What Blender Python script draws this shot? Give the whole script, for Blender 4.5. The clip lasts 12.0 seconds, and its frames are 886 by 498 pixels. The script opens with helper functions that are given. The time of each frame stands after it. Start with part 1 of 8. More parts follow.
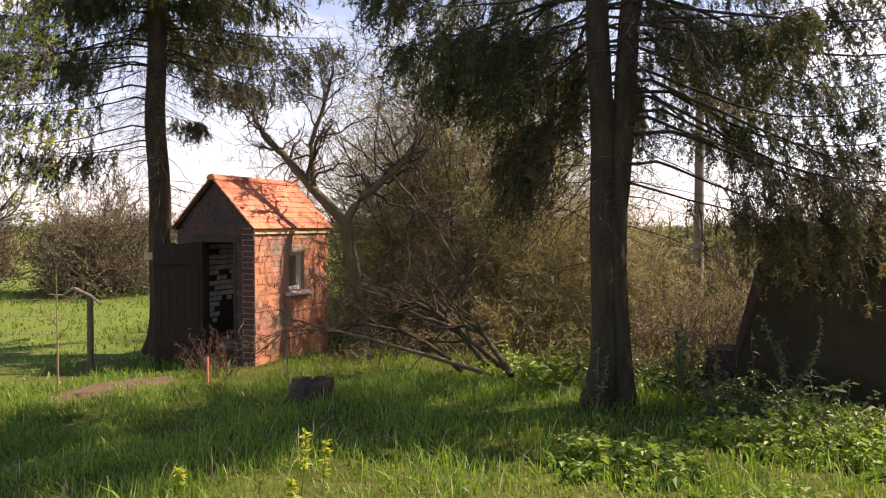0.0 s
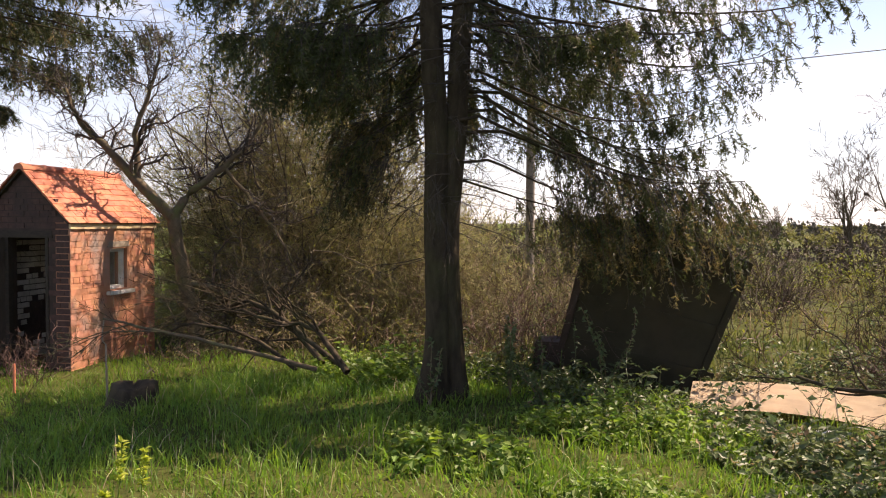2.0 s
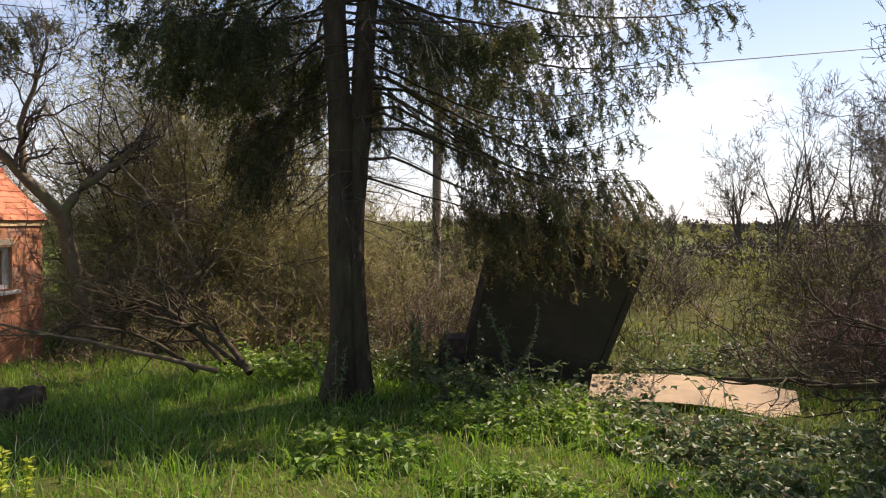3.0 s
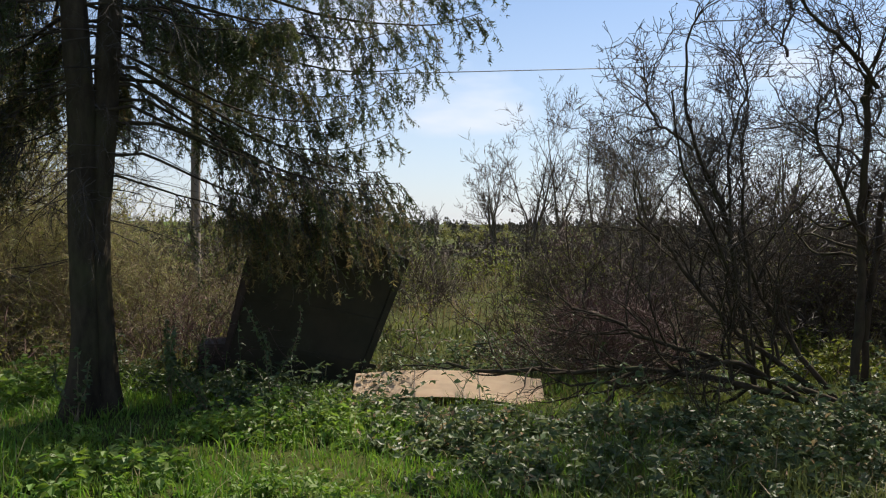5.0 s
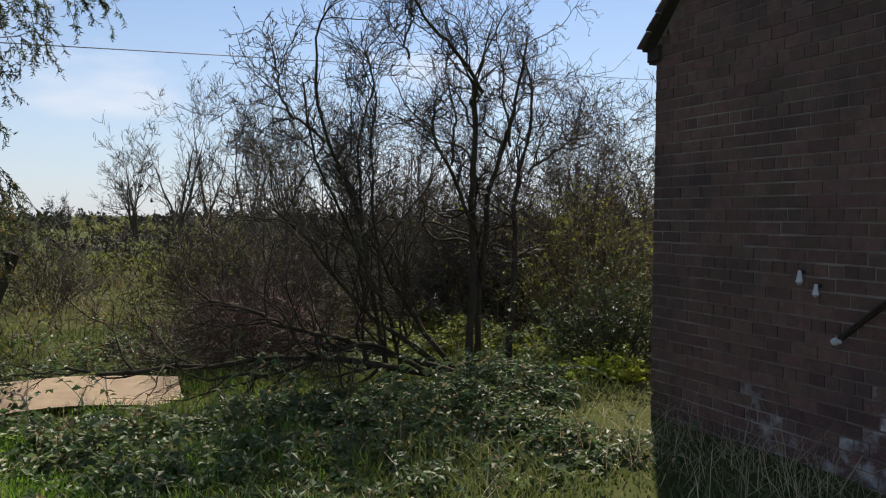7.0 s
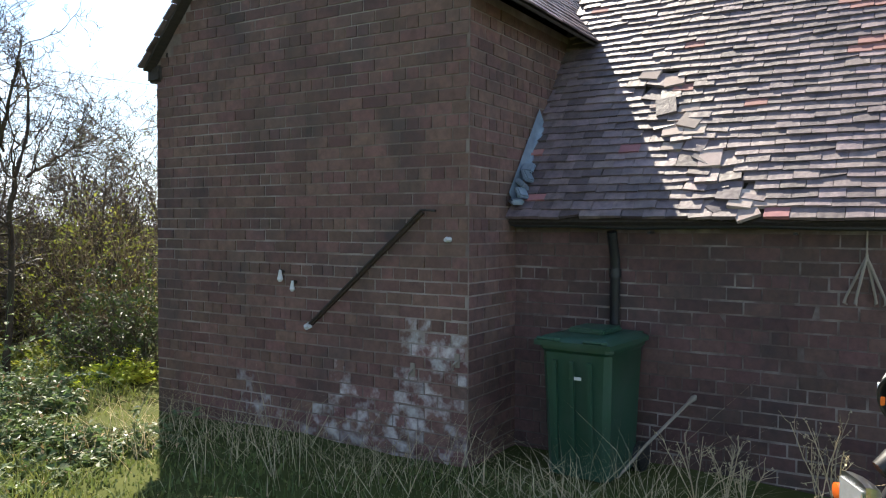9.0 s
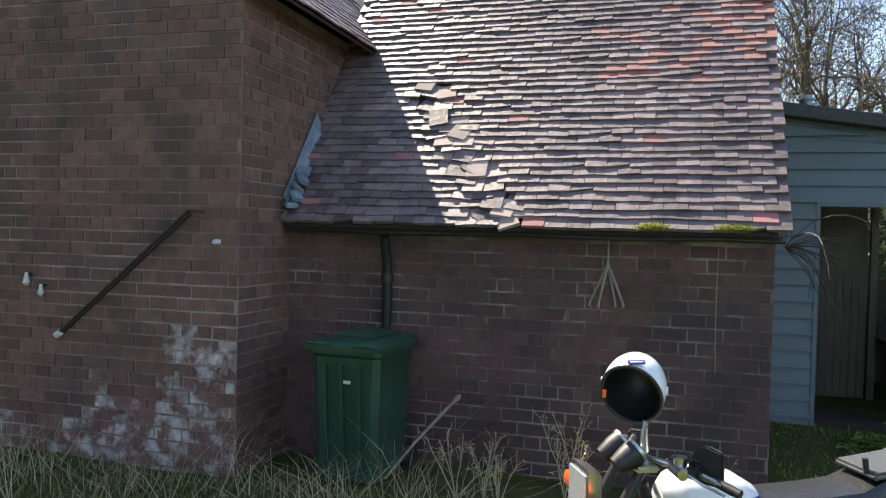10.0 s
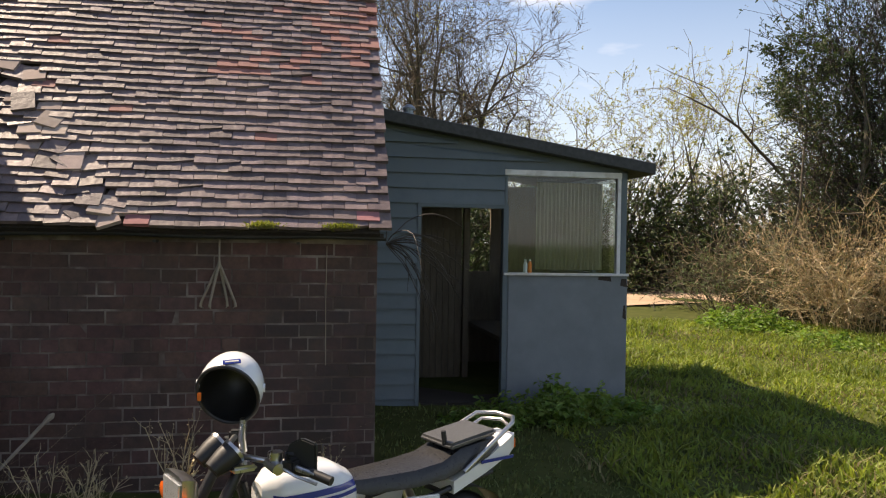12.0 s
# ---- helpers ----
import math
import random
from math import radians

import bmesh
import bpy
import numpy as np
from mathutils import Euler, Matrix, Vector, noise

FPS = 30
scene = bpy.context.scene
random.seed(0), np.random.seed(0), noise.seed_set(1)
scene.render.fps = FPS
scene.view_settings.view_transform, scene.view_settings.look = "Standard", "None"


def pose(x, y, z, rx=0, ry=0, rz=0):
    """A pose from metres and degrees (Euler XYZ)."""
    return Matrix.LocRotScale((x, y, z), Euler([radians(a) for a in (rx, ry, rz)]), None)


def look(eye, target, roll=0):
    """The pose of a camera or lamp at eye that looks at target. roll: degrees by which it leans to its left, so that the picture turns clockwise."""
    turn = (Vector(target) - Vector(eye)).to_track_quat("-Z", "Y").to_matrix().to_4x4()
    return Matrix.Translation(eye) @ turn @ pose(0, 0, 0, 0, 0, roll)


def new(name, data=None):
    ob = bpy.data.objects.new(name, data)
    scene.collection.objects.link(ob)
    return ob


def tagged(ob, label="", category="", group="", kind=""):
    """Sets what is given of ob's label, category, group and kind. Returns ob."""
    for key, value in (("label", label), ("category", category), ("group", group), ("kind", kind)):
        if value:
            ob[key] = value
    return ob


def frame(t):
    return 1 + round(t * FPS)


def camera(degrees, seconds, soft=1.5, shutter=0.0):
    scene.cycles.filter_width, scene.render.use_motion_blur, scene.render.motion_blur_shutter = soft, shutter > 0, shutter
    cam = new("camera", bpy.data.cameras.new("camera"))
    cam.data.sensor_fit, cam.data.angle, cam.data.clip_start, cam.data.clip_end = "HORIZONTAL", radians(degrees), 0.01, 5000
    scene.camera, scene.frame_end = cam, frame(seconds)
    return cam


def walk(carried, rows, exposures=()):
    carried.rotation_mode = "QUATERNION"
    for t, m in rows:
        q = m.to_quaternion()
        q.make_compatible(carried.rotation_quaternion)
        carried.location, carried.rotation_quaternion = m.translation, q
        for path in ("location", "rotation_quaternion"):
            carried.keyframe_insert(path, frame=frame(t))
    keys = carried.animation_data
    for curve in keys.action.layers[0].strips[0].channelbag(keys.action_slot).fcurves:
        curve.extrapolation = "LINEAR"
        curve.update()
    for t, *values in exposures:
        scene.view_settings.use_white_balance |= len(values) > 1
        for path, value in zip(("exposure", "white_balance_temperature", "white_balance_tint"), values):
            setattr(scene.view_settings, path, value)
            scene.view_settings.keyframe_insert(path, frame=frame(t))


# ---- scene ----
# camera and its walk
cam = camera(59.6, 12.0, soft=1.15)
ROWS = [
    (0, -0.024, 0.822, 1.655, 36.72, -1.81, 0.02),
    (0.5, -0.020, 0.839, 1.652, 34.40, -1.78, -0.09),
    (1, -0.011, 0.853, 1.647, 31.71, -1.96, -0.23),
    (1.5, -0.002, 0.862, 1.651, 28.55, -2.01, -0.38),
    (2, 0.012, 0.877, 1.649, 25.02, -2.03, -0.37),
    (2.5, 0.026, 0.886, 1.648, 21.70, -2.15, -0.40),
    (4.5, 0.073, 0.920, 1.656, 5.98, -1.92, -0.49),
    (5, 0.084, 0.903, 1.656, 1.16, -1.97, -0.62),
    (5.5, 0.108, 0.896, 1.657, -3.57, -2.03, -0.85),
    (6, 0.143, 0.897, 1.657, -8.10, -2.08, -0.77),
    (6.5, 0.179, 0.893, 1.657, -15.08, -1.94, -0.66),
    (7, 0.228, 0.896, 1.644, -24.12, -2.42, -0.33),
    (7.2, 0.232, 0.879, 1.639, -27.45, -2.73, -0.39),
    (8.8, -0.087, 0.297, 1.637, -55.38, -1.79, -0.28),
    (9, -0.088, 0.267, 1.652, -58.40, -1.67, -0.27),
    (9.5, -0.067, 0.187, 1.652, -66.24, -0.99, -0.93),
    (10, -0.040, 0.142, 1.649, -73.65, -1.07, -1.46),
    (10.5, -0.020, 0.099, 1.645, -81.00, -0.71, -1.48),
    (11, -0.004, 0.063, 1.644, -87.91, -0.70, -1.35),
    (11.5, 0.001, 0.030, 1.645, -94.67, -0.73, -1.28),
    (12, 0.000, -0.000, 1.646, -100.27, -0.57, -0.95),
]
EXPOSURES = [(0, 1.1, 8000, 28), (2.5, 0.9, 7600, 23), (4.5, 0.4, 6700, 13), (5.5, 0.28, 6600, 12), (6.5, 0.15, 6500, 12), (7.2, 0.27, 6500, 12), (8.8, 1.48, 6600, 8), (9.6, 1.6, 6650, 8), (10.2, 1.42, 6800, 9), (11, 0.78, 7300, 13), (12, 0.85, 7800, 16)]
walk(cam, [(t, pose(x, y, z, 90 + pitch, roll, yaw)) for t, x, y, z, yaw, pitch, roll in ROWS], EXPOSURES)

# sky and sun
SUN_EL = radians(50)
SUN_AZ = Vector((0.62, 0.785, 0)).normalized()
SUN_DIR = Vector((SUN_AZ.x * math.cos(SUN_EL), SUN_AZ.y * math.cos(SUN_EL), math.sin(SUN_EL)))
world = bpy.data.worlds.new("world")
world.use_nodes = True
scene.world = world
wn = world.node_tree
sky = wn.nodes.new("ShaderNodeTexSky")
sky.sky_type = "NISHITA"
sky.sun_disc = False
sky.sun_elevation = SUN_EL
sky.sun_rotation = math.atan2(SUN_AZ.x, SUN_AZ.y)
sky.dust_density = 0.15
sky.air_density = 0.9
sky.ozone_density = 1.5
wn.nodes["Background"].inputs["Strength"].default_value = 0.11
# thin scattered fair-weather cloud over the whole sky
tcw = wn.nodes.new("ShaderNodeTexCoord")
mpw = wn.nodes.new("ShaderNodeMapping")
mpw.inputs["Scale"].default_value = (1.0, 1.0, 3.2)
cld = wn.nodes.new("ShaderNodeTexNoise")
cld.inputs["Scale"].default_value, cld.inputs["Detail"].default_value, cld.inputs["Roughness"].default_value = 3.4, 5, 0.5
thr = wn.nodes.new("ShaderNodeMapRange")
thr.inputs["From Min"].default_value, thr.inputs["From Max"].default_value, thr.inputs["To Max"].default_value = 0.56, 0.74, 0.75
mixw = wn.nodes.new("ShaderNodeMix")
mixw.data_type = "RGBA"
mixw.inputs["B"].default_value = (8.5, 8.6, 8.8, 1)
wn.links.new(tcw.outputs["Generated"], mpw.inputs["Vector"])
wn.links.new(mpw.outputs["Vector"], cld.inputs["Vector"])
wn.links.new(cld.outputs["Fac"], thr.inputs["Value"])
wn.links.new(thr.outputs["Result"], mixw.inputs["Factor"])
wn.links.new(sky.outputs[0], mixw.inputs["A"])
# pale haze low in the sky all round
sepw = wn.nodes.new("ShaderNodeSeparateXYZ")
low_sky = wn.nodes.new("ShaderNodeMapRange")
low_sky.inputs["From Min"].default_value, low_sky.inputs["From Max"].default_value = 0.0, 0.3
low_sky.inputs["To Min"].default_value, low_sky.inputs["To Max"].default_value = 0.75, 0.0
haze = wn.nodes.new("ShaderNodeMix")
haze.data_type = "RGBA"
haze.inputs["B"].default_value = (4.3, 4.9, 5.9, 1)
wn.links.new(tcw.outputs["Generated"], sepw.inputs[0])
wn.links.new(sepw.outputs["Z"], low_sky.inputs["Value"])
wn.links.new(low_sky.outputs["Result"], haze.inputs["Factor"])
wn.links.new(mixw.outputs["Result"], haze.inputs["A"])
wn.links.new(haze.outputs["Result"], wn.nodes["Background"].inputs["Color"])
sun_data = bpy.data.lights.new("sun", "SUN")
sun_data.energy = 5.0
sun_data.angle = radians(0.6)
sun_data.color = (1.0, 0.91, 0.77)
sun = new("sun", sun_data)
sun.matrix_world = look(SUN_DIR * 60, (0, 0, 0))


# ---------- tools ----------
def thing(name, label, category, at=(0, 0, 0), group="", kind="", rz=0.0):
    ob = new(name)
    ob.empty_display_size = 0.1
    ob.matrix_world = pose(at[0], at[1], at[2], 0, 0, rz)
    return tagged(ob, label, category, group, kind)


def link(name, me, material, parent=None, label="", smooth=False):
    if isinstance(me, bmesh.types.BMesh):
        bm, me = me, bpy.data.meshes.new(name)
        bm.to_mesh(me)
        bm.free()
    if smooth:
        me.polygons.foreach_set("use_smooth", [True] * len(me.polygons))
    if material and not me.materials:
        me.materials.append(material)
    ob = new(name, me)
    if parent:
        ob.parent = parent
    if label:
        ob["label"] = label
    if parent and name in MANY:
        ob["kind"] = "stuff"
    return ob


MANY = {"limbwork", "twigwork", "bud_foliage", "stemwork", "foliage", "boughwork", "shootwork", "needle_foliage", "upper_foliage", "brown_foliage", "dead_twigwork", "stalkwork"}
part = link


def mesh_np(name, chunks):
    """One mesh out of (vertices, faces) arrays; each faces array has one width."""
    vs, loops, totals, off = [], [], [], 0
    for v, f in chunks:
        v = np.asarray(v, np.float32).reshape(-1, 3)
        f = np.asarray(f, np.int32)
        if not len(v) or not len(f):
            continue
        vs.append(v)
        loops.append((f + off).ravel())
        totals.append(np.full(len(f), f.shape[1], np.int32))
        off += len(v)
    me = bpy.data.meshes.new(name)
    v, l, n = np.concatenate(vs), np.concatenate(loops), np.concatenate(totals)
    me.vertices.add(len(v))
    me.vertices.foreach_set("co", v.ravel())
    me.loops.add(len(l))
    me.loops.foreach_set("vertex_index", l)
    me.polygons.add(len(n))
    me.polygons.foreach_set("loop_start", np.concatenate(([0], np.cumsum(n)[:-1])).astype(np.int32))
    me.polygons.foreach_set("loop_total", n)
    me.polygons.foreach_set("use_smooth", np.zeros(len(n), bool))
    me.update(calc_edges=True)
    return me


BOX_F = np.array([[0, 3, 2, 1], [4, 5, 6, 7], [0, 1, 5, 4], [1, 2, 6, 5], [2, 3, 7, 6], [3, 0, 4, 7]])


def box_np(x0, x1, y0, y1, z0, z1):
    return np.array([[x0, y0, z0], [x1, y0, z0], [x1, y1, z0], [x0, y1, z0], [x0, y0, z1], [x1, y0, z1], [x1, y1, z1], [x0, y1, z1]], float)


def add_box(bm, x0, x1, y0, y1, z0, z1, m=None):
    vs = [bm.verts.new(c if m is None else m @ Vector(c)) for c in map(tuple, box_np(x0, x1, y0, y1, z0, z1))]
    for f in BOX_F:
        bm.faces.new([vs[i] for i in f])
    return vs


def box(x0, x1, y0, y1, z0, z1, bevel=0.0, m=None, segments=2):
    bm = bmesh.new()
    add_box(bm, x0, x1, y0, y1, z0, z1, m)
    if bevel:
        bmesh.ops.bevel(bm, geom=list(bm.edges), offset=bevel, segments=segments, affect="EDGES")
    return bm


def prism(points, depth, axis, bevel=0.0):
    """A slab from a flat outline: points (a, b), pushed along axis x, y or z between depth[0] and depth[1]."""
    put = {"x": lambda a, b, d: (d, a, b), "y": lambda a, b, d: (a, d, b), "z": lambda a, b, d: (a, b, d)}[axis]
    bm = bmesh.new()
    lo = [bm.verts.new(put(a, b, depth[0])) for a, b in points]
    hi = [bm.verts.new(put(a, b, depth[1])) for a, b in points]
    bm.faces.new(lo[::-1])
    bm.faces.new(hi)
    for i in range(len(points)):
        j = (i + 1) % len(points)
        bm.faces.new((lo[i], lo[j], hi[j], hi[i]))
    bmesh.ops.recalc_face_normals(bm, faces=bm.faces)
    if bevel:
        bmesh.ops.bevel(bm, geom=list(bm.edges), offset=bevel, segments=2, affect="EDGES")
    return bm


def loft(rings, closed=True, caps=True):
    """Skin through rings of equal point counts."""
    bm = bmesh.new()
    vv = [[bm.verts.new(p) for p in r] for r in rings]
    n = len(rings[0])
    for a, b in zip(vv, vv[1:]):
        for i in range(n if closed else n - 1):
            j = (i + 1) % n
            bm.faces.new((a[i], a[j], b[j], b[i]))
    if caps and closed:
        bm.faces.new(vv[0][::-1])
        bm.faces.new(vv[-1])
    bmesh.ops.recalc_face_normals(bm, faces=bm.faces)
    return bm


def pipe(points, radii, sides=10, caps=True):
    """A round bar through points."""
    pts = [Vector(p) for p in points]
    if not hasattr(radii, "__len__"):
        radii = [radii] * len(pts)
    rings = []
    for i, p in enumerate(pts):
        d = (pts[min(i + 1, len(pts) - 1)] - pts[max(i - 1, 0)]).normalized()
        a = d.cross(Vector((0, 0, 1)) if abs(d.z) < 0.9 else Vector((1, 0, 0))).normalized()
        b = d.cross(a)
        rings.append([p + (a * math.cos(2 * math.pi * k / sides) + b * math.sin(2 * math.pi * k / sides)) * radii[i] for k in range(sides)])
    return loft(rings, caps=caps)


# growing things: arrays of shoots, level by level
def unit(v):
    return v / np.maximum(np.linalg.norm(v, axis=-1, keepdims=True), 1e-9)


def grow(rng, start, way, length, rad, k=5, wander=0.2, lift=0.0, tip=0.25):
    start, d = np.atleast_2d(np.asarray(start, float)), unit(np.atleast_2d(np.asarray(way, float)))
    n = len(start)
    length, rad = np.broadcast_to(length, n), np.broadcast_to(rad, n)
    pts = np.zeros((n, k + 1, 3))
    pts[:, 0] = start
    for i in range(k):
        d = unit(d + rng.normal(0, wander, (n, 3)) + np.array([0, 0, lift]))
        pts[:, i + 1] = pts[:, i] + d * (length / k)[:, None]
    return pts, rad[:, None] * np.linspace(1, tip, k + 1)[None]


def shoots(rng, pts, rad, per, lo=0.25, hi=1.0, angle=0.8, spread=0.25, up=0.0):
    """Starts, directions and radii of side shoots along polylines."""
    n, k = pts.shape[0], pts.shape[1] - 1
    u = rng.uniform(lo, hi, n * per) * k
    p = np.repeat(np.arange(n), per)
    i = np.minimum(u.astype(int), k - 1)
    f = (u - i)[:, None]
    a, b = pts[p, i], pts[p, i + 1]
    t = unit(b - a)
    side = unit(np.cross(t, rng.normal(0, 1, t.shape)))
    an = rng.normal(angle, spread, len(p))[:, None]
    d = unit(t * np.cos(an) + side * np.sin(an) + np.array([0, 0, up]))
    return a * (1 - f) + b * f, d, rad[p, i] * (1 - f[:, 0]) + rad[p, i + 1] * f[:, 0]


def tubes(pts, rad, sides=3):
    n, k = pts.shape[0], pts.shape[1]
    t = np.empty_like(pts)
    t[:, 1:-1] = pts[:, 2:] - pts[:, :-2]
    t[:, 0], t[:, -1] = pts[:, 1] - pts[:, 0], pts[:, -1] - pts[:, -2]
    t = unit(t)
    ref = np.where(np.abs(t[..., 2:3]) < 0.8, np.array([0, 0, 1.0]), np.array([1.0, 0, 0]))
    a = unit(np.cross(t, ref))
    b = np.cross(t, a)
    an = np.arange(sides) * 2 * np.pi / sides
    v = pts[:, :, None] + (a[:, :, None] * np.cos(an)[None, None, :, None] + b[:, :, None] * np.sin(an)[None, None, :, None]) * rad[:, :, None, None]
    base = (np.arange(n)[:, None, None] * k + np.arange(k - 1)[None, :, None]) * sides
    s = np.arange(sides)[None, None]
    s2 = (s + 1) % sides
    f = np.stack([base + s, base + s2, base + sides + s2, base + sides + s], -1).reshape(-1, 4)
    return v.reshape(-1, 3), f


def leaves(rng, pos, way, size, width=0.5, fold=0.25, flat=0.4):
    """Folded pointed leaves."""
    n = len(pos)
    d = unit(way)
    side = unit(np.cross(d, rng.normal(0, flat, (n, 3)) + np.array([0, 0, 1.0])))
    up = np.cross(side, d)
    s = (np.broadcast_to(size, n) * rng.uniform(0.6, 1.25, n))[:, None]
    mid = pos + d * s * 0.45
    v = np.stack([pos, mid + side * s * width * 0.5 + up * s * fold * 0.4, pos + d * s - up * s * 0.08, mid - side * s * width * 0.5 + up * s * fold * 0.4], 1)
    i = np.arange(n)[:, None] * 4
    return v.reshape(-1, 3), np.concatenate([i + np.array([[0, 2, 1]]), i + np.array([[0, 3, 2]])])


def spikes(rng, pos, way, size, width):
    """Single pointed needles."""
    n = len(pos)
    d = unit(way)
    side = unit(np.cross(d, rng.normal(0, 1, (n, 3))))
    s = (size * rng.uniform(0.6, 1.25, n))[:, None]
    v = np.stack([pos - side * s * width * 0.5, pos + side * s * width * 0.5, pos + d * s], 1)
    return v.reshape(-1, 3), np.arange(n)[:, None] * 3 + np.array([[0, 1, 2]])


def along(rng, pts, count, lo=0.1):
    """Random places on polylines, with directions that point a little sideways."""
    n, k = pts.shape[0], pts.shape[1] - 1
    p = rng.integers(0, n, count)
    u = rng.uniform(lo, 1, count) * k
    i = np.minimum(u.astype(int), k - 1)
    f = (u - i)[:, None]
    a, b = pts[p, i], pts[p, i + 1]
    return a * (1 - f) + b * f, unit(b - a)


def ground_z(x, y):
    """Height of the ground: near level, falling away beyond the trees on the field side."""
    x, y = np.asarray(x, float), np.asarray(y, float)
    s = np.clip((-x - 3.0) / 6.0, 0, 1)
    s = s * s * (3 - 2 * s)
    e = np.clip((x - 9.0) / 10.0, 0, 1)
    bumps = 0.025 * np.sin(1.7 * x + 0.6 * y) + 0.02 * np.sin(0.9 * x - 2.1 * y + 1) + 0.012 * np.sin(4.1 * x + 3.3 * y)
    dip = 0.2 * np.exp(-((x + 1.3) / 1.3) ** 2 - ((y - 9.0) / 0.8) ** 2)
    return -0.3 * s + 0.18 * e - dip + bumps * np.clip(1.2 - np.hypot(x, y) / 60, 0.15, 1)


# ---------- materials ----------
def mat(name, a, b, scale=8.0, rough=0.8, bump=0.3, metal=0.0, rnd=0.0, stain=None, stain_scale=1.2, stain_amount=0.5, rand_from="object", coat=0.0, spec=0.5, leafy=0.0, stretch=(1, 1, 1), bump_scale=None):
    m = bpy.data.materials.new(name)
    m.use_nodes = True
    nt = m.node_tree
    bsdf = nt.nodes["Principled BSDF"]
    N = lambda kind: nt.nodes.new(kind)
    tc = N("ShaderNodeNewGeometry")
    mp = N("ShaderNodeMapping")
    mp.inputs["Scale"].default_value = stretch
    nt.links.new(tc.outputs["Position"], mp.inputs["Vector"])
    vec = mp.outputs["Vector"]
    n1 = N("ShaderNodeTexNoise")
    n1.inputs["Scale"].default_value, n1.inputs["Detail"].default_value, n1.inputs["Roughness"].default_value = scale, 6, 0.65
    nt.links.new(vec, n1.inputs["Vector"])
    r1 = N("ShaderNodeMapRange")
    r1.inputs["From Min"].default_value, r1.inputs["From Max"].default_value = 0.3, 0.7
    nt.links.new(n1.outputs["Fac"], r1.inputs["Value"])
    mx = N("ShaderNodeMix")
    mx.data_type = "RGBA"
    mx.inputs["A"].default_value, mx.inputs["B"].default_value = (*a, 1), (*b, 1)
    nt.links.new(r1.outputs["Result"], mx.inputs["Factor"])
    col = mx.outputs["Result"]
    if stain:
        n2 = N("ShaderNodeTexNoise")
        n2.inputs["Scale"].default_value, n2.inputs["Detail"].default_value, n2.inputs["Roughness"].default_value = stain_scale, 5, 0.6
        nt.links.new(tc.outputs["Position"], n2.inputs["Vector"])
        r2 = N("ShaderNodeMapRange")
        r2.inputs["From Min"].default_value, r2.inputs["From Max"].default_value = 0.48, 0.68
        r2.inputs["To Max"].default_value = stain_amount
        nt.links.new(n2.outputs["Fac"], r2.inputs["Value"])
        m2 = N("ShaderNodeMix")
        m2.data_type = "RGBA"
        m2.inputs["B"].default_value = (*stain, 1)
        nt.links.new(r2.outputs["Result"], m2.inputs["Factor"])
        nt.links.new(col, m2.inputs["A"])
        col = m2.outputs["Result"]
    if rnd:
        if rand_from == "object":
            src = N("ShaderNodeObjectInfo").outputs["Random"]
        else:
            src = N("ShaderNodeNewGeometry").outputs["Random Per Island"]
        rr = N("ShaderNodeMapRange")
        rr.inputs["To Min"].default_value, rr.inputs["To Max"].default_value = 1 - rnd, 1 + rnd
        nt.links.new(src, rr.inputs["Value"])
        hs = N("ShaderNodeHueSaturation")
        r3 = N("ShaderNodeMapRange")
        r3.inputs["To Min"].default_value, r3.inputs["To Max"].default_value = 0.5 - rnd * 0.06, 0.5 + rnd * 0.06
        wob = N("ShaderNodeMath")
        wob.operation = "FRACT"
        mul = N("ShaderNodeMath")
        mul.operation = "MULTIPLY"
        mul.inputs[1].default_value = 7.31
        nt.links.new(src, mul.inputs[0])
        nt.links.new(mul.outputs[0], wob.inputs[0])
        nt.links.new(wob.outputs[0], r3.inputs["Value"])
        nt.links.new(r3.outputs["Result"], hs.inputs["Hue"])
        nt.links.new(rr.outputs["Result"], hs.inputs["Value"])
        nt.links.new(col, hs.inputs["Color"])
        col = hs.outputs["Color"]
    nt.links.new(col, bsdf.inputs["Base Color"])
    bsdf.inputs["Metallic"].default_value = metal
    bsdf.inputs["Specular IOR Level"].default_value = spec
    bsdf.inputs["Coat Weight"].default_value = coat
    ro = N("ShaderNodeMapRange")
    ro.inputs["To Min"].default_value, ro.inputs["To Max"].default_value = max(rough - 0.1, 0.02), min(rough + 0.1, 1)
    nt.links.new(n1.outputs["Fac"], ro.inputs["Value"])
    nt.links.new(ro.outputs["Result"], bsdf.inputs["Roughness"])
    if bump:
        bp = N("ShaderNodeBump")
        bp.inputs["Strength"].default_value = bump
        bp.inputs["Distance"].default_value = 0.01
        if bump_scale:
            n3 = N("ShaderNodeTexNoise")
            n3.inputs["Scale"].default_value, n3.inputs["Detail"].default_value = bump_scale, 4
            nt.links.new(vec, n3.inputs["Vector"])
            nt.links.new(n3.outputs["Fac"], bp.inputs["Height"])
        else:
            nt.links.new(n1.outputs["Fac"], bp.inputs["Height"])
        nt.links.new(bp.outputs["Normal"], bsdf.inputs["Normal"])
    if leafy:
        tr = N("ShaderNodeBsdfTranslucent")
        hs2 = N("ShaderNodeHueSaturation")
        hs2.inputs["Saturation"].default_value, hs2.inputs["Value"].default_value = 1.1, 1.5
        nt.links.new(col, hs2.inputs["Color"])
        nt.links.new(hs2.outputs["Color"], tr.inputs["Color"])
        ms = N("ShaderNodeMixShader")
        ms.inputs["Fac"].default_value = leafy
        nt.links.new(bsdf.outputs[0], ms.inputs[1])
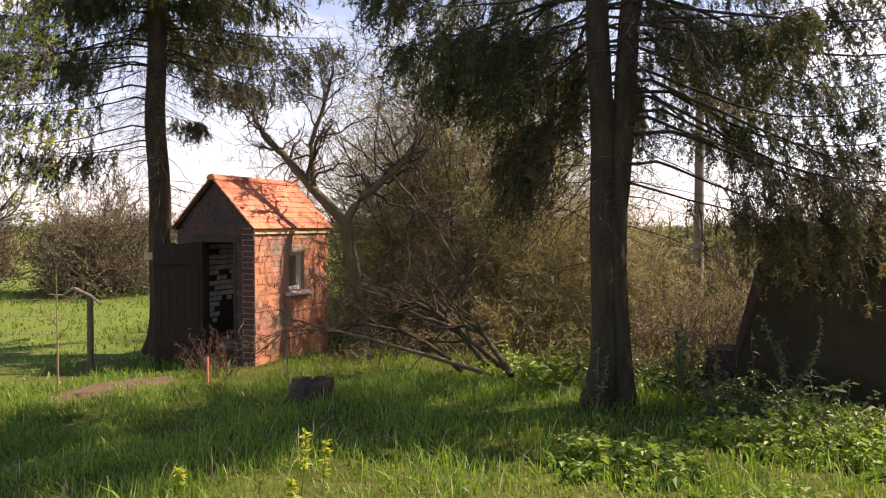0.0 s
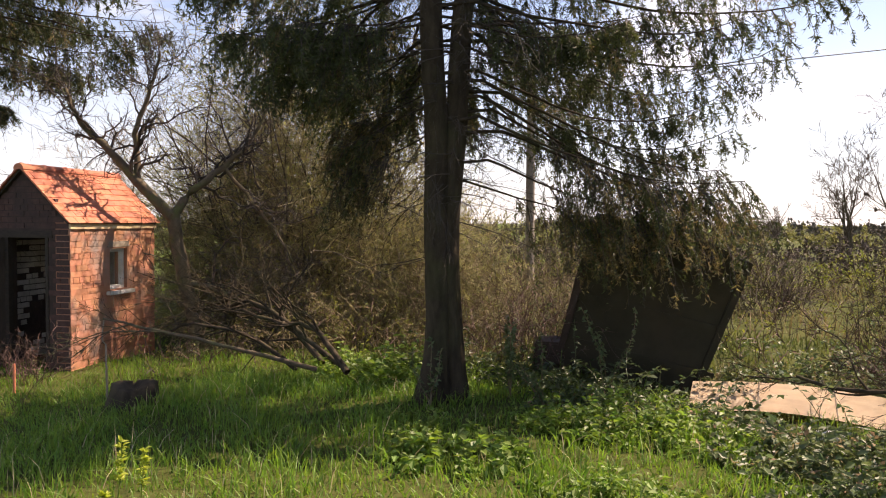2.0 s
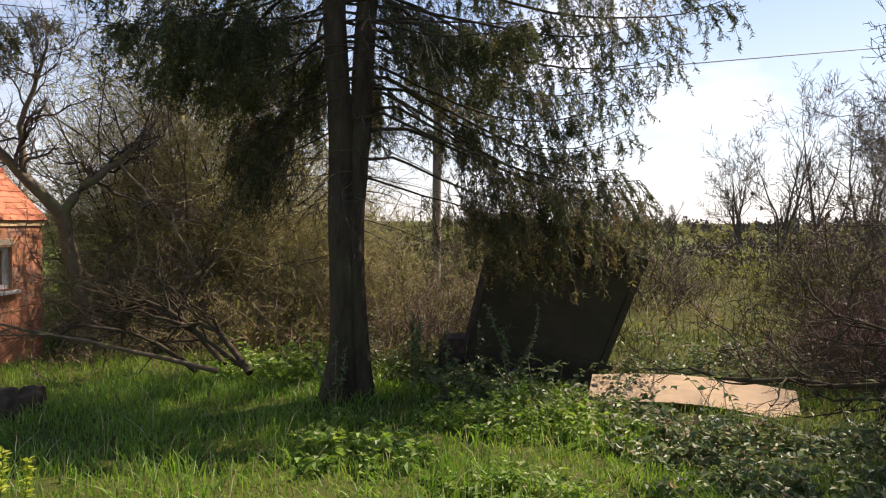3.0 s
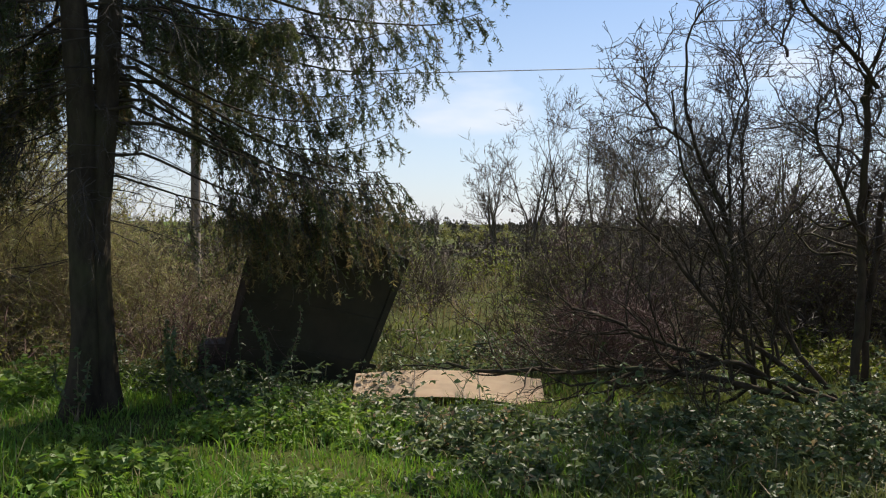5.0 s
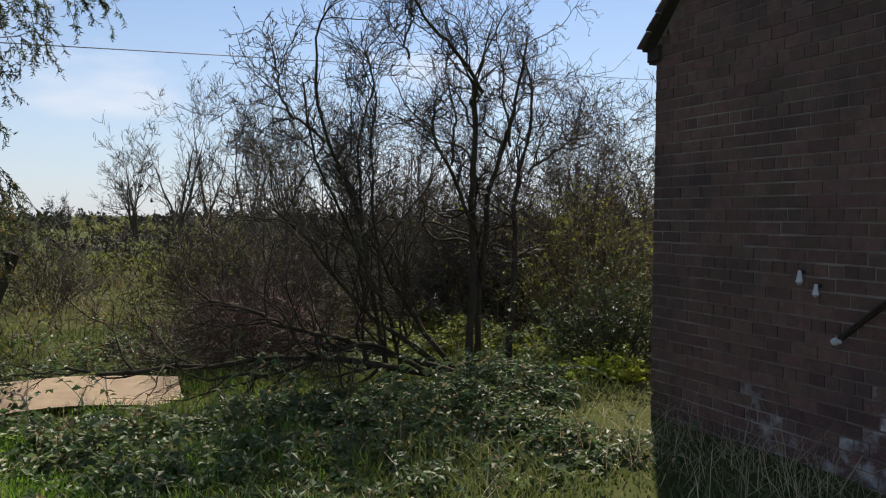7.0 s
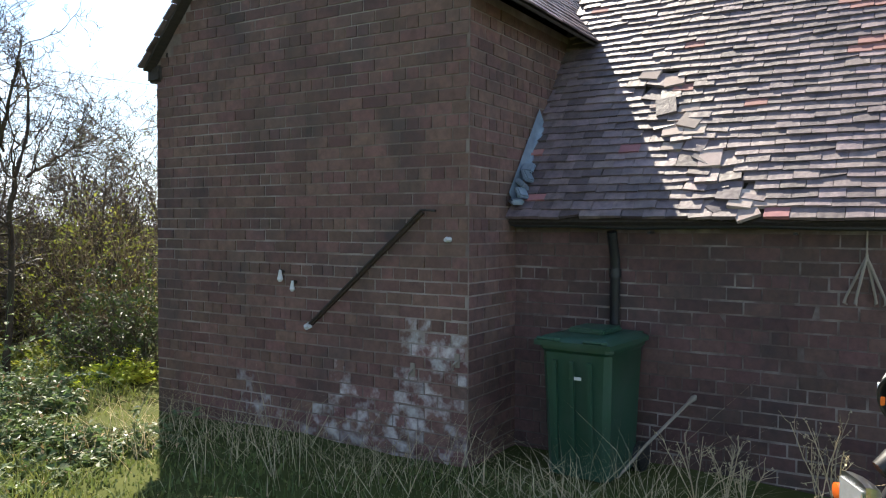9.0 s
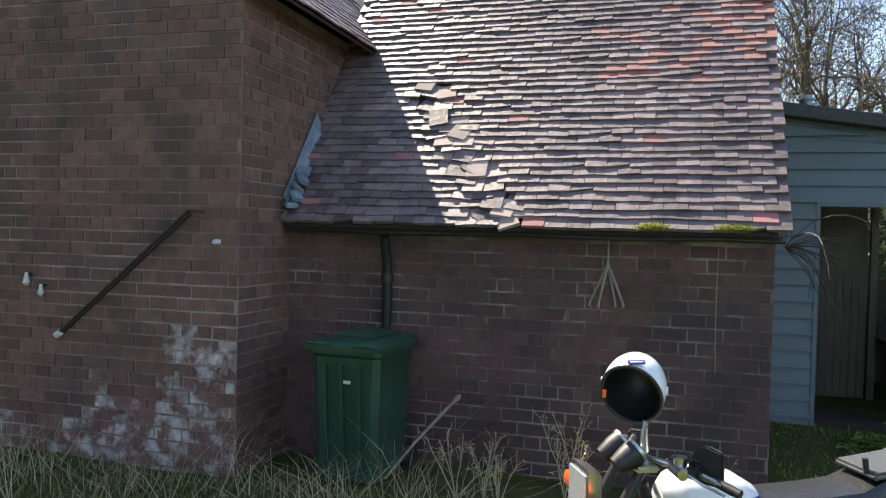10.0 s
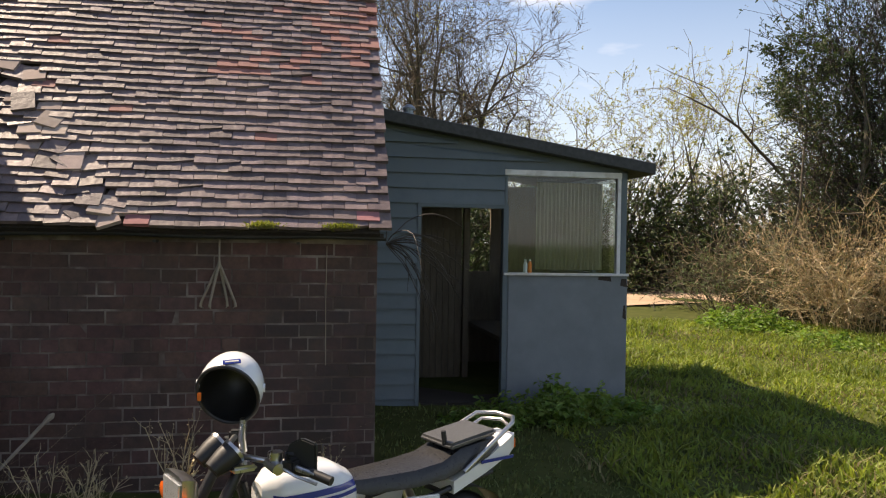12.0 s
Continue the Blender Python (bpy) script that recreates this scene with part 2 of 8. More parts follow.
        nt.links.new(tr.outputs[0], ms.inputs[2])
        nt.links.new(ms.outputs[0], nt.nodes["Material Output"].inputs["Surface"])
    return m


def glass(name, tint=(0.9, 0.95, 0.93), rough=0.03):
    m = bpy.data.materials.new(name)
    m.use_nodes = True
    b = m.node_tree.nodes["Principled BSDF"]
    b.inputs["Base Color"].default_value = (*tint, 1)
    b.inputs["Roughness"].default_value, b.inputs["Transmission Weight"].default_value, b.inputs["IOR"].default_value = rough, 1.0, 1.05
    b.inputs["Coat Weight"].default_value, b.inputs["Coat Roughness"].default_value = 0.6, 0.04
    return m


M_SOIL = mat("grassy_soil", (0.042, 0.055, 0.014), (0.085, 0.092, 0.03), 3.0, 0.95, 0.6, stain=(0.1, 0.1, 0.036), stain_scale=0.7, stain_amount=0.4, spec=0.05)
# the grazed field beyond the fence is greener than the scrubby ground
nt_soil = M_SOIL.node_tree
field_at = nt_soil.nodes.new("ShaderNodeNewGeometry")
field_xyz = nt_soil.nodes.new("ShaderNodeSeparateXYZ")
field_edge = nt_soil.nodes.new("ShaderNodeMapRange")
field_edge.inputs["From Min"].default_value, field_edge.inputs["From Max"].default_value = -9.5, -11.5
field_mix = nt_soil.nodes.new("ShaderNodeMix")
field_mix.data_type = "RGBA"
field_mix.inputs["B"].default_value = (0.1, 0.14, 0.036, 1)
base_in = nt_soil.nodes["Principled BSDF"].inputs["Base Color"]
nt_soil.links.new(base_in.links[0].from_socket, field_mix.inputs["A"])
nt_soil.links.new(field_at.outputs["Position"], field_xyz.inputs[0])
nt_soil.links.new(field_xyz.outputs["X"], field_edge.inputs["Value"])
nt_soil.links.new(field_edge.outputs["Result"], field_mix.inputs["Factor"])
nt_soil.links.new(field_mix.outputs["Result"], base_in)
M_LANE = mat("lane_dirt", (0.36, 0.24, 0.15), (0.5, 0.36, 0.24), 5.0, 0.95, 0.4, stain=(0.25, 0.17, 0.1), stain_scale=0.6)
M_BLADE = mat("grass_blade", (0.09, 0.18, 0.028), (0.19, 0.3, 0.055), 0.8, 0.55, 0, rnd=0.35, rand_from="island", leafy=0.42)
M_LAWN = mat("lawn_blade", (0.105, 0.145, 0.024), (0.25, 0.3, 0.06), 0.7, 0.65, 0, rnd=0.35, rand_from="island", leafy=0.4)
M_STRAW = mat("dry_grass", (0.4, 0.32, 0.18), (0.55, 0.46, 0.3), 2.0, 0.8, 0, rnd=0.3, rand_from="island", leafy=0.2)
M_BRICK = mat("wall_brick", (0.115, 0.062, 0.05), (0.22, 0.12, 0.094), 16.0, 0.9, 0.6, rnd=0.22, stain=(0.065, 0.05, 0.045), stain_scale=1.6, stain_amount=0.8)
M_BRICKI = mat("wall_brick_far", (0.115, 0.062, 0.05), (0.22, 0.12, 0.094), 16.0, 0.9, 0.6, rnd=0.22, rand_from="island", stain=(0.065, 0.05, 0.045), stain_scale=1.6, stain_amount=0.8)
# darker brick of the low wall; on the outhouse front it paints shade
M_BRICKLOW = mat("dark_wall_brick", (0.075, 0.041, 0.036), (0.14, 0.078, 0.066), 16.0, 0.9, 0.6, rnd=0.24, stain=(0.045, 0.038, 0.036), stain_scale=1.6, stain_amount=0.8)
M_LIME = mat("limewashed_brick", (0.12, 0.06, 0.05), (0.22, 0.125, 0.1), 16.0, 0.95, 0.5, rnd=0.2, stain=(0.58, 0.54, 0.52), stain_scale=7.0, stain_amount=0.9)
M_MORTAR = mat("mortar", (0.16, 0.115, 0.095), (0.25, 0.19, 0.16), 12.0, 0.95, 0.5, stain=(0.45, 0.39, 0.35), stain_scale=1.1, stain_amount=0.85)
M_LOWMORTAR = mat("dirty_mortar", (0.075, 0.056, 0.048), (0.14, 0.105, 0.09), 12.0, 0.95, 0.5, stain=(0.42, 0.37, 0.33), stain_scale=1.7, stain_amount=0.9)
M_DEADLEAF = mat("dead_leaves", (0.26, 0.18, 0.1), (0.42, 0.31, 0.18), 1.0, 0.85, 0, rnd=0.35, rand_from="island", leafy=0.25)
# mortar darkened to carry the outhouse front's shade; also bare inner bricks
M_SHADEMORTAR = mat("shade_dark_mortar", (0.04, 0.027, 0.023), (0.075, 0.05, 0.042), 12.0, 0.95, 0.5, stain=(0.06, 0.042, 0.034), stain_scale=2.0)
M_TILE = mat("clay_tile", (0.092, 0.07, 0.074), (0.21, 0.155, 0.158), 13.0, 0.52, 0.7, rnd=0.4, stain=(0.33, 0.24, 0.23), stain_scale=1.6, stain_amount=0.5)
M_TILEI = mat("clay_tile_far", (0.092, 0.07, 0.074), (0.21, 0.155, 0.158), 13.0, 0.52, 0.7, rnd=0.4, rand_from="island", stain=(0.33, 0.24, 0.23), stain_scale=1.6, stain_amount=0.5)
M_TILERED = mat("red_clay_tile", (0.27, 0.11, 0.112), (0.36, 0.16, 0.158), 8.0, 0.8, 0.4, rnd=0.25)
M_TILEPALE = mat("pale_broken_tile", (0.34, 0.265, 0.24), (0.45, 0.36, 0.32), 8.0, 0.85, 0.5, rnd=0.2)
M_LEAD = mat("lead", (0.16, 0.2, 0.26), (0.3, 0.36, 0.42), 9.0, 0.5, 0.5, metal=0.3)
M_DOORWOOD = mat("brown_door", (0.03, 0.022, 0.017), (0.06, 0.043, 0.032), 6.0, 0.85, 0.5, stretch=(6, 6, 1))
M_DARKWOOD = mat("dark_timber", (0.025, 0.02, 0.016), (0.06, 0.045, 0.035), 6.0, 0.85, 0.5, stretch=(1, 6, 6))
M_GREYPAINT = mat("blue_grey_paint", (0.095, 0.13, 0.15), (0.135, 0.17, 0.19), 4.0, 0.6, 0.25, rnd=0.08, stain=(0.06, 0.082, 0.09), stain_scale=2.0, stain_amount=0.35)
M_PANEL = mat("pale_grey_paint", (0.16, 0.185, 0.21), (0.205, 0.23, 0.255), 3.0, 0.6, 0.2, stain=(0.12, 0.14, 0.155), stain_scale=1.8, stain_amount=0.4)
M_WHITE = mat("white_paint", (0.62, 0.63, 0.62), (0.78, 0.78, 0.76), 6.0, 0.5, 0.15, stain=(0.4, 0.36, 0.3), stain_scale=7.0, stain_amount=0.5)
M_FELT = mat("roof_felt", (0.045, 0.048, 0.05), (0.08, 0.083, 0.085), 20.0, 0.9, 0.4)
M_INWOOD = mat("inside_boards", (0.085, 0.066, 0.046), (0.15, 0.12, 0.085), 4.0, 0.8, 0.3, stretch=(5, 5, 1))
M_CURTAIN = mat("net_curtain", (0.27, 0.255, 0.17), (0.36, 0.34, 0.24), 3.0, 0.9, 0.1, leafy=0.3)
M_GLASS = glass("window_glass")
M_OBRICK = mat("outhouse_brick", (0.43, 0.175, 0.095), (0.54, 0.255, 0.155), 7.0, 0.9, 0.5, rnd=0.14, stain=(0.26, 0.215, 0.19), stain_scale=2.0, stain_amount=0.9)
M_OTILE = mat("orange_tile", (0.5, 0.16, 0.085), (0.6, 0.22, 0.13), 6.0, 0.8, 0.4, rnd=0.12)
M_LIMEWASH = mat("limewash_inside", (0.5, 0.49, 0.45), (0.66, 0.65, 0.6), 5.0, 0.95, 0.4, stain=(0.2, 0.15, 0.12), stain_scale=4.0)
M_FIRBARK = mat("fir_bark", (0.026, 0.02, 0.014), (0.09, 0.07, 0.046), 9.0, 0.95, 1.0, stain=(0.07, 0.075, 0.03), stain_scale=2.5, stretch=(1, 1, 0.35), bump_scale=24.0, spec=0.2)
M_NEEDLE = mat("fir_needles", (0.036, 0.05, 0.018), (0.09, 0.108, 0.034), 1.5, 0.55, 0, rnd=0.4, rand_from="island", leafy=0.3)
M_DEADNEEDLE = mat("browned_needles", (0.11, 0.092, 0.042), (0.19, 0.155, 0.07), 1.5, 0.8, 0, rnd=0.4, rand_from="island", leafy=0.4)
M_BARK = mat("bare_bark", (0.055, 0.044, 0.033), (0.125, 0.1, 0.072), 15.0, 0.85, 0.7, stain=(0.09, 0.1, 0.04), stain_scale=3.0, stretch=(1, 1, 0.4))
M_TWIG = mat("twigs", (0.16, 0.118, 0.068), (0.28, 0.215, 0.125), 2.0, 0.8, 0, rnd=0.3, rand_from="island")
M_TWIGDARK = mat("dark_twigs", (0.034, 0.028, 0.024), (0.08, 0.063, 0.05), 2.0, 0.66, 0, rnd=0.3, rand_from="island", spec=0.4)
M_TWIGRED = mat("reddish_twigs", (0.085, 0.045, 0.038), (0.16, 0.09, 0.07), 2.0, 0.7, 0, rnd=0.3, rand_from="island")
M_SCRUB = mat("scrub_twigs", (0.072, 0.056, 0.04), (0.145, 0.113, 0.08), 0.6, 0.85, 0, rnd=0.35, rand_from="island")
M_DRYROUGH = mat("rough_dry_grass", (0.17, 0.14, 0.07), (0.28, 0.24, 0.12), 0.7, 0.85, 0, rnd=0.3, rand_from="island", leafy=0.25)
M_ROUGH = mat("rough_green_grass", (0.08, 0.105, 0.032), (0.17, 0.195, 0.065), 0.7, 0.8, 0, rnd=0.35, rand_from="island", leafy=0.3)
M_EARTH = mat("bare_red_earth", (0.07, 0.042, 0.027), (0.13, 0.08, 0.05), 6.0, 0.95, 0.7, stain=(0.07, 0.05, 0.03), stain_scale=2.0)
M_OMORTAR = mat("orange_mortar", (0.4, 0.175, 0.1), (0.5, 0.25, 0.155), 9.0, 0.95, 0.4, stain=(0.27, 0.22, 0.19), stain_scale=2.0, stain_amount=0.8)
M_BUD = mat("spring_leaves", (0.13, 0.15, 0.03), (0.24, 0.26, 0.06), 1.0, 0.6, 0, rnd=0.3, rand_from="island", leafy=0.4)
M_NETTLE = mat("nettle_leaves", (0.1, 0.18, 0.03), (0.2, 0.29, 0.06), 1.0, 0.5, 0, rnd=0.3, rand_from="island", leafy=0.4)
M_BRAMBLE = mat("bramble_leaves", (0.06, 0.095, 0.035), (0.14, 0.18, 0.075), 1.0, 0.5, 0, rnd=0.4, rand_from="island", leafy=0.3)
M_IVY = mat("ivy_leaves", (0.03, 0.05, 0.016), (0.066, 0.092, 0.03), 1.0, 0.5, 0, rnd=0.35, rand_from="island", leafy=0.2, spec=0.35)
M_SPIKE = mat("spurge_leaves", (0.3, 0.36, 0.05), (0.45, 0.5, 0.1), 3.0, 0.6, 0, rnd=0.2, rand_from="island", leafy=0.4)
M_OLIVELEAF = mat("olive_buds", (0.15, 0.155, 0.05), (0.25, 0.245, 0.09), 0.5, 0.7, 0, rnd=0.3, rand_from="island", leafy=0.3)
M_THORN = mat("thorn_twigs", (0.21, 0.19, 0.1), (0.34, 0.31, 0.17), 1.0, 0.8, 0, rnd=0.6, rand_from="island", leafy=0.4)
M_WILLOW = mat("catkin_leaves", (0.25, 0.255, 0.075), (0.38, 0.375, 0.125), 1.0, 0.7, 0, rnd=0.25, rand_from="island", leafy=0.5)
M_OLIVE = mat("weathered_dark_board", (0.038, 0.034, 0.02), (0.07, 0.06, 0.038), 3.0, 0.9, 0.3, stain=(0.075, 0.055, 0.035), stain_scale=1.3, spec=0.2)
M_RUST = mat("rusty_brown", (0.045, 0.03, 0.022), (0.085, 0.055, 0.04), 8.0, 0.9, 0.4)
M_PLY = mat("plywood", (0.7, 0.53, 0.36), (0.8, 0.65, 0.47), 3.0, 0.8, 0.2, stretch=(1, 6, 1), stain=(0.5, 0.38, 0.27), stain_scale=2.5)
M_BIN = mat("green_plastic", (0.016, 0.055, 0.03), (0.026, 0.078, 0.046), 3.0, 0.45, 0.1, stain=(0.045, 0.075, 0.056), stain_scale=4.0)
M_STEEL = mat("steel", (0.45, 0.45, 0.45), (0.6, 0.6, 0.6), 12.0, 0.3, 0.05, metal=1.0)
M_BLACK = mat("black_plastic", (0.012, 0.012, 0.013), (0.025, 0.025, 0.026), 10.0, 0.45, 0.1)
M_SEAT = mat("black_vinyl", (0.02, 0.02, 0.022), (0.035, 0.035, 0.037), 60.0, 0.3, 0.3)
M_PAD = mat("grey_vinyl", (0.06, 0.062, 0.065), (0.09, 0.092, 0.095), 40.0, 0.4, 0.2)
M_BIKEWHITE = mat("white_lacquer", (0.74, 0.75, 0.76), (0.8, 0.8, 0.8), 3.0, 0.25, 0.0, coat=0.5)
M_BIKEBLUE = mat("blue_lacquer", (0.015, 0.03, 0.22), (0.02, 0.045, 0.3), 3.0, 0.25, 0.0, coat=0.5)
M_ORANGE = mat("orange_lens", (0.75, 0.12, 0.02), (0.85, 0.2, 0.03), 5.0, 0.2, 0.0, coat=0.5)
M_LENS = mat("lamp_glass", (0.6, 0.62, 0.65), (0.75, 0.77, 0.8), 30.0, 0.12, 0.2, metal=0.6)
M_LOG = mat("mossy_bark", (0.085, 0.065, 0.042), (0.165, 0.125, 0.08), 12.0, 0.95, 0.8, stain=(0.12, 0.14, 0.04), stain_scale=4.0, stain_amount=0.8)
M_GREYWOOD = mat("grey_timber", (0.22, 0.18, 0.14), (0.34, 0.29, 0.23), 8.0, 0.9, 0.5, stretch=(1, 1, 0.2))
M_PALEWOOD = mat("fresh_sawn_wood", (0.6, 0.44, 0.25), (0.7, 0.54, 0.33), 8.0, 0.8, 0.3)
M_STONE = mat("pale_stone", (0.55, 0.54, 0.52), (0.7, 0.69, 0.67), 5.0, 0.9, 0.4)
M_FIELD = mat("far_wood", (0.085, 0.08, 0.06), (0.14, 0.125, 0.095), 0.3, 1.0, 0.0)


# ---------- ground ----------
def build_ground():
    u = np.linspace(-1, 1, 190)
    c = np.sinh(u * 5.6) / math.sinh(5.6) * 700 + u * 12
    gx, gy = np.meshgrid(c + 1.0, c + 5.0, indexing="ij")
    v = np.stack([gx, gy, ground_z(gx, gy)], -1).reshape(-1, 3)
    n = len(c)
    i = (np.arange(n - 1)[:, None] * n + np.arange(n - 1)[None]).ravel()
    f = np.stack([i, i + n, i + n + 1, i + 1], 1)
    ob = link("ground", mesh_np("ground", [(v, f)]), M_SOIL, smooth=True)
    tagged(ob, "rough grassy ground with bare earthy patches", "ground", kind="structure")
    # the dirt lane beyond the shed
    rows = []
    for k in range(41):
        s = -20 + k * 1.6
        x, y = 19.5 + 0.32 * s + 0.35 * math.sin(s * 0.3), -8.0 - s * 0.95
        rows.append([(x + w * 0.95, y + w * 0.32, float(ground_z(x, y)) + 0.035 - 0.02 * abs(w / 1.7) + 0.01 * math.sin(s * 2 + w)) for w in (-1.9, -1.1, -0.4, 0.4, 1.1, 1.9)])
    lane = link("road", loft(rows, closed=False, caps=False), M_LANE, smooth=True)
    tagged(lane, "sandy unpaved lane with worn wheel tracks", "lane", kind="structure")


# ---------- brickwork and tiles ----------
COURSE, MODULE = 0.09, 0.222


def brick_mesh(w, material, h=COURSE - 0.013, d=0.05):
    bm = box(-w / 2, w / 2, -d, 0.006, -h / 2, h / 2)
    me = bpy.data.meshes.new("brick")
    bm.to_mesh(me)
    bm.free()
    me.materials.append(material)
    return me


def brick_plan(u0, u1, z0, z1, seed, course=COURSE, module=MODULE):
    rnd = random.Random(seed)
    k = 0
    z = z0
    while z + course <= z1 + 1e-6:
        header_row = k % 4 == 3
        step = module / 2 if header_row else module
        u = u0 - (0.25 * module if header_row else (module / 2 if k % 2 else 0))
        while u < u1 - 0.02:
            a, b = max(u, u0), min(u + step, u1)
            if b - a > 0.05:
                yield (a + b) / 2, z + course / 2, b - a - 0.011, k, rnd
            u += step
        z += course
        k += 1


def lay_bricks(parent, to_world, u0, u1, z0, z1, seed, keep, as_parts, choose, joined_mat, course=COURSE, module=MODULE, joint=0.013):
    """Bricks in courses: parts where as_parts(u, z) says so, the others joined."""
    meshes, boxes = {}, []
    for u, z, w, k, rnd in brick_plan(u0, u1, z0, z1, seed, course, module):
        w += 0.013 - joint
        if not keep(u, z):
            continue
        jitter = rnd.uniform(-0.004, 0.004)
        if as_parts(u, z):
            m = choose(u, z, rnd)
            key = (round(w, 3), m.name)
            if key not in meshes:
                meshes[key] = brick_mesh(round(w, 3), m, course - joint)
            ob = new("brick", meshes[key])
            ob.parent = parent
            ob.matrix_local = to_world @ pose(u + rnd.uniform(-0.003, 0.003), jitter, z + rnd.uniform(-0.003, 0.003), rnd.gauss(0, 0.8), rnd.gauss(0, 0.5), rnd.gauss(0, 0.7))
        else:
            b = box_np(u - w / 2, u + w / 2, -0.05, 0.006 + jitter, z - course / 2 + 0.006, z + course / 2 - 0.006)
            boxes.append(np.array([to_world @ Vector(p) for p in b]))
    if boxes:
        v = np.concatenate(boxes)
        f = (np.arange(len(boxes))[:, None, None] * 8 + BOX_F[None]).reshape(-1, 4)
        ob = link("brickwork", mesh_np("brickwork", [(v, f)]), joined_mat, parent)
        ob["kind"] = "stuff"


XB, XG = 5.25, 4.53            # faces of the low wall and of the gabled wing
YW0, YW1 = 2.90, 6.14          # the wing's two sides
YB0 = -0.50                    # end of the low building
EAVE_X, EAVE_Z, PITCH = 5.08, 1.71, math.atan(1.3)


RUN = 4.5                      # from eave to ridge


def wing_top(y):
    return 3.06 + 1.1 * min(y - 2.46, 6.23 - y)


def build_house():
    # wing front, seen as a gable
    pts = [(YW0, -0.3), (YW1, -0.3), (YW1, wing_top(YW1)), (4.345, wing_top(4.345)), (YW0, wing_top(YW0))]
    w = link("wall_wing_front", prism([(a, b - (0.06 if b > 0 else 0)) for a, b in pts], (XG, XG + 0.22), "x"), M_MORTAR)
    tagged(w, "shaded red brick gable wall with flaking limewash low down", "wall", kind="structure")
    lime = lambda y, z: (noise.noise((y * 1.4, z * 1.4, 3)) + 0.75 - 0.75 * z - 0.34 * abs(y - 3.15)) > 0.2

    def pick(u, z, rnd):
        y = YW1 - u
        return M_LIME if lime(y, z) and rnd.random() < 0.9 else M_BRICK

    # outward faces -x
    m = Matrix(((0, -1, 0, XG), (-1, 0, 0, YW1), (0, 0, 1, 0), (0, 0, 0, 1)))
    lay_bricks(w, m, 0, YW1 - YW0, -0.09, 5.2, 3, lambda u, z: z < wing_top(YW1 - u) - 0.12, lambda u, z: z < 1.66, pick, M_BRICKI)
    # wing side wall, beside the low roof
    s = link("wall_wing_side", prism([(XG + 0.22, -0.3), (10.0, -0.3), (10.0, 3.3), (XG + 0.22, 3.3)], (YW0, YW0 + 0.22), "y"), M_MORTAR)
    tagged(s, "shaded brick side wall of the gabled wing", "wall", kind="structure")
    m2 = Matrix(((1, 0, 0, XG), (0, -1, 0, YW0), (0, 0, 1, 0), (0, 0, 0, 1)))
    lay_bricks(s, m2, 0.0, 2.6, -0.09, 3.3, 5, lambda u, z: True, lambda u, z: False, None, M_BRICKI)
    for name, pts, ax, d in (("wall_wing_north", [(XG + 0.22, -0.3), (10, -0.3), (10, 3.3), (XG + 0.22, 3.3)], "y", (YW1 - 0.22, YW1)),
                             ("wall_wing_back", [(YW0, -0.3), (YW1, -0.3), (YW1, 3.2), (4.345, 5.1), (YW0, 3.2)], "x", (10.0, 10.2))):
        tagged(link(name, prism(pts, d, ax), M_BRICKI), "plain red brick wall", "wall", kind="structure")
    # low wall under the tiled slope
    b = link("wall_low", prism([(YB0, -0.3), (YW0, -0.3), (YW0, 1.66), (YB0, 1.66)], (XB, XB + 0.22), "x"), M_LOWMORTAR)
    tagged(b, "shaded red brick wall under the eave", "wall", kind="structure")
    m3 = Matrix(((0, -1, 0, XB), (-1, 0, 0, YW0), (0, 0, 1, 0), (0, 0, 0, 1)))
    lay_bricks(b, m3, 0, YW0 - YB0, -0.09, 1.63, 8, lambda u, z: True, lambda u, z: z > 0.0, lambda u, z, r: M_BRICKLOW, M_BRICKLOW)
    ridge_x, ridge_z = EAVE_X + RUN, EAVE_Z + RUN * 1.3
    e = link("wall_low_end", prism([(XB + 0.22, -0.3), (2 * ridge_x - XB - 0.22, -0.3), (2 * ridge_x - XB - 0.22, 1.75), (ridge_x, ridge_z - 0.12), (XB + 0.22, 1.85)], (YB0, YB0 + 0.22), "y"), M_BRICKI)
    tagged(e, "red brick end wall of the low building", "wall", kind="structure")
    tagged(link("wall_low_back", prism([(YB0, -0.3), (YW0, -0.3), (YW0, 1.6), (YB0, 1.6)], (2 * ridge_x - XB - 0.22, 2 * ridge_x - XB), "x"), M_BRICKI), "plain brick back wall", "wall", kind="structure")

    # tiled roof of the low building
    roof = thing("tiled_roof", "weathered plain clay tile roof with a slipped, broken patch", "roof", (EAVE_X, 0, EAVE_Z), kind="structure")
    cs, sn = math.cos(PITCH), math.sin(PITCH)
    length = RUN / cs
    deck = bmesh.new()
    mdeck = Matrix.Rotation(-PITCH, 4, "Y")
    add_box(deck, 0.0, length, YB0 + 0.0, YW0 - 0.01, -0.07, -0.035, mdeck)
    part("boarding", deck, M_DARKWOOD, roof)
    back = bmesh.new()
    add_box(back, 0, length, YB0 - 0.05, YW0, -0.07, -0.01, pose(2 * RUN, 0, 0) @ Matrix.Rotation(PITCH + math.pi, 4, "Y") @ Matrix.Diagonal((1, 1, -1, 1)))
    bmesh.ops.recalc_face_normals(back, faces=back.faces)
    part("back_slope", back, M_TILEI, roof)
    top = bmesh.new()
    add_box(top, 43 * 0.0765, length, YB0 + 0.01, YW0 - 0.01, -0.03, 0.006, mdeck)
    part("upper_slope", top, M_TILEI, roof)
    part("ridge_tiles", pipe([(RUN, YB0 - 0.05, RUN * 1.3), (RUN, YW0, RUN * 1.3)], 0.1, 10), M_TILEI, roof)
    verge = bmesh.new()
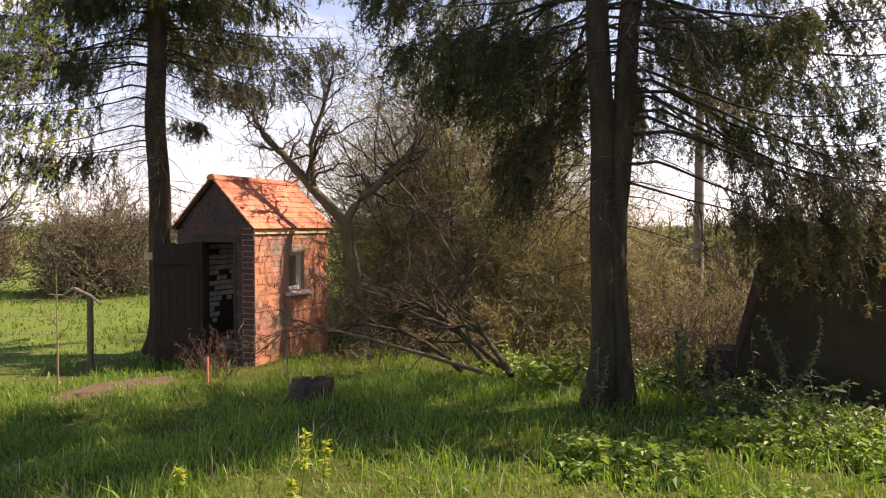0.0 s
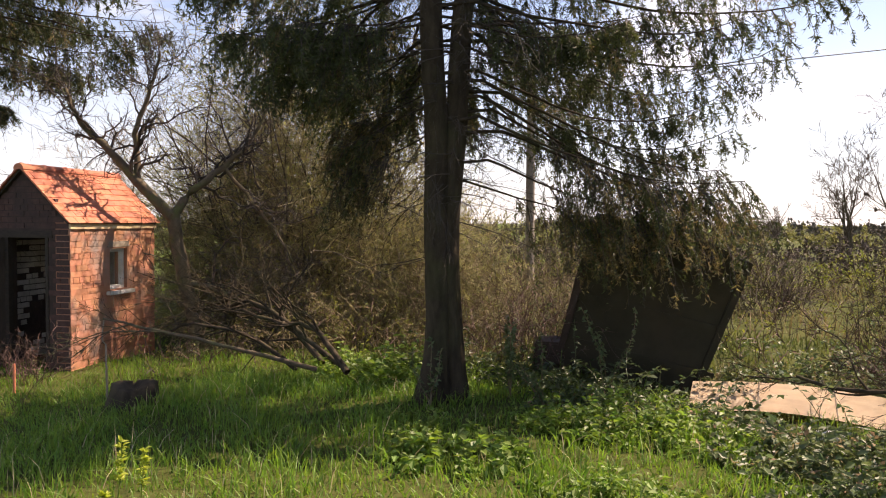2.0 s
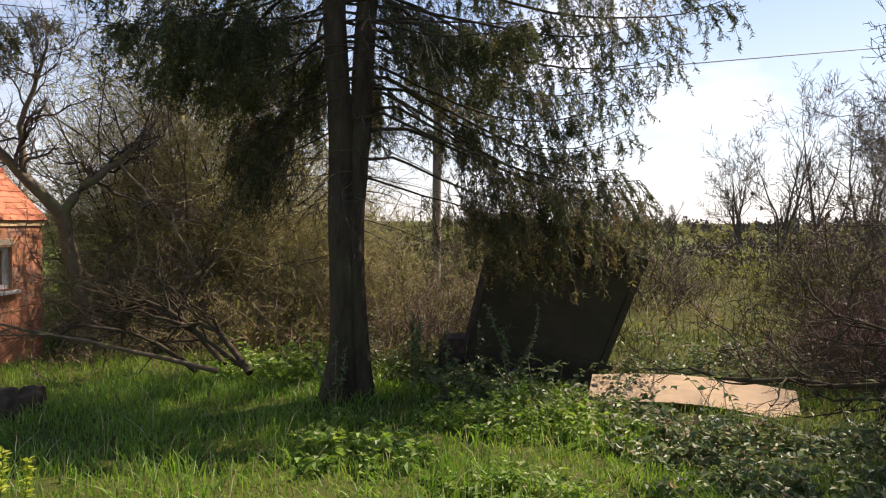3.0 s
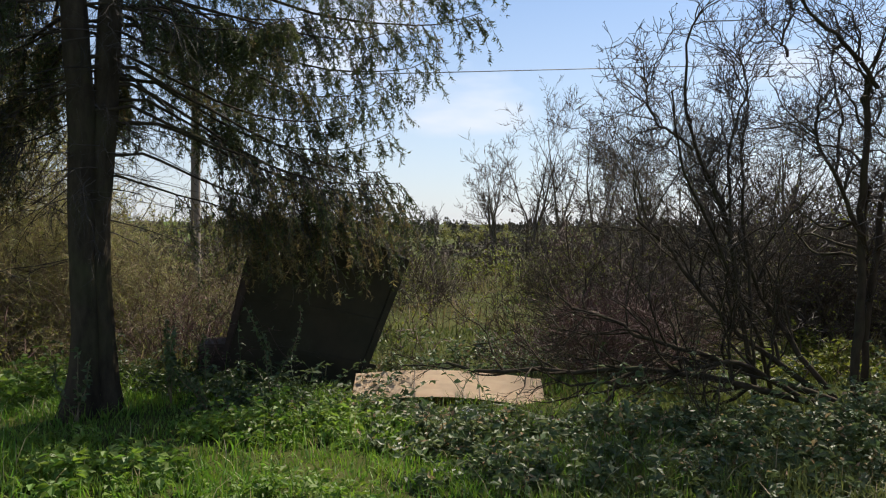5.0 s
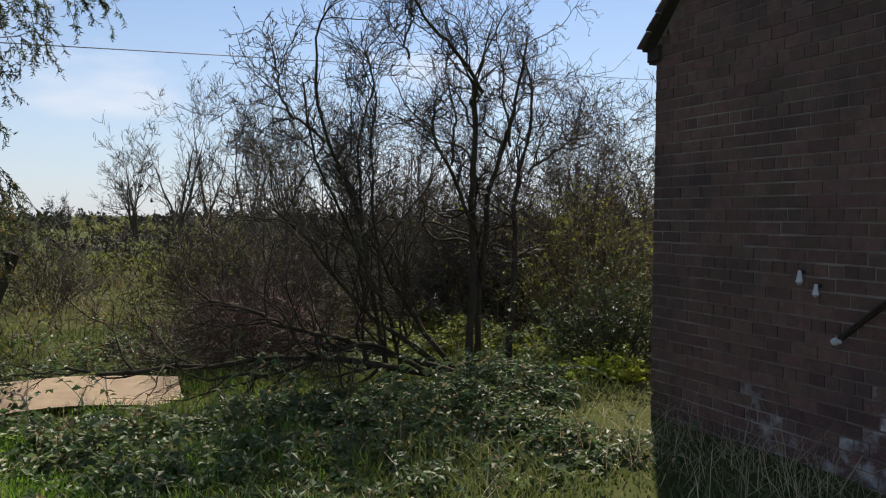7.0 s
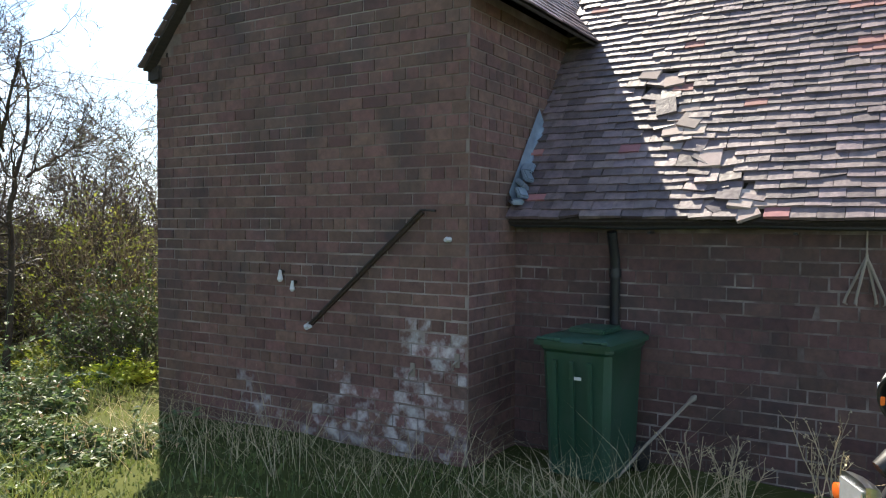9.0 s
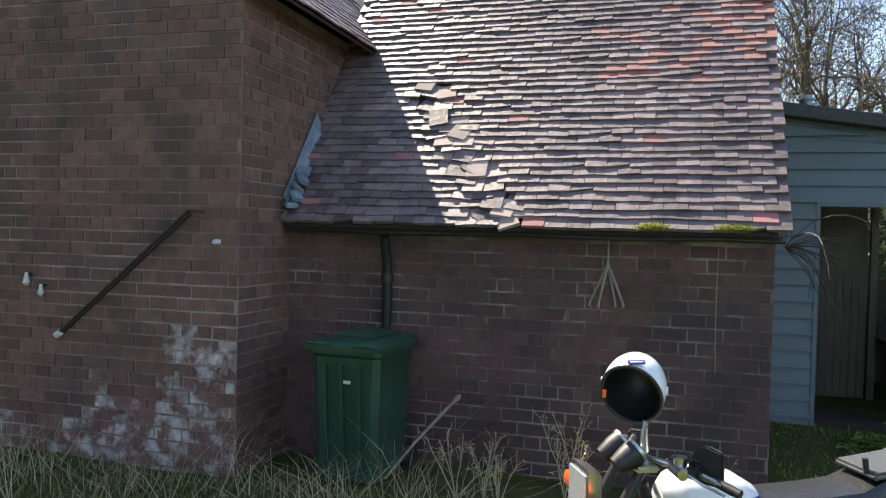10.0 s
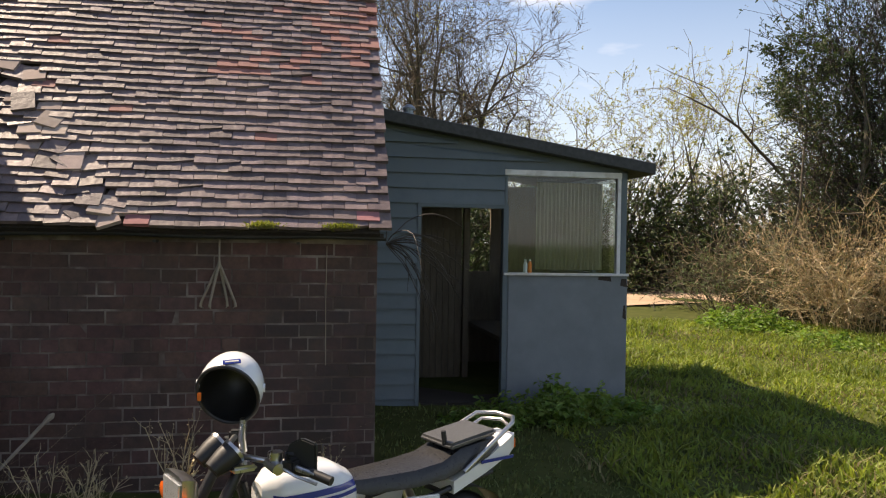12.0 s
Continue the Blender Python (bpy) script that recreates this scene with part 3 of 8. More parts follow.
    add_box(verge, 0.9, length, YB0 - 0.05, YB0 - 0.012, -0.17, -0.02, mdeck)
    part("verge_board", verge, M_RUST, roof, "dark red-brown verge board")
    rnd = random.Random(11)
    gauge, tw = 0.0765, 0.151
    tile_meshes = {}

    def tile_mesh(material, kind):
        key = (material.name, kind)
        if key not in tile_meshes:
            r2 = random.Random(kind * 7 + 1)
            bm = bmesh.new()
            vs = add_box(bm, 0, 0.17, -tw / 2 + 0.001, tw / 2 - 0.001, 0, 0.027)
            for v in vs:
                v.co.x += r2.uniform(-0.004, 0.004)
                v.co.z += r2.uniform(-0.0015, 0.0015)
            # camber
            for v in vs:
                if v.co.x > 0.1:
                    v.co.z -= 0.004
            if kind >= 4:
                vs[0].co.x += 0.035
                vs[4].co.x += 0.03
            me = bpy.data.meshes.new("tile")
            bm.to_mesh(me)
            bm.free()
            me.materials.append(material)
            tile_meshes[key] = me
        return tile_meshes[key]

    joined = {M_TILEI.name: [], "red": []}
    count = 44
    for r in range(count):
        y = YB0 + 0.0 + (tw / 2 if r % 2 else 0.0)
        y += rnd.uniform(-0.01, 0.01)
        row_wave = rnd.uniform(0, 6)
        while y < YW0 - 0.03:
            s = r * gauge
            # the slipped patch runs down the slope near the wing
            mid = 1.3 + 0.04 * r
            dam = max(0, 1 - abs(y - mid) / (0.27 + 0.06 * math.sin(r * 1.3))) if r < 19 else 0
            sag = 0.006 * math.sin(y * 2.1 + row_wave) + 0.004 * math.sin(y * 7 + r)
            lift = rnd.uniform(0, 0.004) + 0.004 * (rnd.random() < 0.12)
            rz = rnd.gauss(0, 0.6)
            red = 0.015 + (0.42 if (y < 0.75 and 14 < r < 34 and noise.noise((y * 1.2, r * 0.11, 7)) > -0.12 * (0.8 - y)) else 0)
            material = M_TILERED if rnd.random() < red else M_TILE
            if dam > 0:
                if r > 1 and rnd.random() < 0.2 * dam:
                    y += tw
                    continue
                s = max(s - rnd.uniform(0, 0.05) * dam, -0.012)
                rz += rnd.gauss(0, 15) * dam
                lift += rnd.uniform(0.002, 0.022) * dam
                if rnd.random() < 0.4 * dam:
                    material = M_TILEPALE
            kind = rnd.randrange(4) if rnd.random() > 0.06 else 4 + rnd.randrange(2)
            tilt = 8.6 + (rnd.gauss(0, 4.5) * dam)
            ml = mdeck @ pose(s + sag, y, -0.03 + 0.02 + lift, 0, tilt, rz)
            if r < 13:
                ob = new("tile", tile_mesh(material, kind))
                ob.parent = roof
                ob.matrix_local = ml
            else:
                me = tile_mesh(material, kind)
                joined.setdefault(material.name, []).append(np.array([ml @ v.co for v in me.vertices]))
            y += tw + 0.0015
    for key, boxes in joined.items():
        if boxes:
            v = np.concatenate(boxes)
            f = (np.arange(len(boxes))[:, None, None] * 8 + BOX_F[None]).reshape(-1, 4)
            material = {M_TILE.name: M_TILEI, M_TILERED.name: M_TILERED, M_TILEPALE.name: M_TILEPALE}.get(key, M_TILEI)
            part("upper_tiles", mesh_np("upper_tiles", [(v, f)]), material, roof)["kind"] = "stuff"
    # eave board and gutter
    g = thing("eave_gutter", "old dark gutter sagging under the tile edge", "gutter", (EAVE_X, 0, EAVE_Z))
    rings = []
    for k in range(9):
        y = -0.54 + k * (YW0 + 0.47) / 8
        z = -0.05 + 0.008 * math.sin(k * 1.9)
        rings.append([(0.02 + 0.018 * math.cos(a), y, z + 0.018 * math.sin(a)) for a in [math.pi + math.pi * j / 8 for j in range(9)]] + [(0.02 + 0.015 * math.cos(a), y, z + 0.015 * math.sin(a)) for a in [2 * math.pi - math.pi * j / 8 for j in range(9)]])
    part("trough", loft(rings), M_BLACK, g)
    part("fascia", box(0.07, 0.165, YB0 - 0.03, YW0, -0.055, -0.02), M_DARKWOOD, g)
    for y in (0.02, 0.9, 1.8):
        part("bracket", box(-0.03, 0.075, y, y + 0.02, -0.1, -0.085), M_BLACK, g)

    # wing roof: two slopes of tiles
    wr = thing("wing_roof", "steep dark clay tile roof of the gabled wing", "roof", (XG, 4.345, 5.135), kind="structure")
    rnd = random.Random(4)
    slope = math.atan(1.1)
    half = 1.885 / math.cos(slope)
    for sgn in (-1, 1):
        bm = bmesh.new()
        rot = Matrix.Rotation(-sgn * slope, 4, "X") if sgn > 0 else Matrix.Rotation(slope, 4, "X")
        half = 1.885 / math.cos(slope) - (0.21 if sgn < 0 else 0)
        add_box(bm, -0.1, 5.6, 0 if sgn > 0 else -half, half if sgn > 0 else 0, -0.05, -0.03, rot)
        part("boarding", bm, M_DARKWOOD, wr)
        boxes = []
        for r in range(int(half / 0.085)):
            x = -0.14 + (0.075 if r % 2 else 0)
            while x < (3.0 if sgn < 0 else 0.6):
                s = half - r * 0.085
                ml = rot @ pose(x, sgn * s, -0.012 + rnd.uniform(0, 0.006), sgn * 5, 0, rnd.gauss(0, 0.8))
                b = box_np(0, 0.147, -sgn * 0.17 if sgn > 0 else 0, 0 if sgn > 0 else 0.17, 0, 0.013)
                boxes.append(np.array([ml @ Vector(p) for p in b]))
                x += 0.151
        v = np.concatenate(boxes)
        f = (np.arange(len(boxes))[:, None, None] * 8 + BOX_F[None]).reshape(-1, 4)
        part("slope_tiles", mesh_np("slope_tiles", [(v, f)]), M_TILEI, wr)["kind"] = "stuff"
        if sgn > 0:
            part("eave_board", box(0.0, 5.4, sgn * 1.66 - 0.015, sgn * 1.66 + 0.015, -2.03, -1.95), M_DARKWOOD, wr)
    part("ridge_tiles", pipe([(-0.12, 0, 0.0), (5.6, 0, 0.0)], 0.09, 10), M_TILEI, wr)
    part("corner_block", box(-0.03, 0.12, 1.72, 1.9, -2.2, -2.05, 0.02), M_DARKWOOD, wr)


# ---------- the grey shed ----------
def build_shed():
    XS = 7.72
    Y0, Y1 = -0.5, -3.38
    sh = thing("lean_to_shed", "blue-grey boarded lean-to shed with an open doorway and a large window", "shed", (XS, -2.0, 0.0))
    # all coordinates below are from (XS, -2.0, 0)
    yy = lambda y: y + 2.0
    top = lambda y: 2.86 + (y + 0.5) * 0.155
    bh = 0.152
    k = 0
    z = -0.1
    while z < 2.9:
        spans = []
        if z < 1.98:
            spans = [(-0.5, -1.15)]
        elif z < 2.36:
            spans = [(-0.5, -2.03)]
        else:
            spans = [(-0.5, -3.38)]
        for a, b in spans:
            t = min(z + bh, top((a + b) / 2) - 0.03)
            if z >= top(a) - 0.05:
                continue
            # cut to the roof line
            zt = lambda y: min(z + bh + 0.012, top(y) - 0.02)
            b2 = b
            while z > top(b2) - 0.06 and b2 < a - 0.05:
                b2 += 0.05
            bm = bmesh.new()
            ya, yb = yy(a), yy(b2)
            vs = [bm.verts.new(p) for p in ((-0.036, yb, z), (-0.036, ya, z), (-0.008, ya, zt(a)), (-0.008, yb, max(zt(b2), z + 0.02)), (0.01, yb, z), (0.01, ya, z), (0.01, ya, zt(a)), (0.01, yb, max(zt(b2), z + 0.02)))]
            for f in ((0, 1, 2, 3), (7, 6, 5, 4), (0, 4, 5, 1), (1, 5, 6, 2), (2, 6, 7, 3), (3, 7, 4, 0)):
                bm.faces.new([vs[i] for i in f])
            bmesh.ops.recalc_face_normals(bm, faces=bm.faces)
            part("board", bm, M_GREYPAINT, sh)
        z += bh
        k += 1
    part("gable_board", prism([(yy(-0.5), 2.1), (yy(-2.03), 2.1), (yy(-2.03), 2.37), (yy(-3.38), 2.37), (yy(-3.38), top(-3.38) + 0.01), (yy(-0.5), top(-0.5) + 0.01)], (0.0, 0.018), "x"), M_GREYPAINT, sh)
    # frame of the doorway
    for a, b in ((-1.13, -1.17), (-2.02, -2.075)):
        part("door_post", box(-0.035, 0.06, yy(b), yy(a), -0.1, 1.99, 0.004), M_GREYPAINT, sh)
    part("door_head", box(-0.035, 0.06, yy(-2.075), yy(-1.13), 1.99, 2.03, 0.004), M_GREYPAINT, sh)
    # panel under the window
    part("lower_panel", box(-0.03, 0.03, yy(-3.38), yy(-2.08), -0.1, 1.31, 0.006), M_PANEL, sh, "pale grey painted panel, chipped at the edge")
    for a, b, z0, z1 in ((-3.375, -3.30, 1.19, 1.28), (-3.2, -3.05, 1.25, 1.303), (-3.37, -3.33, 0.85, 1.0)):
        part("chipped_patch", prism([(yy(a), z0), (yy(b), z0 + 0.02), (yy(b) - 0.01, z1), (yy(a) + 0.01, z1)], (-0.033, -0.029), "x"), M_DARKWOOD, sh)
    # window
    wn_ = part("window", box(-0.02, 0.05, yy(-3.30), yy(-3.26), 1.33, 2.35, 0.004), M_WHITE, sh, "large shed window with a thin pale frame")
    part("sill", box(-0.07, 0.06, yy(-3.38), yy(-2.03), 1.31, 1.335, 0.004), M_WHITE, wn_)
    part("head", box(-0.035, 0.05, yy(-3.30), yy(-2.03), 2.335, 2.395, 0.004), M_WHITE, wn_)
    part("jamb", box(-0.02, 0.05, yy(-2.065), yy(-2.035), 1.33, 2.34, 0.003), M_GREYPAINT, wn_)
    pane = part("pane", box(0.012, 0.016, yy(-3.27), yy(-2.06), 1.335, 2.34), M_GLASS, wn_, "dusty window pane")
    pane.visible_shadow = False
    # side of the shed towards the lane: panel below, glass above
    part("side_panel", box(0.03, 2.5, yy(-3.38), yy(-3.34), -0.1, 1.31), M_PANEL, sh)
    part("corner_post", box(-0.01, 0.06, yy(-3.37), yy(-3.305), 1.335, 2.4, 0.004), M_GREYPAINT, sh)
    for x in (0.85, 1.7, 2.45):
        part("side_post", box(x, x + 0.05, yy(-3.37), yy(-3.33), 1.31, 2.42), M_GREYPAINT, sh)
    sp = part("side_pane", box(0.06, 2.45, yy(-3.352), yy(-3.348), 1.335, 2.36), M_GLASS, sh)
    sp.visible_shadow = False
    part("side_rail", box(0.0, 2.5, yy(-3.38), yy(-3.33), 2.36, 2.42), M_GREYPAINT, sh)
    # back wall with an opening, inner partition, floor
    for a, b, z0, z1 in ((-0.5, -2.1, -0.1, 2.6), (-2.5, -3.38, -0.1, 2.4), (-2.1, -2.5, -0.1, 1.25), (-2.1, -2.5, 2.15, 2.5)):
        part("back_wall", box(2.46, 2.52, yy(b), yy(a), z0, z1), M_INWOOD, sh)
    part("back_pane", box(2.48, 2.484, yy(-2.5), yy(-2.1), 1.25, 2.15), M_GLASS, sh).visible_shadow = False
    part("floor_slab", box(0.0, 2.5, yy(-3.36), yy(-0.52), -0.12, 0.0), M_DARKWOOD, sh)
    # inner door of vertical boards with a post
    for i in range(9):
        y = -1.2 - i * 0.075
        part("inner_board", box(1.35, 1.375, yy(y - 0.072), yy(y), 0.02, 1.8, 0.003), M_INWOOD, sh)
    part("inner_post", box(1.3, 1.38, yy(-1.96), yy(-1.89), 0.0, 2.45, 0.004), M_INWOOD, sh)
    part("bench", box(0.5, 2.3, yy(-2.6), yy(-2.15), 0.55, 0.6, 0.005), M_INWOOD, sh)
    # the side wall against the house
    part("inside_wall", box(0.02, 2.46, yy(-0.55), yy(-0.52), -0.1, 2.75), M_INWOOD, sh)
    # curtain in folds behind the window
    rows = []
    for z in np.linspace(1.36, 2.3, 8):
        rows.append([(0.3 + 0.022 * math.sin(k * 1.35 + 0.3 * math.sin(z * 4)) + 0.01 * math.sin(k * 0.41), yy(-3.22) + k * 0.0092, z) for k in range(82)])
    part("curtain", loft(rows, closed=False, caps=False), M_CURTAIN, sh, "yellowed pleated net curtain", smooth=True)
    # roof
    bm = bmesh.new()
    for a in (0,):
        vs = []
        for x0, x1 in ((-0.16, 2.75),):
            for y in (-0.46, -3.62):
                t = top(y)
                vs += [bm.verts.new((x0, yy(y), t)), bm.verts.new((x1, yy(y), t)), bm.verts.new((x1, yy(y), t + 0.12)), bm.verts.new((x0, yy(y), t + 0.12))]
        a_, b_ = vs[:4], vs[4:]
        for i in range(4):
            j = (i + 1) % 4
            bm.faces.new((a_[i], a_[j], b_[j], b_[i]))
        bm.faces.new(a_[::-1])
        bm.faces.new(b_)
        bmesh.ops.recalc_face_normals(bm, faces=bm.faces)
        bmesh.ops.bevel(bm, geom=list(bm.edges), offset=0.008, segments=1, affect="EDGES")
    part("roof", bm, M_FELT, sh, "dark felted lean-to roof")
    v = thing("vent_cowl", "small grey metal vent cowl on the shed roof", "vent", (7.66, -1.02, top(-1.02) + 0.07))
    part("stub", pipe([(0, 0, -0.02), (0, 0, 0.1)], 0.045, 14), M_LEAD, v)
    part("cap", pipe([(0, 0, 0.1), (0, 0, 0.115), (0, 0, 0.15)], [0.065, 0.068, 0.03], 14), M_LEAD, v)
    for y, colr in ((-2.28, M_WHITE), (-2.33, M_ORANGE)):
        b = thing("small_bottle", "small plastic bottle standing on the shed window sill", "bottle", (7.76, y, 1.335), group="bottles on the sill")
        part("bottle_body", pipe([(0, 0, 0), (0, 0, 0.09), (0, 0, 0.12)], [0.022, 0.022, 0.009], 10), colr, b)
        part("cap", pipe([(0, 0, 0.12), (0, 0, 0.14)], 0.011, 10), M_WHITE, b)


# ---------- the outhouse ----------
def build_outhouse():
    W, L, EZ, RISE = 1.32, 1.9, 1.97, 0.67
    o = thing("outhouse", "small orange brick outhouse with red tiled roof and open door", "outhouse", (-8.36, 7.71, -0.33), rz=14)
    t = 0.2
    # side wall with the window opening: y 0.85..1.2, z 1.05..1.6
    wy0, wy1, wz0, wz1 = 0.82, 1.22, 1.02, 1.58
    for a in ((0, wy0, 0, EZ), (wy1, L, 0, EZ), (wy0, wy1, 0, wz0), (wy0, wy1, wz1, EZ)):
        part("wall", box(-t, 0, a[0], a[1], a[2] - 0.2 * (a[2] == 0), a[3]), M_OMORTAR, o)
    part("wall", box(-W, -W + t, 0, L, -0.2, EZ), M_SHADEMORTAR, o)
    part("wall", prism([(-W + t, -0.2), (-t, -0.2), (-t, EZ), (-W / 2, EZ + RISE - 0.17), (-W + t, EZ)], (L - t, L), "y"), M_LIMEWASH, o)
    # front with the doorway x -1.05..-0.28, z 0..1.75
    d0, d1, dz = -0.93, -0.3, 1.74
    # this side's shade is put into the front wall's dark colour
    part("wall", box(-W, d0, 0, t, -0.2, EZ), M_SHADEMORTAR, o)
    part("wall", box(d1, -t, 0, t, -0.2, EZ), M_SHADEMORTAR, o)
    part("wall", prism([(d0, dz), (d1, dz), (d1, EZ), (d1 - 0.001, EZ + 0.2), (-W / 2, EZ + RISE - 0.06), (d0, EZ + 0.15)], (0, t), "y"), M_SHADEMORTAR, o)
    part("wall", prism([(-W, EZ), (-0.001, EZ), (-W / 2, EZ + RISE - 0.05)], (0.01, t), "y"), M_SHADEMORTAR, o)
    m = Matrix(((0, 1, 0, 0), (1, 0, 0, 0), (0, 0, 1, 0), (0, 0, 0, 1)))
    side = o.children[0]
    inwin = lambda u, z: wy0 - 0.1 < u < wy1 + 0.1 and wz0 - 0.03 < z < wz1 + 0.04
    lay_bricks(o, m, 0, L, 0.0, EZ, 21, lambda u, z: not inwin(u, z), lambda u, z: True, lambda u, z, r: M_OBRICK, M_OBRICK, 0.0772, 0.226, 0.006)
    # front bricks dark for its shade; the side wall keeps the orange
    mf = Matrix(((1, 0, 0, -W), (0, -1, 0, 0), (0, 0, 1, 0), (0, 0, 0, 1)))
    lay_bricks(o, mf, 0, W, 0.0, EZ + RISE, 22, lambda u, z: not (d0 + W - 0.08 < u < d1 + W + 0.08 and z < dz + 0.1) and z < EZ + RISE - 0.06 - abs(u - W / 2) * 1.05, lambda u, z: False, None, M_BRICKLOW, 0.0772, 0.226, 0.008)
    inner = Matrix(((0, 1, 0, -W + t), (1, 0, 0, 0), (0, 0, 1, 0), (0, 0, 0, 1)))
    lay_bricks(o, inner, t, L - t, 0.0, 1.7, 24, lambda u, z: True, lambda u, z: True, lambda u, z, r: M_LIMEWASH if noise.noise((u * 1.7, z * 1.5, 4)) + 0.35 * (z - 0.7) > -0.12 and r.random() < 0.85 else M_SHADEMORTAR, M_LIMEWASH, 0.0772, 0.226)
    # fascia strip and lintel
    part("pale_fascia", box(0.004, 0.03, -0.02, L + 0.02, EZ - 0.115, EZ - 0.055), M_PALEWOOD, o)
    part("lintel", box(d0 - 0.06, d1 + 0.06, -0.015, t, dz, dz + 0.09, 0.005), M_DARKWOOD, o)
    part("door_frame", box(d1 - 0.05, d1, -0.01, 0.09, 0, dz, 0.004), M_DARKWOOD, o)
    part("door_frame", box(d0, d0 + 0.05, -0.01, 0.09, 0, dz, 0.004), M_DARKWOOD, o)
    # window
    w = part("window", box(-0.12, -0.05, wy0, wy0 + 0.04, wz0, wz1, 0.004), M_WHITE, o, "small white-framed window")
    part("stile", box(-0.12, -0.05, wy1 - 0.04, wy1, wz0, wz1, 0.004), M_WHITE, w)
    part("rail", box(-0.12, -0.05, wy0 + 0.04, wy1 - 0.04, wz1 - 0.05, wz1, 0.004), M_WHITE, w)
    part("rail", box(-0.12, -0.05, wy0 + 0.04, wy1 - 0.04, wz0, wz0 + 0.05, 0.004), M_WHITE, w)
    part("pane", box(-0.09, -0.084, wy0 + 0.03, wy1 - 0.03, wz0 + 0.04, wz1 - 0.04), M_GLASS, w).visible_shadow = False
    part("sill", box(-0.06, 0.07, wy0 - 0.09, wy1 + 0.09, wz0 - 0.07, wz0 - 0.02, 0.008), M_STONE, o, "projecting pale stone sill")
    part("lintel_stone", box(-0.02, 0.01, wy0 - 0.06, wy1 + 0.04, wz1 + 0.02, wz1 + 0.1, 0.004), M_GREYWOOD, o)
    part("floor", box(-W, 0, 0, L, -0.25, -0.02), M_STONE, o)
    # roof
    half = W / 2 + 0.05
    slope = math.atan2(RISE, W / 2)
    ln = half / math.cos(slope)
    rnd = random.Random(5)
    for sgn in (1, -1):
        rot = pose(-W / 2, 0, EZ + RISE) @ Matrix.Rotation(sgn * slope, 4, "Y") @ Matrix.Diagonal((sgn, 1, 1, 1))
        bm = bmesh.new()
        add_box(bm, 0, ln - 0.03, -0.05, L + 0.05, -0.035, -0.01, rot)
        bmesh.ops.recalc_face_normals(bm, faces=bm.faces)
        part("boarding", bm, M_DARKWOOD, o)
        r = 0
        while r * 0.113 < ln - 0.03:
            y = -0.08 - (0.09 if r % 2 else 0)
            row = []
            while y < L + 0.06:
                a, b = max(y, -0.08), min(y + 0.172, L + 0.08)
                if b - a > 0.03:
                    s = ln - r * 0.113
                    lift = rnd.uniform(0, 0.004)
                    bm = bmesh.new()
                    add_box(bm, max(s - 0.2, 0), s + rnd.uniform(-0.004, 0.004), a + 0.002, b - 0.002, 0, 0.014, rot @ pose(0, 0, lift) @ Matrix.Translation((s, 0, 0.0)) @ Matrix.Rotation(radians(-4), 4, "Y") @ Matrix.Translation((-s, 0, 0.005)))
                    bmesh.ops.recalc_face_normals(bm, faces=bm.faces)
                    if sgn > 0:
                        part("tile", bm, M_OTILE, o)
                    else:
                        row.append(bm)
                y += 0.175
            if row:
                big = bmesh.new()
                for bm in row:
                    me = bpy.data.meshes.new("t")
                    bm.to_mesh(me)
                    bm.free()
                    big.from_mesh(me)
                part("tile_row", big, M_OTILE, o)
            r += 1
    for k in range(5):
        y = -0.08 + k * (L + 0.16) / 5
        part("ridge_tile", loft([[(-W / 2 + rr * math.cos(a), yy_, EZ + RISE - 0.03 + rr * math.sin(a)) for a in [math.pi * j / 8 for j in range(9)]] for yy_, rr in ((y, 0.075), (y + 0.05, 0.085), (y + 0.06, 0.075), (y + (L + 0.16) / 5, 0.075))]), M_OTILE, o)
    # open door leaf, swung outward past the corner
    leaf = part("door_leaf", box(0, 0.002, 0, 0.002, 0, 0.002), M_DOORWOOD, o, "open dark plank door")
    md = pose(d0, -0.02, 0.04, 0, 0, 236)
    leaf.matrix_local = md
    for i in range(6):
        part("plank", box(i * 0.104, i * 0.104 + 0.102, 0.0, 0.025, 0, 1.7 - 0.01 * (i % 3), 0.003), M_DOORWOOD, leaf)
    for z in (0.25, 1.4):
        part("ledge", box(0.02, 0.6, 0.025, 0.05, z, z + 0.1, 0.004), M_DOORWOOD, leaf)
    part("pale_board", box(0.1, 0.72, -0.05, -0.004, 1.47, 1.57, 0.004), M_PALEWOOD, leaf, "pale fresh sawn board end")


build_ground()
build_shed()
build_outhouse()
build_house()


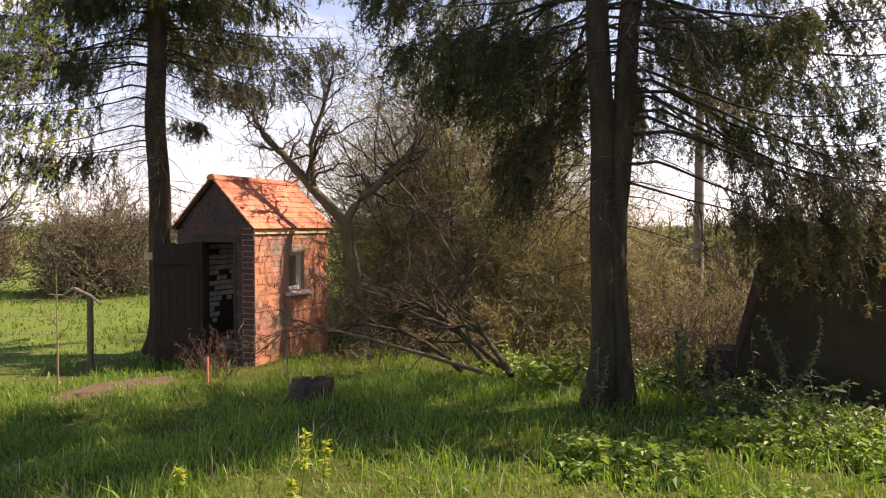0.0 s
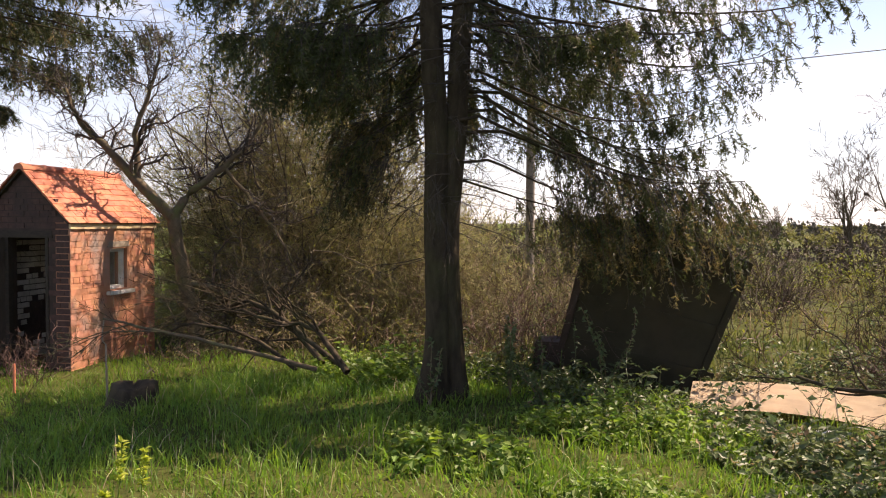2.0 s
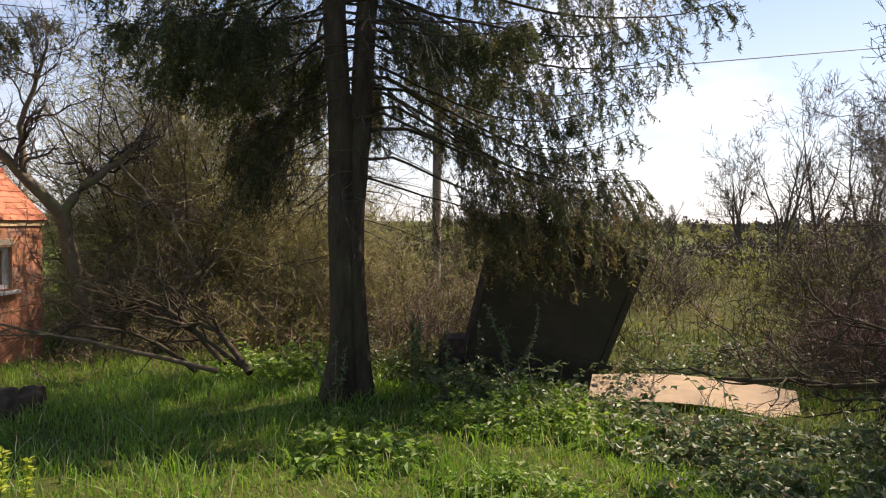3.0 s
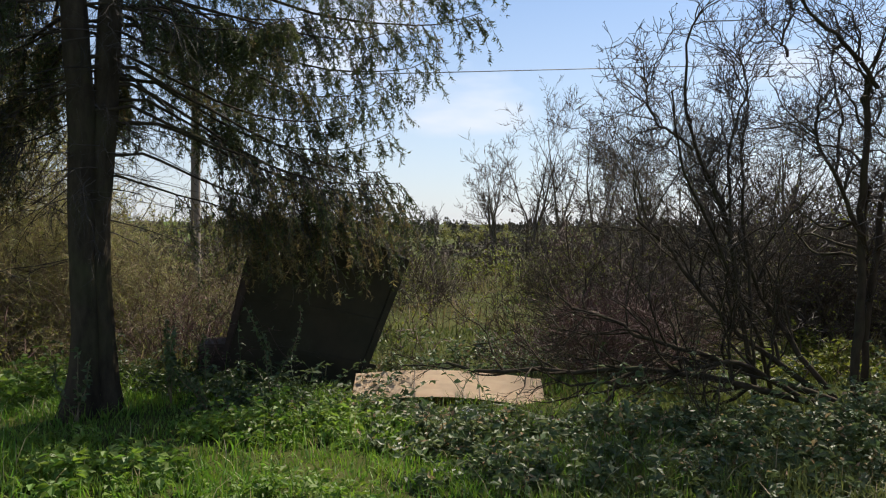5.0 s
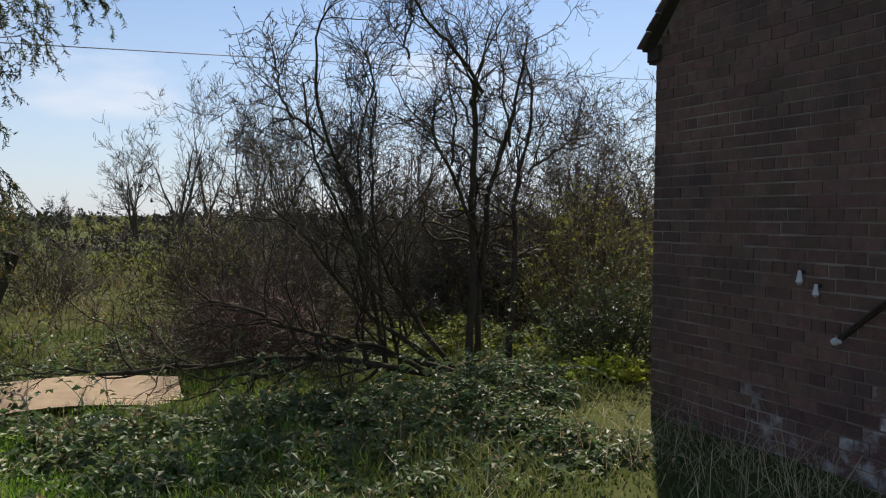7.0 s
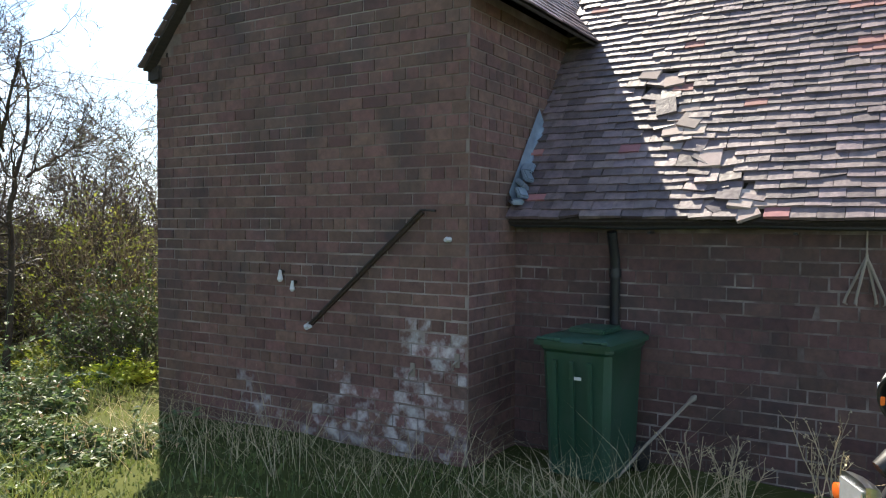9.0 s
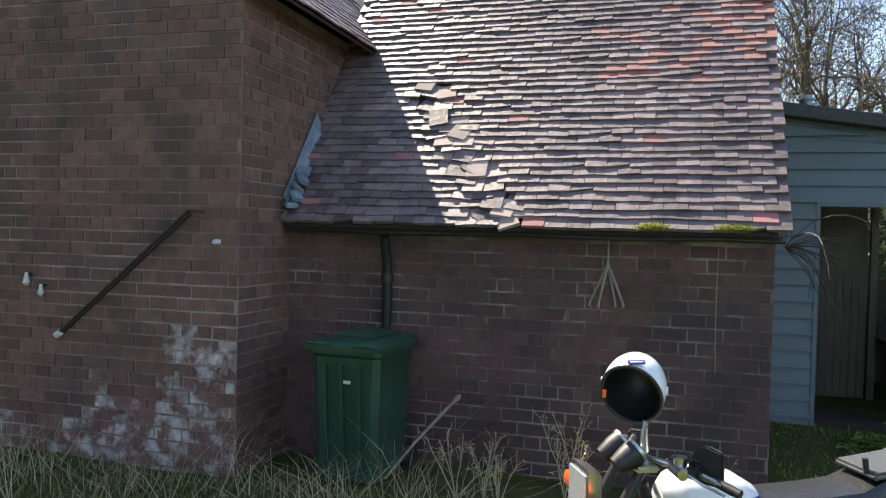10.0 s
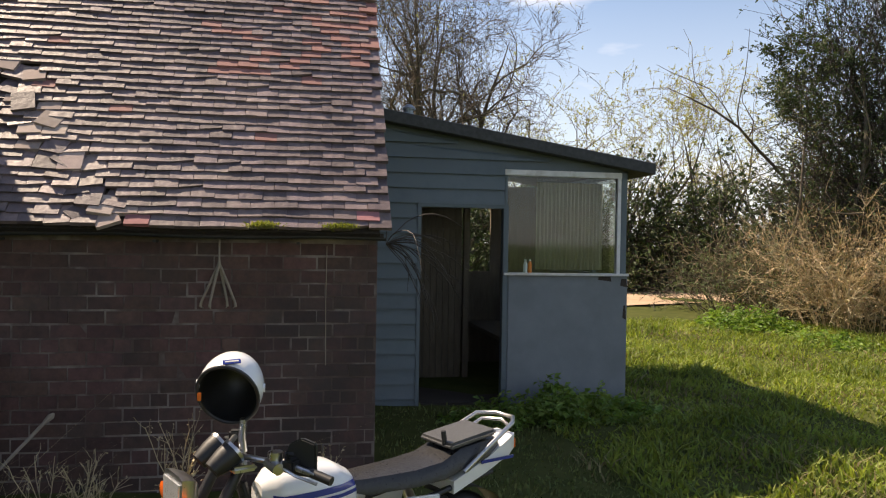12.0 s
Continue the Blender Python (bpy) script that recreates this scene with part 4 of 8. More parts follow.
# ---------- things by the house ----------
def build_bin():
    b = thing("wheeled_bin", "dark green plastic wheeled bin standing against the brick wall", "bin", (4.85, 2.09, float(ground_z(4.85, 2.09)) - 0.02), rz=-4)
    rings = []
    for z, hw, d0, d1 in ((0.04, 0.21, -0.3, 0.2), (0.45, 0.225, -0.32, 0.21), (0.84, 0.24, -0.34, 0.22), (0.86, 0.255, -0.36, 0.24), (0.9, 0.255, -0.36, 0.24)):
        c = 0.04
        rings.append([(d0 + c, -hw, z), (d1 - c, -hw, z), (d1, -hw + c, z), (d1, hw - c, z), (d1 - c, hw, z), (d0 + c, hw, z), (d0, hw - c, z), (d0, -hw + c, z)])
    part("body", loft(rings), M_BIN, b)
    # ribs moulded on the front
    for y in (-0.12, 0.0, 0.12):
        bm = bmesh.new()
        add_box(bm, -0.012, 0.012, y - 0.012, y + 0.012, 0.15, 0.8, pose(-0.318, 0, 0, 0, -4.4, 0))
        part("rib", bm, M_BIN, b)
    lid = part("lid", loft([[(-0.39 + i, -0.265 + i, z), (0.25 - i, -0.265 + i, z), (0.25 - i, 0.265 - i, z), (-0.39 + i, 0.265 - i, z)] for z, i in ((0.885, 0.0), (0.915, 0.0), (0.945, 0.05), (0.95, 0.12))]), M_BIN, b, "slightly domed green lid")
    part("raised_panel", box(-0.18, 0.12, -0.13, 0.13, 0.945, 0.985, 0.012), M_BIN, lid)
    for y in (-0.16, 0.16):
        part("lid_grip", pipe([(-0.38, y - 0.07, 0.93), (-0.42, y - 0.06, 0.935), (-0.42, y + 0.06, 0.935), (-0.38, y + 0.07, 0.93)], 0.012, 8), M_BIN, lid)
    part("grab_rail", pipe([(0.23, -0.2, 0.9), (0.3, -0.2, 0.92), (0.3, 0.2, 0.92), (0.23, 0.2, 0.9)], 0.016, 10), M_BIN, b)
    part("pale_mark", box(-0.368, -0.362, -0.06, 0.02, 0.68, 0.7), M_STONE, b)
    part("axle", pipe([(0.2, -0.24, 0.1), (0.2, 0.24, 0.1)], 0.012, 8), M_STEEL, b)
    for y in (-0.24, 0.24):
        part("wheel", pipe([(0.2, y - 0.025, 0.1), (0.2, y + 0.025, 0.1)], 0.1, 18), M_BLACK, b)
    return b


def build_house_bits():
    t = thing("handrail", "old dark slanting rail fixed to the gable wall", "rail", (XG - 0.05, 3.26, 1.76))
    part("bar", pipe([(0, -0.12, 0.0), (0, 0.0, 0.01), (0.0, 1.05, -0.88)], 0.009, 8), M_DARKWOOD, t)
    part("plank", box(0.01, 0.045, -0.016, 0.016, -0.02, 1.36, 0.004, pose(0, 1.05, -0.88, 50, 0, 0)), M_RUST, t)
    part("end_cap", pipe([(0.0, 1.03, -0.88), (0.0, 1.07, -0.9)], 0.025, 8), M_STONE, t)
    for name, y, z, s in (("wall_lamp", 4.6, 1.245, 1.0), ("wall_lamp", 4.47, 1.17, 0.9)):
        l = thing(name, "small white glass bulb holder on the gable wall", "wall lamp", (XG - 0.006, y, z), group="bulb holders")
        part("holder", pipe([(0, 0, 0.04 * s), (-0.04, 0, 0.05 * s)], 0.012, 8), M_DARKWOOD, l)
        part("bulb", pipe([(-0.045, 0, 0.055 * s), (-0.045, 0, 0.02 * s), (-0.045, 0, -0.02 * s), (-0.045, 0, -0.04 * s)], [0.01, 0.016 * s, 0.026 * s, 0.012 * s], 12), M_STONE, l, "milky glass bulb")
    l = thing("porcelain_insulator", "white porcelain insulator on the gable wall", "insulator", (XG - 0.006, 3.05, 1.56))
    part("knob", pipe([(0, 0, 0), (-0.03, 0, 0), (-0.035, 0, 0), (-0.06, 0, 0)], [0.02, 0.014, 0.021, 0.013], 12), M_STONE, l)
    for y, z in ((2.98, 0.72), (3.35, 0.62)):
        l = thing("tap_bracket", "small whitened iron bracket on the wall", "bracket", (XG - 0.006, y, z), group="wall brackets")
        part("plate", box(-0.012, 0, -0.02, 0.02, -0.05, 0.05, 0.003), M_GREYWOOD, l)
        part("arm", pipe([(-0.01, 0, 0.0), (-0.06, 0, -0.02), (-0.06, 0, -0.06)], 0.008, 8), M_GREYWOOD, l)
    # lead flashing where the low roof meets the wing
    fl = thing("lead_flashing", "crumpled blue-grey lead flashing on the roof junction", "flashing", (EAVE_X, YW0 - 0.02, EAVE_Z))
    rnd = random.Random(3)
    rows = []
    for k in range(11):
        s = 0.12 + k * 0.085
        w = 0.035 + 0.02 * math.sin(k * 1.7)
        bx, bz = s * math.cos(PITCH), s * math.sin(PITCH)
        j = rnd.uniform(-0.012, 0.012)
        rows.append([(bx - 0.05 + j, 0.0, bz + 0.11 + j), (bx - 0.02, -0.012, bz + 0.05 + j), (bx + 0.0, -w * 0.6, bz + 0.04 + j), (bx + 0.01, -w, bz + 0.03 - j)])
    part("strip", loft(rows, closed=False, caps=False), M_LEAD, fl)
    bm = bmesh.new()
    for k in range(5):
        add_box(bm, -0.05, 0.05, -0.05, 0.05, -0.02, 0.02, pose(0.02 + 0.05 * k, -0.06 - 0.02 * (k % 2), 0.13 + 0.065 * k, rnd.uniform(-40, 40), rnd.uniform(-60, 0), rnd.uniform(0, 90)))
    bmesh.ops.bevel(bm, geom=list(bm.edges), offset=0.012, segments=2, affect="EDGES")
    part("crumple", bm, M_LEAD, fl)
    # downpipe
    d = thing("downpipe", "black cast iron downpipe on the low wall", "downpipe", (XB - 0.05, 2.09, 0.0))
    part("tube", pipe([(0, 0, 0.0), (0, 0, 1.42), (-0.04, 0, 1.52), (-0.08, 0, 1.62)], 0.035, 12), M_BLACK, d)
    for z in (0.5, 1.3):
        part("collar", pipe([(0, 0, z), (0, 0, z + 0.06)], 0.044, 12), M_BLACK, d)
    # hanging grapple
    h = thing("hanging_grapple", "weathered grey four-armed iron grapple hanging from the gutter", "hook", (XB - 0.07, 0.53, 1.63))
    part("chain", pipe([(0, 0, 0.02), (0, 0, -0.12), (0, 0, -0.17)], [0.006, 0.006, 0.014], 8), M_GREYWOOD, h)
    for a, w in ((0.11, 0.02), (-0.1, 0.01), (0.05, -0.03), (-0.05, 0.03)):
        part("arm", pipe([(0, 0, -0.15), (w * 0.6, a * 0.45, -0.26), (w, a, -0.4), (w, a * 1.06, -0.43), (w - 0.012, a * 0.9, -0.44)], [0.009, 0.009, 0.008, 0.011, 0.005], 8), M_GREYWOOD, h)
    # thin stick leaning by the bin
    s = thing("leaning_stick", "grey weathered stick leaning against the low wall", "stick", (4.72, 1.92, 0.0))
    part("shaft", pipe([(0, 0, 0.0), (0.15, -0.17, 0.24), (0.4, -0.38, 0.5)], [0.008, 0.01, 0.012], 8), M_GREYWOOD, s)
    part("knob", pipe([(0.39, -0.37, 0.49), (0.42, -0.4, 0.52), (0.435, -0.41, 0.535)], [0.013, 0.022, 0.008], 8), M_GREYWOOD, s)
    w = thing("wall_wire", "pale cable run down the low brick wall", "cable", (XB - 0.012, -0.16, 1.6))
    part("cable", pipe([(0, 0, 0), (0, 0.004, -0.4), (0, -0.002, -0.8)], 0.003, 6), M_GREYWOOD, w)
    # dead creeper at the house corner
    rng = np.random.default_rng(9)
    c = thing("dead_creeper", "wiry dead creeper hanging from the house corner", "creeper", (XB + 0.02, YB0 - 0.06, 1.62))
    p, r = grow(rng, np.zeros((26, 3)), np.stack([rng.normal(0.1, 0.2, 26), rng.normal(-0.5, 0.3, 26), rng.uniform(-0.2, 0.5, 26)], 1), rng.uniform(0.3, 0.95, 26), 0.0035, 9, 0.12, -0.22, 0.5)
    part("strand", mesh_np("strand", [tubes(p, r, 4)]), M_TWIGDARK, c)["kind"] = "stuff"
    # moss tufts on the tile edge
    for y in (0.22, -0.2, -0.28, 0.28):
        m = thing("moss_tuft", "yellow-green moss tuft on the tile edge", "moss", (EAVE_X - 0.01, y, EAVE_Z + 0.015), group="moss tufts")
        n = 260
        rng2 = np.random.default_rng(int(1000 + y * 100))
        pos = rng2.normal(0, 1, (n, 3)) * np.array([0.02, 0.035, 0.006])
        part("moss", mesh_np("moss", [leaves(rng2, pos, rng2.normal(0, 0.7, (n, 3)) + np.array([-0.3, 0, 0.7]), 0.03, 0.25)]), M_BUD, m)["kind"] = "stuff"


def build_bike():
    """Local x runs from tail to headlamp, z up from the ground."""
    b = thing("motorcycle", "white and blue motorcycle with a black seat parked by the house", "motorcycle", (3.2, -0.2, float(ground_z(3.2, -0.2))), rz=math.degrees(math.atan2(0.89, -0.45)))
    b.matrix_world = b.matrix_world @ Matrix.Translation((0.028, 0, 0)) @ Matrix.Diagonal((0.96, 1, 0.945, 1))

    def wheel(x, r, w):
        tyre = part("wheel", loft([[(x + (r - 0.05 + 0.055 * math.cos(t)) * math.cos(a), w * math.sin(t), r + (r - 0.05 + 0.055 * math.cos(t)) * math.sin(a)) for t in [2 * math.pi * j / 12 for j in range(12)]] for a in [2 * math.pi * k / 36 for k in range(37)]], caps=False), M_BLACK, b, smooth=True)
        part("rim", loft([[(x + q * math.cos(a), s, r + q * math.sin(a)) for q, s in ((r - 0.085, -0.03), (r - 0.07, -0.035), (r - 0.07, 0.035), (r - 0.085, 0.03))] for a in [2 * math.pi * k / 36 for k in range(37)]], caps=False), M_STEEL, tyre)
        part("hub", pipe([(x, -0.07, r), (x, 0.07, r)], 0.06, 16), M_STEEL, tyre)
        for k in range(10):
            a = 2 * math.pi * k / 10
            part("spoke", pipe([(x + 0.05 * math.cos(a), 0.02 * (-1) ** k, r + 0.05 * math.sin(a)), (x + (r - 0.08) * math.cos(a), 0, r + (r - 0.08) * math.sin(a))], 0.004, 5), M_STEEL, tyre)

    wheel(0.74, 0.3, 0.045)
    wheel(-0.6, 0.29, 0.055)
    for s in (-0.09, 0.09):
        part("fork", pipe([(0.76, s, 0.3), (0.66, s, 0.6), (0.5, s, 0.9)], [0.026, 0.026, 0.02], 12), M_BLACK, b)
        part("fork_gaiter", pipe([(0.685, s, 0.52), (0.655, s, 0.6)], 0.032, 12), M_BLACK, b)
    part("front_mudguard", loft([[(0.74 + 0.34 * math.cos(a), w, 0.3 + 0.34 * math.sin(a) + 0.01 * math.cos(w * 20)) for w in (-0.07, -0.035, 0.0, 0.035, 0.07)] for a in [radians(20 + 14 * k) for k in range(9)]], closed=False, caps=False), M_BIKEWHITE, b)
    # headlamp with square shell
    hl = part("headlamp", loft([[(x, y, z) for y, z in ((-w, -h), (-w * 0.6, -h * 1.12), (w * 0.6, -h * 1.12), (w, -h), (w, h), (w * 0.6, h * 1.1), (-w * 0.6, h * 1.1), (-w, h))] for x, w, h in ((0.645, 0.05, 0.05), (0.665, 0.078, 0.072), (0.7, 0.092, 0.085), (0.72, 0.094, 0.086))]), M_STEEL, b, "chrome headlamp")
    hl.location = (0, 0, 0.8)
    part("lens", box(0.718, 0.73, -0.09, 0.09, -0.075, 0.075, 0.006), M_LENS, hl)
    for s in (-1, 1):
        ind = part("indicator", pipe([(0.66, s * 0.1, 0.78), (0.66, s * 0.16, 0.775)], 0.01, 8), M_BLACK, b)
        part("orange_lens", pipe([(0.63, s * 0.185, 0.775), (0.66, s * 0.185, 0.775), (0.7, s * 0.185, 0.775), (0.705, s * 0.185, 0.775)], [0.025, 0.034, 0.034, 0.02], 12), M_ORANGE, ind)
    # instruments
    for s in (-0.065, 0.065):
        pod = part("instrument", pipe([(0.6, s, 0.9), (0.55, s, 0.935), (0.515, s, 0.96)], [0.035, 0.048, 0.05], 16), M_BLACK, b)
        part("bezel", pipe([(0.518, s, 0.958), (0.508, s, 0.965)], 0.052, 16), M_STEEL, pod)
    part("top_yoke", box(0.44, 0.54, -0.12, 0.12, 0.885, 0.91, 0.01), M_STEEL, b)
    # bars
    part("handlebar", pipe([(0.3, -0.36, 0.9), (0.38, -0.24, 0.93), (0.47, -0.1, 0.94), (0.48, 0.1, 0.94), (0.38, 0.24, 0.93), (0.3, 0.36, 0.9)], 0.012, 10), M_STEEL, b)
    for s in (-1, 1):
        part("grip", pipe([(0.33, s * 0.3, 0.912), (0.28, s * 0.39, 0.89)], 0.018, 10), M_BLACK, b)
        part("switch_block", box(-0.03, 0.03, -0.025, 0.025, -0.025, 0.025, 0.008, pose(0.37, s * 0.25, 0.93, 0, 0, 30 * s)), M_BLACK, b)
        part("lever", pipe([(0.4, s * 0.25, 0.92), (0.39, s * 0.32, 0.91), (0.34, s * 0.39, 0.89)], 0.006, 6), M_STEEL, b)
    part("reservoir", pipe([(0.41, 0.2, 0.94), (0.41, 0.2, 0.975)], 0.028, 12), M_STEEL, b)
    part("clamp", pipe([(0.42, 0.17, 0.93), (0.42, 0.25, 0.92)], 0.024, 10), M_STEEL, b)
    for s in (1,):
        mir = part("mirror", pipe([(0.37, s * 0.24, 0.94), (0.4, s * 0.27, 0.985), (0.37, s * 0.26, 0.975)], 0.006, 8), M_BLACK, b)
        part("mirror_shell", prism([(-0.06, -0.07), (0.03, -0.07), (0.075, -0.02), (0.05, 0.05), (0.0, 0.075), (-0.06, 0.06)], (-0.012, 0.012), "y", 0.006), M_BLACK, mir).matrix_local = pose(0.33, s * 0.26, 0.955, 0, 0, -58)
    part("mirror_stalk", pipe([(0.44, -0.02, 0.93), (0.455, 0.0, 1.0), (0.46, 0.02, 1.07)], [0.016, 0.014, 0.012], 10), M_STEEL, b, "bare chrome stalk under the helmet")
    # tank, seat, tail
    tank = []
    TX, TW = (-0.03, 0.0, 0.08, 0.2, 0.33, 0.39), (0.07, 0.105, 0.138, 0.145, 0.115, 0.05)
    TZ, TH = (0.69, 0.7, 0.715, 0.73, 0.735, 0.74), (0.06, 0.1, 0.132, 0.138, 0.112, 0.06)
    for x in np.linspace(0.39, -0.03, 25):
        w, zc, h = np.interp(x, TX, TW), np.interp(x, TX, TZ), np.interp(x, TX, TH)
        tank.append([(x, w * math.copysign(abs(math.cos(a)) ** 0.75, math.cos(a)), zc + h * math.copysign(abs(math.sin(a)) ** 0.75, math.sin(a))) for a in [2 * math.pi * k / 48 for k in range(48)]])
    tk = part("tank", loft(tank), M_BIKEWHITE, b, "white tank with blue stripes", smooth=True)
    def side_point(x, z_off, s):
        w, zc, h = np.interp(x, TX, TW), np.interp(x, TX, TZ), np.interp(x, TX, TH)
        v = max(min(z_off / h, 0.98), -0.98)
        a = math.asin(math.copysign(abs(v) ** (1 / 0.75), v))
        return (x, s * (w * abs(math.cos(a)) ** 0.75 + 0.004), zc + z_off)
    for s in (-1, 1):
        for lo, hi in ((0.02, 0.046), (-0.006, 0.01)):
            part("stripe", loft([[side_point(x, lo - 0.02 + (0.36 - x) ** 1.4 * 0.2 + (hi - lo) * j / 3, s) for j in range(4)] for x in np.linspace(0.36, -0.01, 24)], closed=False, caps=False), M_BIKEBLUE, tk)
    part("filler_cap", pipe([(0.18, 0, 0.86), (0.18, 0, 0.873)], 0.03, 16), M_STEEL, tk)
    seat = []
    for x, w, z0, z1 in ((0.03, 0.05, 0.71, 0.76), (-0.06, 0.1, 0.69, 0.762), (-0.3, 0.13, 0.69, 0.765), (-0.45, 0.135, 0.7, 0.78), (-0.56, 0.13, 0.73, 0.825), (-0.72, 0.12, 0.76, 0.84), (-0.8, 0.09, 0.78, 0.835)):
        seat.append([(x, -w, z0), (x, w, z0), (x, w * 0.98, (z0 + z1) / 2), (x, w * 0.8, z1 - 0.008), (x, w * 0.3, z1), (x, -w * 0.3, z1), (x, -w * 0.8, z1 - 0.008), (x, -w * 0.98, (z0 + z1) / 2)])
    part("seat", loft(seat), M_SEAT, b, "worn black vinyl seat", smooth=True)
    part("seat_pad", box(-0.14, 0.14, -0.12, 0.12, 0, 0.03, 0.012, pose(-0.63, 0, 0.838, 0, 8, 0)), M_PAD, b, "flat grey cushion strapped on the seat")
    part("strap_post", pipe([(-0.5, 0.06, 0.83), (-0.49, 0.06, 0.9)], 0.012, 8), M_BLACK, b)
    tail = [[(x, -w, z0), (x, w, z0), (x, w, z1), (x, -w, z1)] for x, w, z0, z1 in ((-0.5, 0.13, 0.62, 0.68), (-0.7, 0.125, 0.69, 0.755), (-0.86, 0.1, 0.74, 0.82), (-0.93, 0.06, 0.76, 0.83))]
    tc = part("tail_cowl", loft(tail), M_BIKEWHITE, b)
    part("blue_flash", box(-0.86, -0.66, -0.132, -0.128, 0.735, 0.75), M_BIKEBLUE, tc)
    part("blue_flash", box(-0.86, -0.66, 0.128, 0.132, 0.735, 0.75), M_BIKEBLUE, tc)
    part("tail_lamp", box(-0.955, -0.92, -0.05, 0.05, 0.75, 0.8, 0.006), M_ORANGE, b)
    part("grab_rail", pipe([(-0.55, -0.14, 0.72), (-0.72, -0.15, 0.84), (-0.85, -0.13, 0.905), (-0.92, -0.06, 0.91), (-0.92, 0.06, 0.91), (-0.85, 0.13, 0.905), (-0.72, 0.15, 0.84), (-0.55, 0.14, 0.72)], 0.011, 10), M_STEEL, b, "chrome rear grab rail")
    part("grab_rail", pipe([(-0.78, -0.11, 0.84), (-0.86, -0.1, 0.88), (-0.9, 0.0, 0.89), (-0.86, 0.1, 0.88), (-0.78, 0.11, 0.84)], 0.009, 10), M_STEEL, b)
    part("rear_mudguard", loft([[(-0.6 + 0.33 * math.cos(a), w, 0.29 + 0.33 * math.sin(a)) for w in (-0.08, 0, 0.08)] for a in [radians(70 + 14 * k) for k in range(9)]], closed=False, caps=False), M_BLACK, b)
    for s in (-1, 1):
        part("side_panel", prism([(-0.12, 0.48), (-0.38, 0.5), (-0.42, 0.64), (-0.15, 0.66)], (s * 0.13 - 0.012, s * 0.13 + 0.012), "y", 0.006), M_BIKEWHITE, b)
        part("shock", pipe([(-0.42, s * 0.15, 0.62), (-0.56, s * 0.15, 0.34)], 0.026, 12), M_STEEL, b)
        part("silencer", pipe([(0.3, s * 0.13, 0.26), (0.0, s * 0.15, 0.22), (-0.25, s * 0.17, 0.25), (-0.85, s * 0.18, 0.3)], [0.022, 0.024, 0.042, 0.04], 12), M_STEEL, b)
        part("swing_arm", pipe([(-0.15, s * 0.09, 0.36), (-0.6, s * 0.1, 0.29)], 0.02, 8), M_BLACK, b)
        part("frame_tube", pipe([(0.46, s * 0.03, 0.82), (0.3, s * 0.08, 0.3), (-0.1, s * 0.1, 0.24), (-0.2, s * 0.11, 0.6), (-0.75, s * 0.1, 0.68)], 0.015, 8), M_BLACK, b)
    part("crankcase", box(-0.14, 0.26, -0.15, 0.15, 0.24, 0.46, 0.04), M_STEEL, b)
    for k in range(6):
        part("cylinder_fin", box(0.06, 0.28, -0.12, 0.12, 0.475 + k * 0.025, 0.488 + k * 0.025, 0.003, pose(0, 0, 0, 0, 0, 0)), M_STEEL, b)
    part("cylinder", box(0.09, 0.25, -0.09, 0.09, 0.46, 0.64, 0.01), M_STEEL, b)
    part("side_stand", pipe([(0.0, 0.12, 0.26), (-0.08, 0.26, 0.0)], 0.012, 8), M_BLACK, b)

    # helmet hung over the bars
    h = thing("crash_helmet", "white open crash helmet resting on the motorcycle bars", "helmet", (2.97, 0.255, 1.085))
    face = Vector((-0.86, 0.2, -0.43)).normalized()
    def shell(scale, cut, material, name):
        bm = bmesh.new()
        bmesh.ops.create_uvsphere(bm, u_segments=40, v_segments=24, radius=1.0)
        rot = face.to_track_quat("Z", "Y").to_matrix().to_4x4()
        kill = [f for f in bm.faces if f.calc_center_median().z > cut]
        bmesh.ops.delete(bm, geom=kill, context="FACES")
        for v in bm.verts:
            v.co = rot @ Vector((v.co.x * 0.118 * scale, v.co.y * 0.132 * scale, v.co.z * 0.15 * scale))
        bmesh.ops.recalc_face_normals(bm, faces=bm.faces)
        return part(name, bm, material, h, smooth=True)
    shell(1.0, 0.27, M_BIKEWHITE, "outer_shell")
    shell(0.955, 0.3, M_BLACK, "lining")
    # rim round the opening
    rot = face.to_track_quat("Z", "Y").to_matrix().to_4x4()
    ring = [rot @ Vector((0.113 * math.cos(a), 0.126 * math.sin(a), 0.042)) for a in [2 * math.pi * k / 40 for k in range(41)]]
    part("edge_trim", pipe(ring, 0.007, 8, caps=False), M_BLACK, h)
    up = Vector((-0.46, 0.0, 0.89))
    pat = part("badge", prism([(-0.032, -0.012), (0.032, -0.012), (0.032, 0.012), (-0.032, 0.012)], (0, 0.004), "z", 0.002), M_BIKEBLUE, h, "small blue badge with unreadable lettering")
    pat.matrix_local = look(Vector((-0.078, -0.008, 0.11)), Vector((0, 0, 0.0))) @ pose(0, 0, 0, 0, 0, 6)
    bar = part("pale_bar", box(-0.024, 0.024, -0.003, 0.003, 0.004, 0.0055), M_STONE, pat)
    part("visor_stud", pipe([(0, -0.112, 0.0), (0, -0.124, 0.0)], 0.016, 14), M_BIKEWHITE, h)
    part("visor_stud", pipe([(0, 0.112, 0.02), (0, 0.124, 0.02)], 0.016, 14), M_BIKEWHITE, h)
    part("orange_mark", box(-0.075, -0.068, 0.098, 0.112, -0.03, 0.0, 0.002), M_ORANGE, h)


